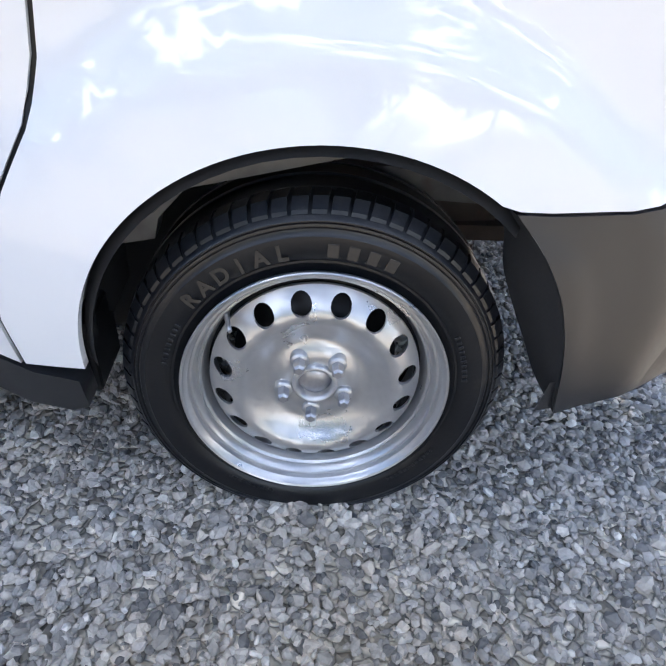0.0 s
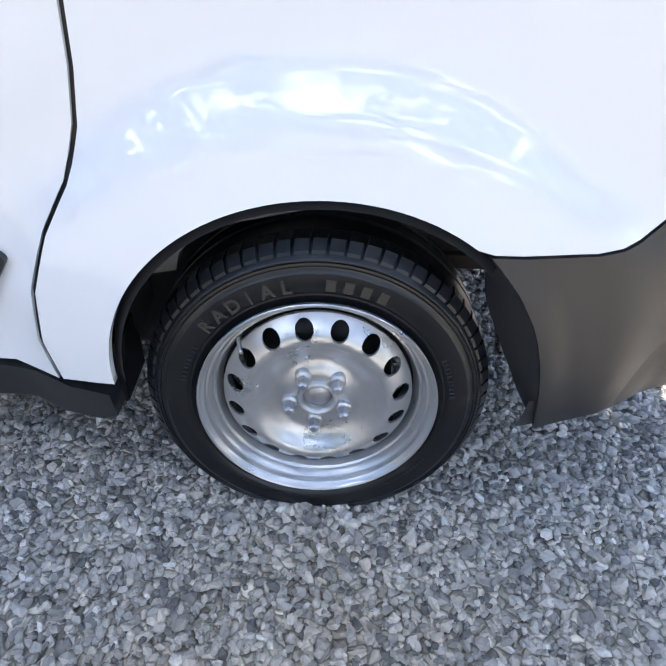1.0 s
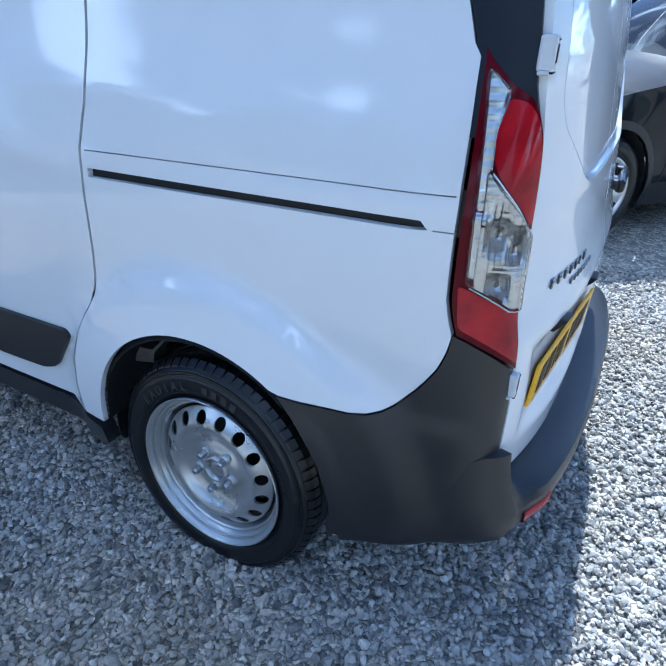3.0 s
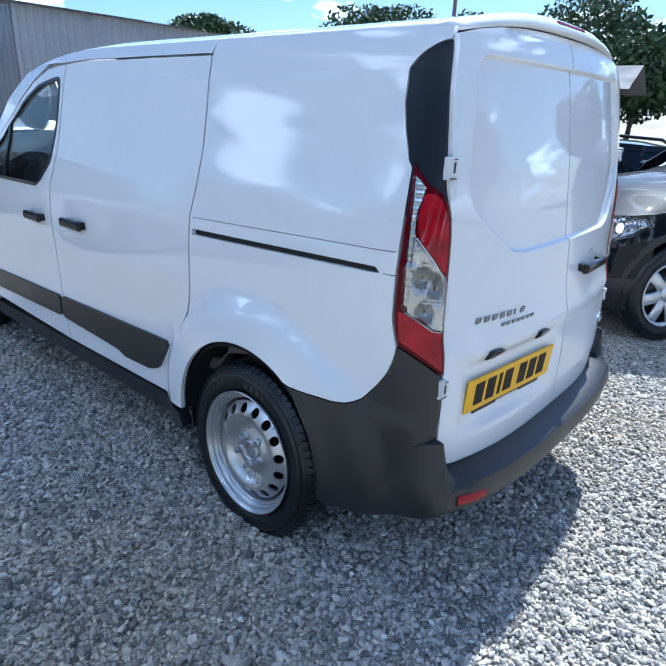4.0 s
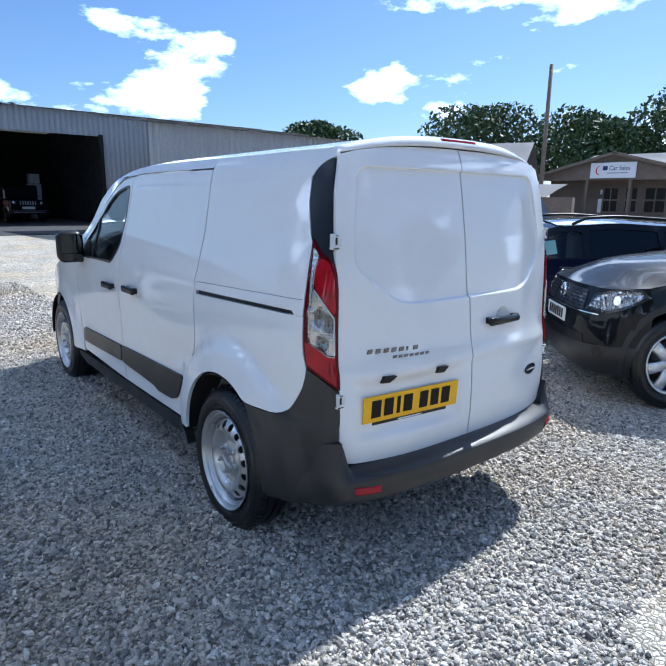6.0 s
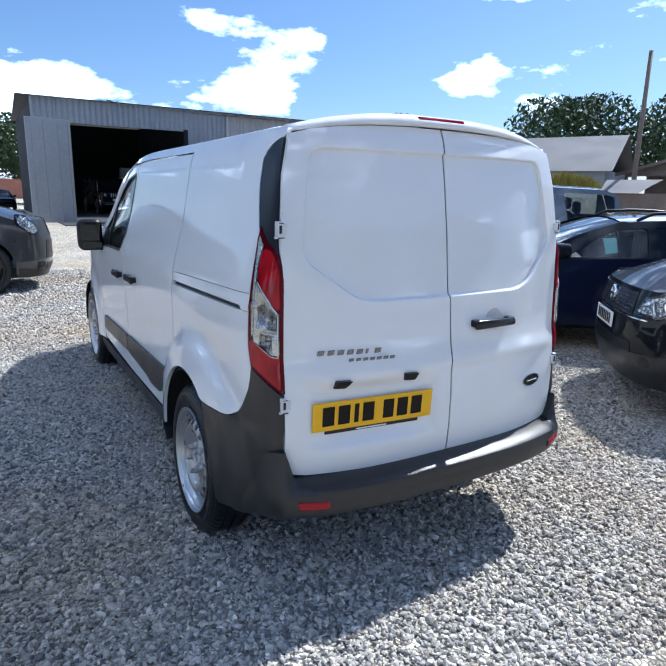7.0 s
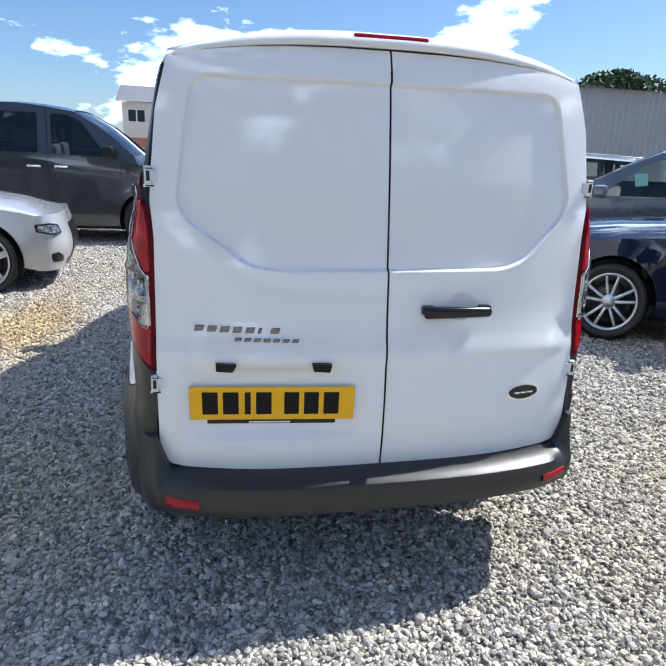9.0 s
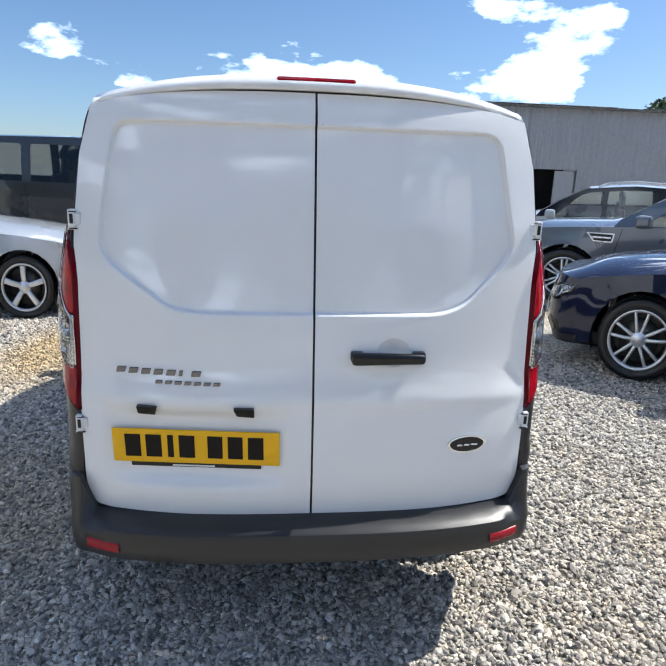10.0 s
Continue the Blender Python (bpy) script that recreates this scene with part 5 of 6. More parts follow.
def car(name, label, m, s):
    """A car, nose towards +x, its front axle at x = 0: s gives its lines and colours."""
    ob = thing(name, label, s.get("kind", "car"), m, "cars parked in the yard")
    W, wb, R = s["W"] / 2, s["wb"], s["R"]
    top = smooth_curve(sorted(s["top"]), 0.05)
    belt = smooth_curve(sorted(s["belt"]), 0.06)
    nose, tail_x = s["nose"], s["tail"]
    cowl, ws, rs = s["cowl"], s["ws"], s["rs"]
    wrap = s.get("wrap", 0.34)
    xs, xr = nose - wrap, tail_x + 0.34
    lean = s.get("lean", 0.36)
    sill_z = s.get("sill", 0.22)

    def hw(x, z):
        plan = 1 - 0.10 * step01(-0.35, nose, x) ** 1.5 - 0.10 * step01(-wb + 0.2, tail_x, x) ** 1.5
        w = W * plan * (1 - 0.06 * step01(0.42, 0.15, z) - 0.012 * step01(0.0, 1.0, abs(z - belt(x) + 0.18) / 0.25))
        for ax in (0, -wb):
            w += 0.022 * (1 - step01(R + 0.07, R + 0.20, math.hypot(x - ax, z - R)))
        return w - max(0, z - belt(x)) * lean

    def side(x, z, lift=0.0):
        return Vector((x, hw(x, z) + lift, z))

    def nose_at(u, z, lift=0.0, back=False):
        x0, sgn = (xr, -1) if back else (xs, 1)
        zt = s["bonnet"] if not back else belt(tail_x)
        d = (0.34 if back else wrap) - 0.10 * step01(zt - 0.30, zt + 0.08, z) - 0.10 * step01(0.42, 0.16, z) + lift
        t = abs(u) * math.pi / 2
        w = hw(x0, z) + lift
        return Vector((x0 + sgn * d * max(0.0, math.cos(t)) ** 0.75, math.copysign(w * math.sin(t) ** 0.75, u), z))

    def side_sheet(poly, lift=0.0, holes=(), step=0.09, back=0.02, right=False):
        bm = sheet(poly, lambda x, z: side(x, z, lift), (0, -back, 0), holes, step)
        return flipped(bm, 0) if right else bm

    def arch(ax):
        r = R + 0.055
        return [(ax + r * math.cos(radians(t)), R + r * math.sin(radians(t))) for t in range(-24, 205, 12)]

    for right in (False, True):
        low = [(xr, sill_z)] + [p for p in reversed(arch(-wb)) if p[1] > sill_z] + [p for p in reversed(arch(0)) if p[1] > sill_z] + [(xs, sill_z)]
        upper = [(x, belt(x)) for x in np.linspace(xs, xr, 26)]
        part("body_side", side_sheet(low + upper, right=right), s["paint"], ob)
        if s.get("clad"):
            strip = [(-wb + R + 0.10, sill_z + 0.0), (-R - 0.10, sill_z), (-R - 0.10, sill_z + 0.16), (-wb + R + 0.10, sill_z + 0.16)]
            part("sill_cladding", side_sheet(strip, 0.008, right=right), GREY, ob)
            for ax in (0, -wb):
                ring = [(ax + (R + 0.105) * math.cos(radians(t)), R + (R + 0.105) * math.sin(radians(t))) for t in range(-18, 199, 9)]
                part("arch_cladding", side_sheet(ring + [p for p in reversed(arch(ax)) if p[1] > sill_z - 0.02], 0.010, right=right), GREY, ob)
        # greenhouse
        roof_edge = [(x, top(x) - 0.05) for x in np.linspace(ws - 0.05, rs, 12)]
        gh = [(cowl, belt(cowl))] + [(x, top(x) - 0.035) for x in np.linspace(cowl - 0.06, ws, 6)] + roof_edge + [(s["rb"], belt(s["rb"]))]
        wins = []
        for a, b, c, d in s["wins"]:
            poly = [(a, belt(a) + 0.015)]
            poly += [(x, min(top(x) - 0.115, belt(x) + (top(ws) - belt(ws)) * 0.86)) for x in np.linspace(c, d, 7)]
            poly += [(b, belt(b) + 0.015)]
            wins.append(rounded(poly, 0.03))
        part("window_frame", side_sheet(gh, -0.004, wins, 0.09, right=right), s.get("pillar", BLACKPAINT), ob)
        for i, poly in enumerate(wins):
            g = part("window", side_sheet(inset(poly, -0.01), -0.018, back=0.004, right=right), s.get("front_glass", s.get("glass", TINT)) if i == 0 else s.get("glass", TINT), ob)
            g.visible_shadow = False
        for x0, x1, z in s.get("handles", ()):
            y = hw((x0 + x1) / 2, z)
            bm = a_box((x0, y - 0.004, z - 0.017), (x1, y + 0.032, z + 0.013), 0.010)
            part("door_handle", flipped(bm, 0) if right else bm, s.get("handle", s["paint"]), ob)
        for gap in s.get("gaps", ()):
            bm = sheet([(x - 0.004, z) for x, z in gap] + [(x + 0.004, z) for x, z in reversed(gap)], lambda x, z: side(x, z, 0.0025), (0, -0.004, 0), (), 0.08)
            part("door_gap", flipped(bm, 0) if right else bm, BLACK, ob)
        # mirror
        mx, mz = s["mirror"]
        y = hw(mx, min(mz, belt(mx)))
        bm = bmesh.new()
        box(bm, (mx - 0.09, y + 0.03, mz - 0.075), (mx + 0.09, y + 0.23, mz + 0.075), 0.045, seg=3)
        box(bm, (mx - 0.03, y - 0.06, mz - 0.07), (mx + 0.04, y + 0.08, mz - 0.03), 0.012)
        part("door_mirror", flipped(bm, 0) if right else bm, s.get("mirror_mt", s["paint"]), ob)
        # headlamp, fog lamp
        def nose_sheet(poly, lift, step=0.03, back=0.02):
            bm = sheet(poly, lambda u, z: nose_at(u, z, lift), (-back, 0, 0), (), step)
            return flipped(bm, 0) if right else bm
        hl = part("headlamp", nose_sheet(rounded(s["lamp"], 0.02), 0.006), BLACK, ob)
        part("reflector", nose_sheet(rounded(inset(s["lamp"], 0.016), 0.02), 0.009, back=0.006), FACET, hl)
        part("lens", nose_sheet(rounded(inset(s["lamp"], -0.004), 0.02), 0.016, back=0.008), CLEAR, hl)
        cx = sum(p[0] for p in s["lamp"]) / len(s["lamp"])
        cz = sum(p[1] for p in s["lamp"]) / len(s["lamp"])
        part("projector", nose_sheet([(cx + 0.05 * math.cos(t / 8 * math.pi) * 0.8, cz + 0.034 * math.sin(t / 8 * math.pi)) for t in range(16)], 0.012, 0.02, 0.008), CHROME, hl)
        fog = part("fog_recess", nose_sheet(rounded(s["fog"], 0.02), 0.004), BLACK, ob)
        fx = sum(p[0] for p in s["fog"]) / len(s["fog"])
        fz = sum(p[1] for p in s["fog"]) / len(s["fog"])
        part("fog_lamp", nose_sheet([(fx + 0.055 * math.cos(t / 8 * math.pi), fz + 0.038 * math.sin(t / 8 * math.pi)) for t in range(16)], 0.010, 0.02, 0.008), GLOSS, fog)
        if s.get("vent"):
            x, z = s["vent"]
            ring = [(x - 0.17, z + 0.055), (x + 0.15, z + 0.055), (x + 0.06, z - 0.055), (x - 0.15, z - 0.06)]
            vent = part("wing_vent", side_sheet(rounded(ring, 0.015), 0.010, [rounded(inset(ring, 0.016), 0.012)], 0.04, 0.012, right), ALLOY, ob, "silver wing vent")
            part("grille", side_sheet(inset(ring, 0.012), 0.003, back=0.006, step=0.04, right=right), BLACK, vent)
            part("slat", side_sheet([(x - 0.13, z - 0.012), (x + 0.09, z - 0.012), (x + 0.11, z + 0.010), (x - 0.13, z + 0.010)], 0.007, back=0.006, step=0.04, right=right), ALLOY, vent)
    # top of the body
    def loft(x0, x1, n, drop_in=0.0):
        rows = []
        for i in range(n + 1):
            x = x0 + (x1 - x0) * i / n
            ze = max(min(belt(x), top(x) - 0.02), top(x) - 0.055)
            if x > cowl:
                ze = min(belt(x), top(x) - 0.01)
            w = hw(x, ze)
            row = []
            for j in range(13):
                v = -1 + j / 6
                bow = 0.16 * v * v * (step01(cowl - 0.9, cowl, x) if x < cowl else 1) * (0.4 + 0.6 * step01(-0.6, nose, x))
                row.append((x - bow, v * (w - drop_in), ze + (top(x) - ze) * (1 - abs(v) ** 2.4) - drop_in))
            rows.append(row)
        return grid_mesh(rows)
    zt = s["bonnet"]
    front = [nose_at(v, zt + (belt(xs) - zt) * max(0.0, (abs(v) - 0.6) / 0.4)) for v in [-1 + j / 10 for j in range(21)]]
    rows = []
    for i in range(19):
        t = (i / 18) ** 1.4
        row = []
        for p, v in zip(front, [-1 + j / 10 for j in range(21)]):
            x = p.x + (cowl - 0.02 - 0.10 * v * v - p.x) * t
            full = belt(x) + (top(x) - belt(x)) * (1 - abs(v) ** 2.4)
            k = min(1.0, t / 0.30)
            row.append((x, p.y + (math.copysign(hw(x, belt(x)) * abs(v) ** 0.9, v) - p.y) * k, p.z + (full - p.z) * k ** 0.6))
        rows.append(row)
    part("bonnet", grid_mesh(rows), s["paint"], ob)
    g = part("windscreen", loft(cowl, ws, 8, 0.01), s.get("screen", TINT), ob)
    g.visible_shadow = False
    part("roof", loft(ws, rs, 10), s.get("roof", s["paint"]), ob)
    part("rear_screen", loft(rs, s["rb"], 6, 0.01), TINT, ob)
    if s["rb"] > tail_x + 0.1:
        part("boot_lid", loft(s["rb"], tail_x + 0.1, 5), s["paint"], ob)
    if s.get("rails"):
        for sy in (-1, 1):
            pts = [(x, sy * (hw(x, top(x) - 0.05) - 0.02), top(x) + (0.02 if 0 < i < 11 else -0.04)) for i, x in enumerate(np.linspace(ws - 0.15, rs + 0.1, 12))]
            part("roof_rail", tube(pts, 0.017), s["rails"], ob)
    # nose and tail
    zt = s["bonnet"]
    nose_poly = [(-1, sill_z), (1, sill_z), (1, belt(xs)), (0.6, zt), (-0.6, zt), (-1, belt(xs))]
    part("front_bumper", sheet(nose_poly, lambda u, z: nose_at(u, z), (-0.03, 0, 0), (), 0.08), s["paint"], ob)
    part("rear_panel", sheet([(-1, sill_z), (1, sill_z), (1, belt(xr)), (-1, belt(xr))], lambda u, z: nose_at(u, z, 0, True), (0.03, 0, 0), (), 0.1), s["paint"], ob)
    part("grille", sheet(rounded(s["grille"], 0.02), lambda u, z: nose_at(u, z, 0.006), (-0.02, 0, 0), (), 0.05), BLACK, ob)
    part("lower_grille", sheet(rounded(s["lower"], 0.02), lambda u, z: nose_at(u, z, 0.005), (-0.02, 0, 0), (), 0.05), BLACK, ob)
    if s.get("mesh"):
        g = s["grille"]
        for i in range(6):
            z = g[0][1] + 0.012 + (g[2][1] - g[0][1] - 0.024) * i / 5
            part("grille_bar", sheet([(-0.31, z - 0.003), (0.31, z - 0.003), (0.31, z + 0.003), (-0.31, z + 0.003)], lambda u, z: nose_at(u, z, 0.010), (-0.01, 0, 0), (), 0.04), GREYPAINT, ob)
        for i in range(17):
            u = -0.30 + 0.0375 * i
            part("grille_bar", sheet([(u - 0.003, g[0][1]), (u + 0.003, g[0][1]), (u + 0.003, g[2][1]), (u - 0.003, g[2][1])], lambda u, z: nose_at(u, z, 0.0095), (-0.01, 0, 0), (), 0.04), GREYPAINT, ob)
        part("grille_trim", sheet([(-0.40, g[0][1] - 0.016), (0.52, g[0][1] - 0.016), (0.52, g[0][1] - 0.008), (-0.40, g[0][1] - 0.008)], lambda u, z: nose_at(u, z, 0.008), (-0.01, 0, 0), (), 0.04), CHROME, ob)
    if s.get("skirt"):
        part("front_skirt", sheet([(-1, sill_z), (1, sill_z), (1, s["skirt"]), (0.3, s["skirt"] - 0.03), (-0.3, s["skirt"] - 0.03), (-1, s["skirt"])], lambda u, z: nose_at(u, z, 0.008), (-0.03, 0, 0), (), 0.06), s.get("skirt_mt", GREY), ob)
    if s.get("emblem"):
        ez, er = s["emblem"]
        x = nose_at(0, ez).x
        bm = lathe([(er, -0.012), (er, 0.0), (er - 0.012, 0.012), (er - 0.02, 0.004), (er - 0.02, -0.012)], 32)
        box(bm, (-er, -0.006, -0.012), (er, 0.010, 0.012), 0.003)
        bmesh.ops.transform(bm, matrix=pose(x + 0.014, 0, ez, 0, 0, -90), verts=bm.verts[:])
        part("emblem", bm, CHROME, ob)
    if s.get("plate"):
        pz = s["plate"]
        x = nose_at(0, pz).x
        pl = part("number_plate", a_box((x + 0.004, -0.26, pz - 0.055), (x + 0.016, 0.26, pz + 0.055), 0.003), WPLATE, ob, "white front number plate")
        for i in range(7):
            part("plate_mark", a_box((x + 0.0155, -0.21 + 0.062 * i, pz - 0.038), (x + 0.0175, -0.165 + 0.062 * i, pz + 0.038)), INK, pl)
    # underside, cabin
    part("floor_pan", a_box((tail_x + 0.25, -W * 0.80, 0.20), (nose - 0.35, W * 0.80, 0.34), 0.03), BLACK, ob)
    for sy in (-1, 1):
        for ax in (0, -wb):
            rows = [[(ax + (R + 0.06) * math.cos(radians(t)), sy * y, R + (R + 0.06) * math.sin(radians(t))) for y in (W * 0.55, W * 0.97)] for t in range(-20, 201, 11)]
            part("arch_liner", grid_mesh(rows), LINER, ob)
    part("dashboard", a_box((cowl - 0.55, -W * 0.8, 0.6), (cowl - 0.05, W * 0.8, belt(cowl) - 0.02), 0.05), CABIN, ob)
    for sx in s.get("seats", (cowl - 1.35, cowl - 2.2)):
        for sy in (-0.36, 0.36):
            bm = bmesh.new()
            box(bm, (sx - 0.08, sy - 0.22, 0.55), (sx + 0.42, sy + 0.22, 0.70), 0.05)
            box(bm, (sx - 0.14, sy - 0.22, 0.62), (sx + 0.0, sy + 0.22, belt(sx) + 0.12), 0.05)
            box(bm, (sx - 0.13, sy - 0.12, belt(sx) + 0.15), (sx - 0.04, sy + 0.12, belt(sx) + 0.33), 0.04)
            part("seat", bm, SEATCLOTH, ob)
    if s.get("sheet"):
        x, y, z = s["sheet"]
        part("price_sheet", side_sheet([(x - 0.07, z - 0.07), (x + 0.06, z - 0.09), (x + 0.09, z + 0.06), (x - 0.05, z + 0.07)], -0.012, back=0.003), PAPER, ob, "turquoise price sheet behind the glass")
    # wheels
    for ax in (0, -wb):
        for sy in (1, -1):
            mm = Matrix.Translation((ax, sy * (W - 0.115 + s.get("track", 0)), R)) @ pose(0, 0, 0, 0, 0, 180 if sy > 0 else 0)
            spoke_wheel(ob, mm, R, 0.215, s["rim"], s["spokes"], s.get("alloy", ALLOY))
    return ob


# black crossover
car("crossover_car", "black crossover car with grey lower cladding, parked nose out", placed(0.07, 4.05, -132, 0.89, 1.08), dict(
    W=1.78, wb=2.63, R=0.345, rim=0.225, spokes=(7, 0.0, 0.07, 0.085), nose=0.75, tail=-3.42, cowl=-0.62, ws=-1.45, rs=-3.0, rb=-3.30, bonnet=0.86,
    top=[(0.75, 0.80), (0.68, 0.88), (0.46, 0.97), (0.1, 1.04), (-0.45, 1.10), (-0.62, 1.12), (-1.0, 1.36), (-1.45, 1.56), (-2.2, 1.60), (-3.0, 1.55), (-3.3, 1.15), (-3.42, 1.10)],
    belt=[(0.75, 0.76), (0.42, 0.85), (0.0, 0.94), (-0.6, 1.02), (-2.0, 1.05), (-3.0, 1.12), (-3.42, 1.10)],
    wins=[(-0.95, -1.72, -1.30, -1.72), (-1.80, -2.65, -1.80, -2.60), (-2.72, -3.02, -2.70, -2.90)], paint=BLACKPAINT, clad=True, skirt=0.46, wrap=0.5,
    lamp=[(0.36, 0.700), (0.62, 0.690), (0.82, 0.740), (1.0, 0.815), (0.93, 0.872), (0.70, 0.870), (0.42, 0.812)], fog=[(0.44, 0.35), (0.70, 0.35), (0.68, 0.43), (0.46, 0.43)],
    grille=[(-0.33, 0.68), (0.33, 0.68), (0.31, 0.83), (-0.31, 0.83)], lower=[(-0.42, 0.27), (0.42, 0.27), (0.38, 0.50), (-0.38, 0.50)], emblem=(0.765, 0.065), plate=0.60, mesh=True,
    mirror=(-0.88, 1.06), handles=((-1.62, -1.42, 0.93), (-2.55, -2.35, 0.96)), gaps=([(-0.55, 0.30), (-0.60, 0.62), (-0.66, 1.0)], [(-1.76, 0.30), (-1.78, 0.7), (-1.76, 1.03)]), rails=BLACK))

# navy compact SUV
car("compact_suv", "dark navy compact SUV with silver twin-spoke alloy wheels", placed(-2.57, 4.16, -126, 0.92, 1.03), dict(
    W=1.80, wb=2.85, R=0.345, rim=0.245, spokes=(5, 0.040, 0.030, 0.026), nose=0.90, tail=-4.0, cowl=-0.62, ws=-1.50, rs=-3.55, rb=-3.85, bonnet=0.80,
    top=[(0.90, 0.72), (0.80, 0.82), (0.5, 0.92), (0.0, 0.99), (-0.62, 1.04), (-1.05, 1.22), (-1.5, 1.35), (-2.2, 1.39), (-3.55, 1.33), (-3.85, 1.08), (-4.0, 1.03)],
    belt=[(0.90, 0.68), (0.5, 0.80), (0.0, 0.88), (-0.6, 0.93), (-2.0, 0.96), (-3.0, 0.99), (-4.0, 1.0)],
    wins=[(-0.90, -1.78, -1.32, -1.76), (-1.86, -2.75, -1.84, -2.70), (-2.82, -3.60, -2.78, -3.45)], paint=NAVY, roof=NAVYROOF, glass=PRIVACY, front_glass=CLEARTINT, screen=CLEARTINT, skirt=0.30, skirt_mt=GREY,
    lamp=[(0.42, 0.60), (0.66, 0.58), (0.90, 0.66), (0.98, 0.725), (0.72, 0.73), (0.46, 0.69)], fog=[(0.48, 0.28), (0.78, 0.28), (0.76, 0.40), (0.52, 0.42)],
    grille=[(-0.40, 0.52), (0.40, 0.52), (0.34, 0.72), (-0.34, 0.72)], lower=[(-0.40, 0.25), (0.40, 0.25), (0.36, 0.38), (-0.36, 0.38)], emblem=(0.62, 0.09), plate=0.45,
    mirror=(-0.80, 1.02), mirror_mt=BLACKPAINT, handles=((-1.68, -1.46, 0.86), (-2.68, -2.46, 0.89)), gaps=([(-0.50, 0.28), (-0.54, 0.6), (-0.62, 0.93)], [(-1.80, 0.28), (-1.82, 0.6), (-1.80, 0.97)]), rails=BLACK, sheet=(-1.38, 0.66, 1.08)))

# blue-grey SUV behind it
car("large_suv", "blue-grey metallic SUV with vent on the wing and six-spoke wheels", placed(-5.90, 5.20, -127, 1.09, 1.05), dict(
    W=1.90, wb=2.66, R=0.365, rim=0.245, spokes=(6, 0.018, 0.026, 0.026), nose=0.90, tail=-3.50, cowl=-0.50, ws=-1.42, rs=-3.25, rb=-3.42, bonnet=0.96, kind="car",
    top=[(0.90, 0.88), (0.80, 0.98), (0.4, 1.06), (0.0, 1.09), (-0.50, 1.12), (-0.95, 1.40), (-1.42, 1.64), (-2.2, 1.71), (-3.25, 1.67), (-3.42, 1.15), (-3.5, 1.1)],
    belt=[(0.90, 0.86), (0.5, 0.95), (0.0, 1.0), (-0.6, 1.04), (-2.0, 1.08), (-3.5, 1.10)], lean=0.26,
    wins=[(-0.82, -1.62, -1.26, -1.60), (-1.72, -2.42, -1.72, -2.38), (-2.60, -3.24, -2.52, -3.22)], paint=BLUEGREY, pillar=BLUEGREY, glass=TINT, front_glass=CLEARTINT, screen=CLEARTINT, vent=(-0.36, 0.90), skirt=0.36,
    lamp=[(0.50, 0.70), (0.95, 0.74), (0.98, 0.90), (0.54, 0.90)], fog=[(0.52, 0.36), (0.74, 0.36), (0.72, 0.44), (0.54, 0.44)],
    grille=[(-0.42, 0.70), (0.42, 0.70), (0.42, 0.88), (-0.42, 0.88)], lower=[(-0.45, 0.28), (0.45, 0.28), (0.40, 0.42), (-0.40, 0.42)], plate=0.55,
    mirror=(-0.82, 1.12), mirror_mt=BLUEGREY, handles=((-1.55, -1.32, 0.96), (-2.36, -2.14, 0.98)), gaps=([(-0.46, 0.30), (-0.52, 0.6), (-0.60, 1.02)], [(-1.66, 0.30), (-1.68, 0.7), (-1.66, 1.06)], [(-2.46, 0.5), (-2.50, 0.8), (-2.46, 1.07)]), sheet=(-1.25, 0.70, 1.28)))

# silver estate furthest along the row
car("estate_car", "silver estate car with roof rails further along the row", placed(-9.15, 5.35, -118, 1.0, 1.03), dict(
    W=1.84, wb=2.75, R=0.34, rim=0.225, spokes=(5, 0.0, 0.06, 0.08), nose=0.90, tail=-3.75, cowl=-0.60, ws=-1.45, rs=-3.5, rb=-3.65, bonnet=0.88,
    top=[(0.90, 0.80), (0.80, 0.90), (0.3, 1.0), (-0.60, 1.08), (-1.05, 1.36), (-1.45, 1.56), (-2.2, 1.62), (-3.5, 1.55), (-3.65, 1.1), (-3.75, 1.05)],
    belt=[(0.90, 0.78), (0.5, 0.88), (-0.6, 1.0), (-2.0, 1.04), (-3.75, 1.06)], wins=[(-0.92, -1.70, -1.30, -1.70), (-1.78, -2.6, -1.78, -2.55), (-2.7, -3.4, -2.7, -3.3)], paint=SILVER, glass=TINT,
    lamp=[(0.50, 0.66), (0.95, 0.70), (0.98, 0.80), (0.54, 0.80)], fog=[(0.52, 0.32), (0.74, 0.32), (0.72, 0.40), (0.54, 0.40)], grille=[(-0.40, 0.62), (0.40, 0.62), (0.36, 0.78), (-0.36, 0.78)], lower=[(-0.45, 0.26), (0.45, 0.26), (0.40, 0.40), (-0.40, 0.40)],
    mirror=(-0.85, 1.06), rails=ALLOY))

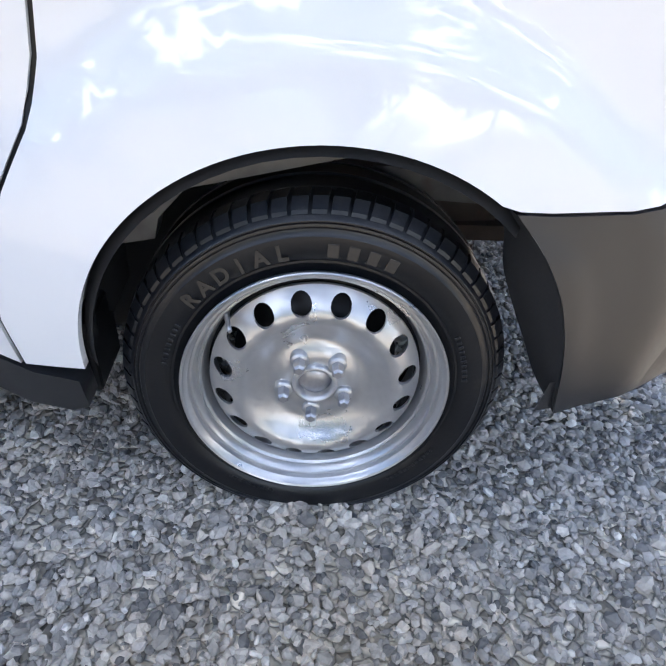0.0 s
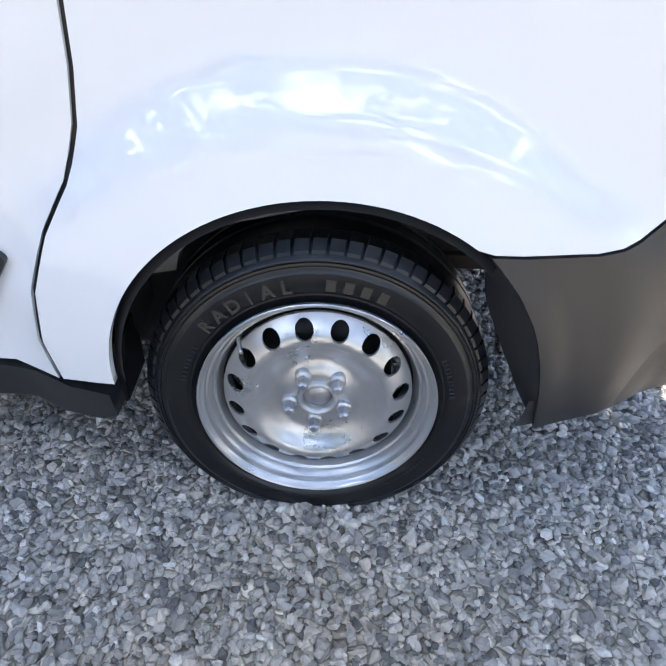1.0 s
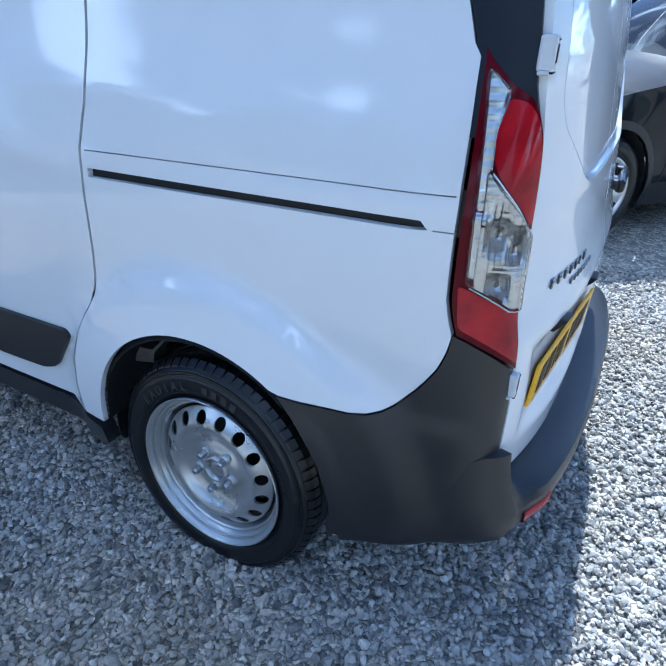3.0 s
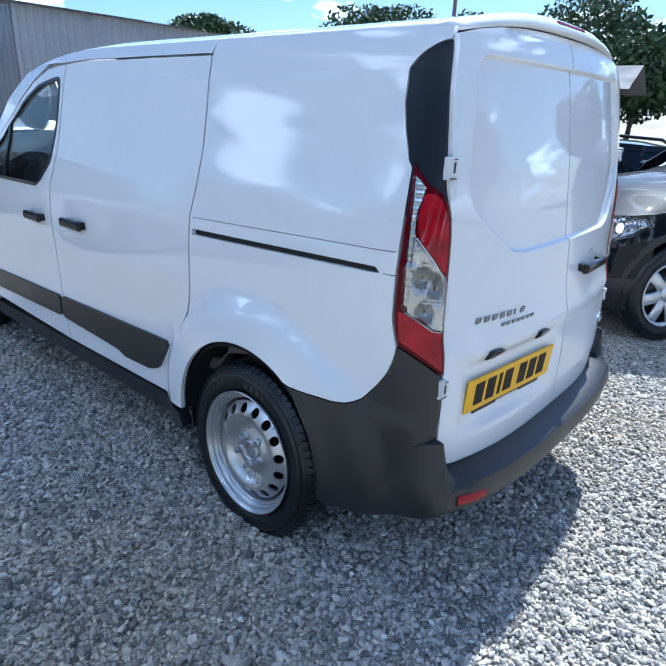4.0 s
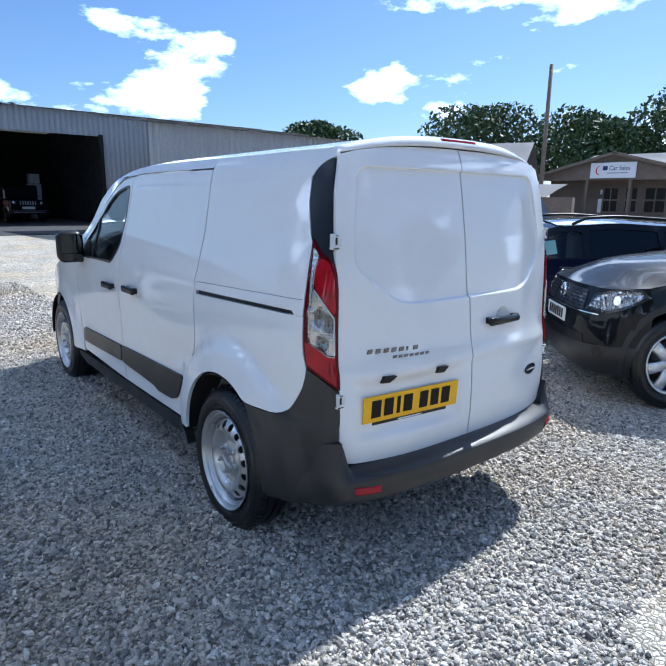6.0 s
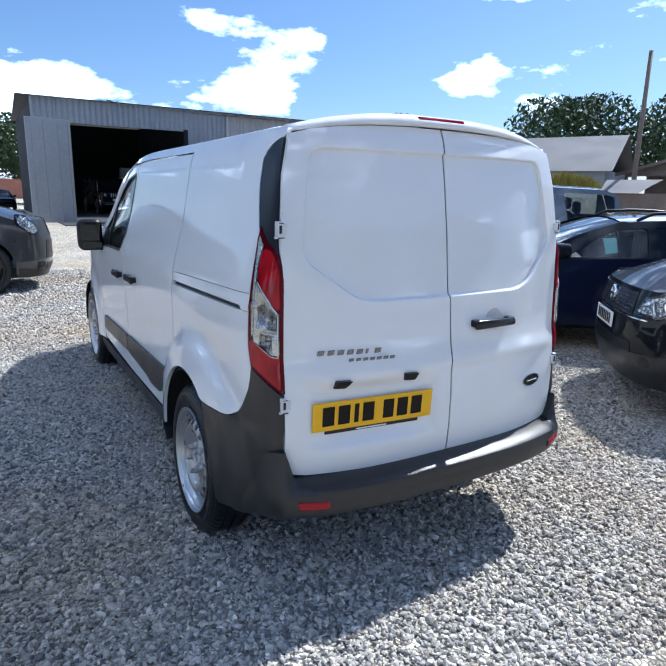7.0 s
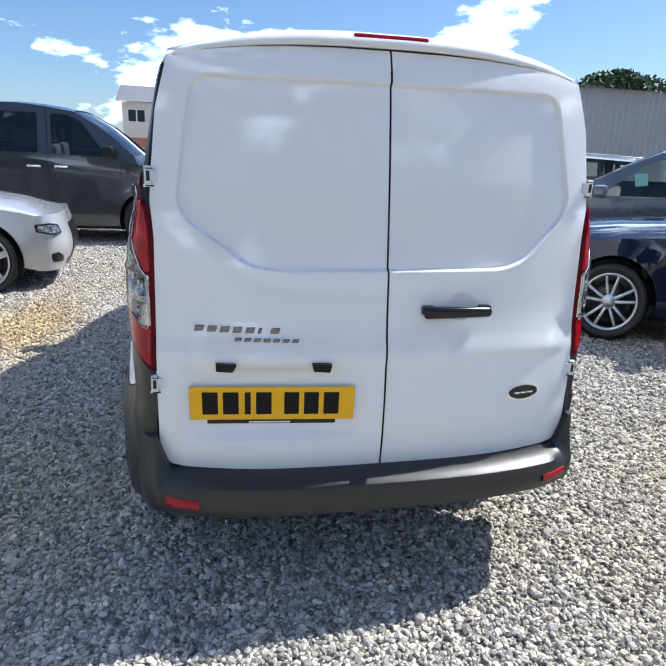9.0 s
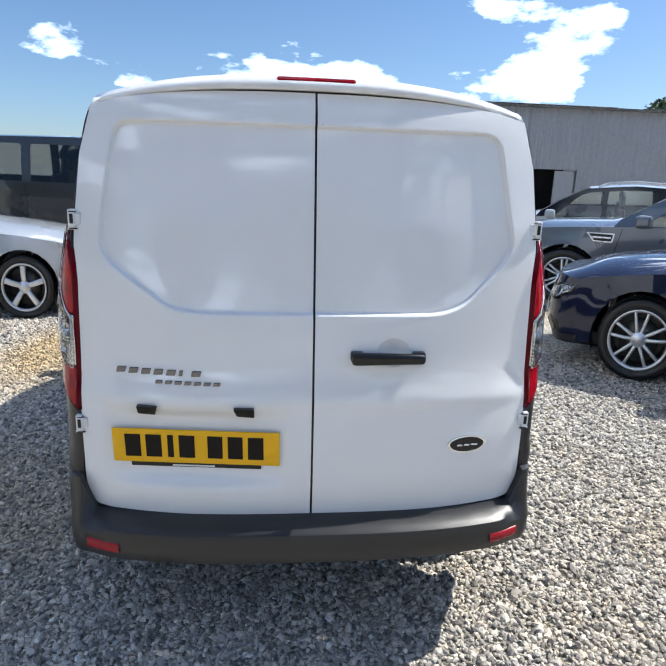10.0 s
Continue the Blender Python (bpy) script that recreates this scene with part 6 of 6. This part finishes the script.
# silver saloon on the other side
car("saloon_car", "silver saloon car with five-spoke alloy wheels", placed(-4.72, -2.06, 97, 0.90, 1.06), dict(
    W=1.82, wb=2.80, R=0.325, rim=0.240, spokes=(5, 0.0, 0.05, 0.062), nose=0.88, tail=-3.75, cowl=-0.70, ws=-1.55, rs=-2.7, rb=-3.2, bonnet=0.76,
    top=[(0.88, 0.66), (0.78, 0.75), (0.4, 0.86), (0.0, 0.92), (-0.70, 0.99), (-1.15, 1.24), (-1.55, 1.40), (-2.2, 1.43), (-2.7, 1.37), (-3.2, 1.06), (-3.75, 1.0)],
    belt=[(0.88, 0.64), (0.5, 0.76), (0.0, 0.84), (-0.7, 0.90), (-2.0, 0.93), (-3.75, 0.95)], wins=[(-1.0, -1.82, -1.40, -1.80), (-1.90, -2.75, -1.88, -2.55)], paint=SILVER, glass=TINT,
    lamp=[(0.52, 0.575), (0.70, 0.555), (0.99, 0.59), (1.0, 0.665), (0.75, 0.675), (0.56, 0.655)], fog=[(0.46, 0.27), (0.76, 0.29), (0.80, 0.37), (0.66, 0.385), (0.50, 0.33)],
    grille=[(-0.16, 0.30), (0.16, 0.30), (0.20, 0.64), (-0.20, 0.64)], lower=[(-0.30, 0.22), (0.30, 0.22), (0.28, 0.28), (-0.28, 0.28)], sill=0.20,
    mirror=(-0.95, 0.98), handles=((-1.75, -1.5, 0.80), (-2.7, -2.45, 0.82)), gaps=([(-0.60, 0.26), (-0.66, 0.6), (-0.74, 0.88)], [(-1.86, 0.26), (-1.88, 0.6), (-1.86, 0.92)])))

# dark grey van behind it
car("grey_van", "dark grey metallic van with black alloy wheels", placed(-8.23, -0.73, 87, 0.92, 1.09), dict(
    W=1.98, wb=3.0, R=0.345, rim=0.235, spokes=(5, 0.0, 0.075, 0.10), alloy=DARKALLOY, nose=0.98, tail=-4.0, cowl=-0.05, ws=-1.05, wrap=0.52, rs=-3.9, rb=-3.98, bonnet=1.00, kind="van", lean=0.16,
    top=[(0.98, 0.88), (0.86, 0.98), (0.45, 1.11), (0.05, 1.22), (-0.05, 1.26), (-0.6, 1.65), (-1.10, 1.88), (-1.8, 1.95), (-3.9, 1.93), (-3.98, 1.3), (-4.0, 1.2)],
    belt=[(0.98, 0.84), (0.5, 0.98), (0.1, 1.10), (-0.3, 1.20), (-1.5, 1.24), (-4.0, 1.26)],
    wins=[(-0.52, -1.40, -0.92, -1.40), (-1.62, -2.62, -1.60, -2.60), (-2.76, -3.75, -2.76, -3.70)], paint=GREYPAINT, pillar=GREYPAINT, glass=TINT, skirt=0.34,
    lamp=[(0.62, 0.84), (0.80, 0.80), (1.0, 0.93), (1.0, 1.08), (0.86, 1.06), (0.66, 0.92)], fog=[(0.52, 0.34), (0.74, 0.34), (0.72, 0.43), (0.54, 0.43)],
    grille=[(-0.50, 0.46), (0.50, 0.46), (0.46, 0.72), (-0.46, 0.72)], lower=[(-0.50, 0.26), (0.50, 0.26), (0.46, 0.40), (-0.46, 0.40)],
    mirror=(-0.48, 1.30), mirror_mt=BLACK, handles=((-1.38, -1.16, 1.08), (-1.80, -1.58, 1.08)), handle=CHROME, gaps=([(-0.30, 0.34), (-0.34, 0.7), (-0.32, 1.20)], [(-1.46, 0.30), (-1.48, 0.7), (-1.46, 1.9)], [(-2.70, 0.34), (-2.70, 1.23)])))

# dark SUV behind the grey van
car("dark_suv", "black SUV with chrome window trim parked behind the grey van", placed(-13.3, -0.95, 78, 1.0, 1.10), dict(
    W=1.86, wb=2.70, R=0.36, rim=0.235, spokes=(5, 0.0, 0.06, 0.08), nose=0.88, tail=-3.60, cowl=-0.60, ws=-1.40, rs=-3.30, rb=-3.50, bonnet=0.92,
    top=[(0.88, 0.86), (0.78, 0.96), (0.3, 1.06), (-0.60, 1.14), (-1.0, 1.40), (-1.40, 1.63), (-2.2, 1.70), (-3.30, 1.63), (-3.50, 1.15), (-3.60, 1.1)],
    belt=[(0.88, 0.84), (0.5, 0.94), (-0.6, 1.04), (-2.0, 1.08), (-3.60, 1.10)], wins=[(-0.90, -1.66, -1.26, -1.66), (-1.74, -2.50, -1.74, -2.46), (-2.60, -3.25, -2.60, -3.15)], paint=BLACKPAINT, glass=TINT,
    lamp=[(0.50, 0.70), (0.95, 0.74), (0.98, 0.86), (0.54, 0.86)], fog=[(0.52, 0.34), (0.74, 0.34), (0.72, 0.42), (0.54, 0.42)], grille=[(-0.40, 0.66), (0.40, 0.66), (0.36, 0.84), (-0.36, 0.84)], lower=[(-0.45, 0.28), (0.45, 0.28), (0.40, 0.42), (-0.40, 0.42)],
    mirror=(-0.85, 1.12), rails=CHROME))

# small black hatchback far down the drive
car("hatchback_car", "small black hatchback standing far down the drive", placed(-47, 0.55, 8, 1.0, 1.0), dict(
    W=1.72, wb=2.50, R=0.31, rim=0.205, spokes=(5, 0.0, 0.05, 0.07), nose=0.80, tail=-3.20, cowl=-0.55, ws=-1.30, rs=-2.80, rb=-3.10, bonnet=0.80,
    top=[(0.80, 0.72), (0.70, 0.84), (0.2, 0.94), (-0.55, 1.02), (-0.95, 1.25), (-1.30, 1.42), (-2.0, 1.47), (-2.80, 1.40), (-3.10, 1.0), (-3.20, 0.95)],
    belt=[(0.80, 0.70), (0.4, 0.82), (-0.55, 0.92), (-2.0, 0.96), (-3.20, 0.95)], wins=[(-0.85, -1.60, -1.20, -1.58), (-1.68, -2.60, -1.68, -2.45)], paint=BLACKPAINT, glass=TINT,
    lamp=[(0.48, 0.60), (0.92, 0.63), (0.97, 0.74), (0.52, 0.74)], fog=[(0.52, 0.30), (0.74, 0.30), (0.72, 0.38), (0.54, 0.38)], grille=[(-0.36, 0.58), (0.36, 0.58), (0.34, 0.70), (-0.34, 0.70)], lower=[(-0.40, 0.25), (0.40, 0.25), (0.36, 0.38), (-0.36, 0.38)],
    mirror=(-0.80, 1.0)))


# ---- buildings and trees round the yard ----
# big shed with a dark open bay
shed = thing("shed", "large grey metal-clad shed with a dark open bay", "building")
SX = -35.0


def cladding(y0, y1, z0, z1, x, pitch=0.30, depth=0.05):
    """Corrugated sheets facing +x."""
    n = int((y1 - y0) / pitch * 4)
    cols = []
    for i in range(n + 1):
        k = i % 4
        cols.append((y0 + (y1 - y0) * i / n, depth if k in (1, 2) else 0.0))
    bm = grid_mesh([[(x + d, y, z) for y, d in cols] for z in (z0, z1)], smooth=False)
    back = grid_mesh([[(x - 0.15, y, z) for y in (y0, y1)] for z in (z0, z1)], smooth=False)
    me = bpy.data.meshes.new("back")
    back.to_mesh(me)
    back.free()
    bm.from_mesh(me)
    bpy.data.meshes.remove(me)
    return bm


part("wall", cladding(10.6, 26, 0, 6.5, SX), CLAD, shed, "corrugated grey cladding")
part("wall", cladding(2.0, 3.1, 0, 6.5, SX), CLAD, shed, "corrugated grey cladding")
part("wall", cladding(3.1, 10.6, 5.2, 6.5, SX), CLAD, shed, "corrugated grey cladding")
# the bay's inner walls, with the indoor shade put into their colour
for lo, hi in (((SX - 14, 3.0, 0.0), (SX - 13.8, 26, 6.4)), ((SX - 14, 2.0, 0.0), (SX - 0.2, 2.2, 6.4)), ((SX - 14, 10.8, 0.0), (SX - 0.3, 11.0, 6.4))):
    part("shaded_wall", a_box(lo, hi), DARK, shed)
rows = [[(x, y, 6.5 + 0.14 * (SX + 0.3 - x if x > SX - 7 else x - SX + 14)) for y in (1.7, 26.3)] for x in (SX + 0.3, SX - 7, SX - 14.3)]
part("roof", grid_mesh(rows, smooth=False), SLATE, shed)
part("bay_frame", a_box((SX - 0.1, 2.95, 0), (SX + 0.12, 3.2, 5.3), 0.01), CLAD, shed)
part("bay_frame", a_box((SX - 0.1, 10.45, 0), (SX + 0.12, 10.7, 5.3), 0.01), BLACK, shed)
# dark slab that stands for the strip of shade before the bay
solid("apron", a_box((SX - 13.5, 2.3, -0.05), (SX + 9.5, 10.7, 0.02)), APRONSHADE, "apron of the shed, darkened for the shadow strip before it", "tarmac", kind="structure")

# off-road car inside the bay
offroad = thing("off_road_car", "black off-road car parked inside the dark shed", "car", pose(-39.4, 7.0, 0, 0, 0, 4) @ Matrix.Diagonal((1.3, 1.3, 1.3, 1)))
bm = bmesh.new()
box(bm, (-3.6, -0.85, 0.45), (0.5, 0.85, 1.10), 0.08)
box(bm, (-3.4, -0.80, 1.05), (-0.6, 0.80, 1.80), 0.10)
part("body", bm, BLACKPAINT, offroad)
for i in range(7):
    part("grille_slot", a_box((0.49, -0.36 + 0.11 * i, 0.86), (0.52, -0.31 + 0.11 * i, 1.04), 0.01), SILVER, offroad)
part("number_plate", a_box((0.53, -0.28, 0.66), (0.55, 0.28, 0.78), 0.003), WPLATE, offroad)
part("front_bumper", a_box((0.46, -0.9, 0.42), (0.66, 0.9, 0.62), 0.05), BLACK, offroad)
part("skid_bar", a_box((0.60, -0.7, 0.50), (0.68, 0.7, 0.53), 0.01), BOLT, offroad)
for s in (-0.62, 0.62):
    bm = lathe([(0, -0.02), (0.09, -0.015), (0.10, 0.03)], 24)
    bmesh.ops.transform(bm, matrix=pose(0.50, s, 0.95, 0, 0, 90), verts=bm.verts[:])
    part("headlamp", bm, BOWL, offroad)
for x in (0, -2.6):
    for s in (1, -1):
        spoke_wheel(offroad, Matrix.Translation((x - 0.2, s * 0.78, 0.38)) @ pose(0, 0, 0, 0, 0, 180 if s > 0 else 0), 0.38, 0.22, 0.22, (5, 0.0, 0.06, 0.08), DARKALLOY)
bundle = thing("stacked_boxes", "pale stacked boxes inside the shed", "boxes", pose(-46.2, 9.05, 0))
for i, (w, h) in enumerate(((0.9, 0.9), (0.8, 0.8), (0.85, 0.9), (0.7, 0.7))):
    part("box", a_box((-0.4, -w / 2, sum((0.9, 0.8, 0.9)[:i])), (0.4, w / 2, sum((0.9, 0.8, 0.9)[:i]) + h - 0.03), 0.02), SIGNWHITE, bundle)

# steel door leaf at the bay's corner
leaf = thing("shed_door", "grey steel sliding door leaf standing open", "door", pose(-27.5, 2.15, 0, 0, 0, 12))
part("leaf", a_box((-0.05, -1.0, 0.05), (0.05, 0.9, 4.6), 0.01), CLAD, leaf)
for y in (-0.75, -0.25, 0.35, 0.8):
    part("rib", a_box((0.05, y - 0.03, 0.1), (0.09, y + 0.03, 4.5), 0.005), CLAD, leaf)

# house past the shed
house = thing("house", "cream stucco house with brick base beyond the yard", "house", pose(-118, -4.4, 0) @ Matrix.Diagonal((1.85, 1.85, 1.28, 1)))
part("wall", a_box((-4, -5.5, 0), (4, 3.4, 7.0)), STUCCO, house)
part("roof", grid_mesh([[(-4.6, y, 7.0) for y in (-6, 3.9)], [(0, y, 9.6) for y in (-6, 3.9)], [(4.6, y, 7.0) for y in (-6, 3.9)]], smooth=False), SLATE, house)
part("brick_wall", a_box((4.0, -5.5, 0), (4.15, 3.4, 2.2)), BRICK, house)
for y in (-4.2, -1.6, 1.2):
    w = part("window", a_box((4.0, y - 0.8, 4.4), (4.10, y + 0.8, 6.1), 0.02), SIGNWHITE, house)
    for k in (-0.4, 0.4):
        part("pane", a_box((4.09, y + k - 0.34, 4.5), (4.13, y + k + 0.34, 6.0)), GLOSS, w)
fence = thing("brick_wall", "low red brick wall at the yard's edge", "wall", pose(-104, -3.0, 0) @ Matrix.Diagonal((2.0, 2.0, 1.5, 1)))
part("wall", a_box((0, -9, 0), (0.3, 5, 2.0)), BRICK, fence)

# timber sales cabin
cabin = thing("sales_cabin", "weathered timber sales cabin with a porch and sign", "building", pose(-16.9, 35.6, 0, 0, 0, 8) @ Matrix.Diagonal((0.93, 1, 1.13, 1)))
part("wall", a_box((-3.4, 0.06, 0), (6.5, 0.2, 2.9)), TIMBER, cabin)
for i in range(16):
    z = 0.25 + i * 0.165
    part("board", a_box((-3.4, 0.0, z), (6.5, 0.058, z + 0.155), 0.008, seg=1), TIMBER, cabin)
part("gable", sheet([(-4.1, 2.72), (6.9, 2.72), (6.9, 2.9), (1.4, 4.05), (-4.1, 2.9)], lambda x, z: Vector((x, -1.45, z)), (0, 0.06, 0), (), 0.8), TIMBER, cabin)
for s in (-1, 1):
    x1 = 1.4 + s * 5.9
    part("roof", grid_mesh([[(1.4, y, 4.12) for y in (-1.8, 6)], [(x1, y, 2.86) for y in (-1.8, 6)]], smooth=False), FELT, cabin)
    part("barge_board", a_box((-0.1, -1.86, -0.10), (6.1, -1.80, 0.06), 0.005, Matrix.Translation((1.4, 0, 4.10)) @ (pose(0, 0, 0, 0, 12.2, 0) if s > 0 else pose(0, 0, 0, 0, 0, 180) @ Matrix.Translation((0, 3.66, 0)) @ pose(0, 0, 0, 0, 12.2, 0))), TIMBER, cabin)
for x in (-4.0, -0.25, 2.45, 6.6):
    part("post", a_box((x - 0.08, -1.50, 0), (x + 0.08, -1.34, 2.75), 0.01), TIMBER, cabin)
for x, w in ((0.85, 0.95), (2.15, 0.75), (3.6, 1.25)):
    win = part("window", a_box((x - w / 2 - 0.08, -0.06, 1.0), (x + w / 2 + 0.08, 0.05, 2.45), 0.01), TIMBER, cabin)
    for k in (-1, 1):
        for r in (0, 1):
            part("pane", a_box((x + k * w / 4 - w / 4 + 0.04, -0.075, 1.08 + r * 0.66), (x + k * w / 4 + w / 4 - 0.04, -0.05, 1.66 + r * 0.66)), GLOSS, win)
part("main_roof", grid_mesh([[(-3.0, -0.4, 3.02), (8.0, -0.4, 3.02)], [(-1.9, 3.6, 4.36), (8.0, 3.6, 4.36)], [(-3.0, 7.6, 3.0), (8.0, 7.6, 3.0)]], smooth=False), FELT, cabin)
sign = part("sign_board", a_box((-0.05, -1.58, 2.82), (2.75, -1.50, 3.62), 0.01), SIGNWHITE, cabin, "white sign board with dark blue lettering")
part("sign_curve", grid_mesh([[(0.62 + r * math.cos(a), -1.585, 3.22 + r * 0.9 * math.sin(a)) for r in (0.26, 0.26 + 0.08 * math.sin((a - 1.6) / 3.1 * math.pi))] for a in [1.6 + 3.1 * i / 16 for i in range(17)]], smooth=False), SIGNRED, sign)
part("sign_mark", a_box((0.72, -1.59, 3.22), (1.02, -1.58, 3.44)), SIGNBLUE, sign)
font = bpy.data.curves.new("lettering", "FONT")
font.body, font.size, font.extrude, font.align_x = "Car Sales", 0.34, 0.004, "LEFT"
lettering = new("lettering", font)
lettering.parent = sign
lettering.matrix_basis = pose(1.12, -1.588, 3.21, 90, 0, 0)
font.materials.append(SIGNBLUE)
part("sign_mark", a_box((1.0, -1.59, 3.06), (2.3, -1.58, 3.09)), SIGNBLUE, sign)
for z0, z1, x in ((2.0, 2.25, 0.15), (1.0, 1.75, 0.05)):
    part("notice", a_box((x, -0.04, z0), (x + 0.34, -0.02, z1)), SIGNWHITE, cabin)

# low outbuilding with a pale roof beside the cabin
out = thing("outbuilding", "low timber outbuilding with a pale felt roof", "building", pose(-15.1, 26.8, 0, 0, 0, 26))
part("wall", a_box((-1.5, -0.6, 0), (1.35, 1.4, 1.95)), TIMBER, out)
part("roof", grid_mesh([[(-1.6, -0.8, 1.95), (0.1, -0.8, 1.95)], [(-1.6, 0.0, 2.3), (0.5, 0.0, 2.3)], [(-1.6, 0.8, 2.62), (0.95, 0.8, 2.64)]], smooth=False), FELT, out)
tall = thing("gable_house", "grey gabled building beyond the cabin", "building", pose(-26.3, 33.6, 0, 0, 0, 116) @ Matrix.Diagonal((1, 1.5, 0.84, 1)))
part("wall", a_box((-5, -3, 0), (4, 4, 4.0)), CLAD, tall)
part("roof", grid_mesh([[(x, y, z) for y in (-3.3, 4.3)] for x, z in ((-5.4, 3.9), (-0.5, 6.8), (4.4, 3.9))], smooth=False), FELT, tall)
pole = thing("utility_pole", "grey wooden utility pole", "pole", pose(-16.9, 29.1, 0))
part("shaft", tube([(0, 0, 0), (0, 0, 4), (0, 0, 9)], [0.13, 0.12, 0.10], 12), TIMBER, pole)

# corrugated workshop behind the row
work = thing("workshop", "grey corrugated workshop with a dark doorway", "building", pose(-21.5, 9.0, 0))
part("wall", cladding(-0.8, 1.8, 0, 4.6, 0.0, 0.28), CLAD, work)
part("wall", cladding(1.8, 4.05, 2.25, 4.6, 0.0, 0.28), CLAD, work)
part("wall", cladding(4.05, 14.0, 0, 4.6, 0.0, 0.28), CLAD, work)
# a near-black sheet set back for the shade within the doorway
part("doorway", a_box((-2.5, 1.2, 0), (-2.3, 4.6, 2.4)), DARK, work)
part("door_leaf", a_box((-0.12, 3.15, 0.1), (-0.05, 4.0, 2.2), 0.01), CLAD, work)
part("roof", grid_mesh([[(0.3, y, 4.6) for y in (-1, 14.2)], [(-8, y, 5.6) for y in (-1, 14.2)]], smooth=False), SLATE, work)


# trees and scrub
def crown_mesh(n, centre, spread, leaf, seed):
    """Many small leaf clumps, thick in the middle and ragged at the edge."""
    rng = np.random.default_rng(seed)
    d = rng.normal(0, 1, (n, 3))
    d /= np.linalg.norm(d, axis=1)[:, None]
    r = rng.uniform(0.35, 1.0, n) ** 0.6
    lumps = rng.normal(0, 1, (9, 3))
    lumps /= np.linalg.norm(lumps, axis=1)[:, None]
    r *= 0.72 + 0.38 * np.max(np.clip(d @ lumps.T, 0, 1) ** 4, 1)
    p = np.array(centre) + d * r[:, None] * np.array(spread)
    a, b = rng.normal(0, 1, (n, 3)), rng.normal(0, 1, (n, 3))
    a /= np.linalg.norm(a, axis=1)[:, None]
    b /= np.linalg.norm(b, axis=1)[:, None]
    s = leaf * rng.uniform(0.6, 1.4, (n, 1))
    v = np.stack([p - a * s, p + b * s * 0.6, p + a * s, p - b * s * 0.6], 1).reshape(-1, 3)
    me = bpy.data.meshes.new("crown")
    me.from_pydata(v.tolist(), [], [(4 * i, 4 * i + 1, 4 * i + 2, 4 * i + 3) for i in range(n)])
    return me


def blades_mesh(n, centre, spread, tall, seed):
    """Dry upright blades leaning every way out of a clump."""
    rng = np.random.default_rng(seed)
    r, t = np.sqrt(rng.uniform(0, 1, n)), rng.uniform(0, 2 * np.pi, n)
    foot = np.array(centre) + np.stack([r * np.cos(t) * spread[0], r * np.sin(t) * spread[1], -0.25 * r * r * tall], 1)
    up = np.stack([rng.normal(0, 0.38, n), rng.normal(0, 0.38, n), rng.uniform(0.5, 1.0, n)], 1) * tall * (1.15 - 0.6 * r[:, None])
    wide = np.stack([np.cos(t * 7), np.sin(t * 7), 0 * t], 1) * rng.uniform(0.012, 0.035, (n, 1))
    v = np.stack([foot - wide, foot + wide, foot + 0.6 * up + wide * 0.8, foot + up, foot + 0.6 * up - wide * 0.8], 1).reshape(-1, 3)
    me = bpy.data.meshes.new("foliage")
    me.from_pydata(v.tolist(), [], [tuple(5 * i + k for k in range(5)) for i in range(n)])
    return me


def tree(x, y, h, spread, seed, mt=LEAF):
    rng = random.Random(seed)
    ob = thing("tree", "broad leafy green tree round the yard", "tree", pose(x, y, 0), "trees behind the yard")
    part("trunk", tube([(0, 0, 0), (0.1, 0.05, h * 0.25), (0.05, -0.1, h * 0.5), (0.2, 0, h * 0.75)], [h * 0.035, h * 0.028, h * 0.02, h * 0.008], 10), BARK, ob)
    for i in range(5):
        a = i * 1.26 + rng.random()
        k = h * rng.uniform(0.3, 0.55)
        part("limb", tube([(0, 0, k), (math.cos(a) * spread * 0.35, math.sin(a) * spread * 0.35, k + h * 0.14), (math.cos(a) * spread * 0.7, math.sin(a) * spread * 0.7, k + h * 0.22)], [h * 0.014, h * 0.009, h * 0.003], 6), BARK, ob)
    me = crown_mesh(8500, (0, 0, h * 0.60), (spread, spread, h * 0.44), 0.24, seed)
    me.materials.append(mt)
    crown = new("crown", me)
    crown.parent = ob
    return ob


# the last ten are unseen additions that only shape reflections and skylight
for i, (x, y, h, sp) in enumerate(((-27, 52, 10.5, 5.5), (-18, 54, 11.5, 6), (-8, 53, 10.5, 5.5), (3, 52, 11, 5.5), (-36, 48, 12, 6), (-23, 49, 8, 4), (-13, 50, 8.5, 4.5), (12, 42, 9, 5), (-40, 30, 9, 5), (-70, 4, 9, 5), (-66, 12, 10, 5.5), (24, 22, 9, 5), (27, 12, 8, 5), (25, 2, 9, 5.5), (27, -8, 8.5, 5), (22, -18, 9, 5.5), (12, -24, 8.5, 5), (2, -26, 9, 5.5), (-8, -25, 8, 5), (-18, -27, 9, 5.5), (-29, -26, 9, 5.5))):
    tree(x, y, h, sp, 20 + i)
bank = thing("scrub", "yellow-green scrub growing over a bank", "bush", pose(-20.3, 27.6, 0, 0, 0, 39), kind="")
part("bank", grid_mesh([[(x, y, z + 0.3 * noise.noise((x, y, 0))) for x in np.linspace(-6, 2.0, 10)] for y, z in ((-2.5, -0.1), (-1, 1.7), (1, 2.3), (4, 2.4))]), CONCRETE, bank)
for k, (cx, cy, cz) in enumerate(((-1.2, 0, 2.55), (0.0, 0.2, 2.75), (1.0, 0.3, 2.6))):
    me = blades_mesh(2600, (cx, cy, cz - 0.35), (1.0, 0.8), 0.85, 70 + k)
    me.materials.append(SCRUB)
    ob = new("foliage", me)
    ob.parent = bank
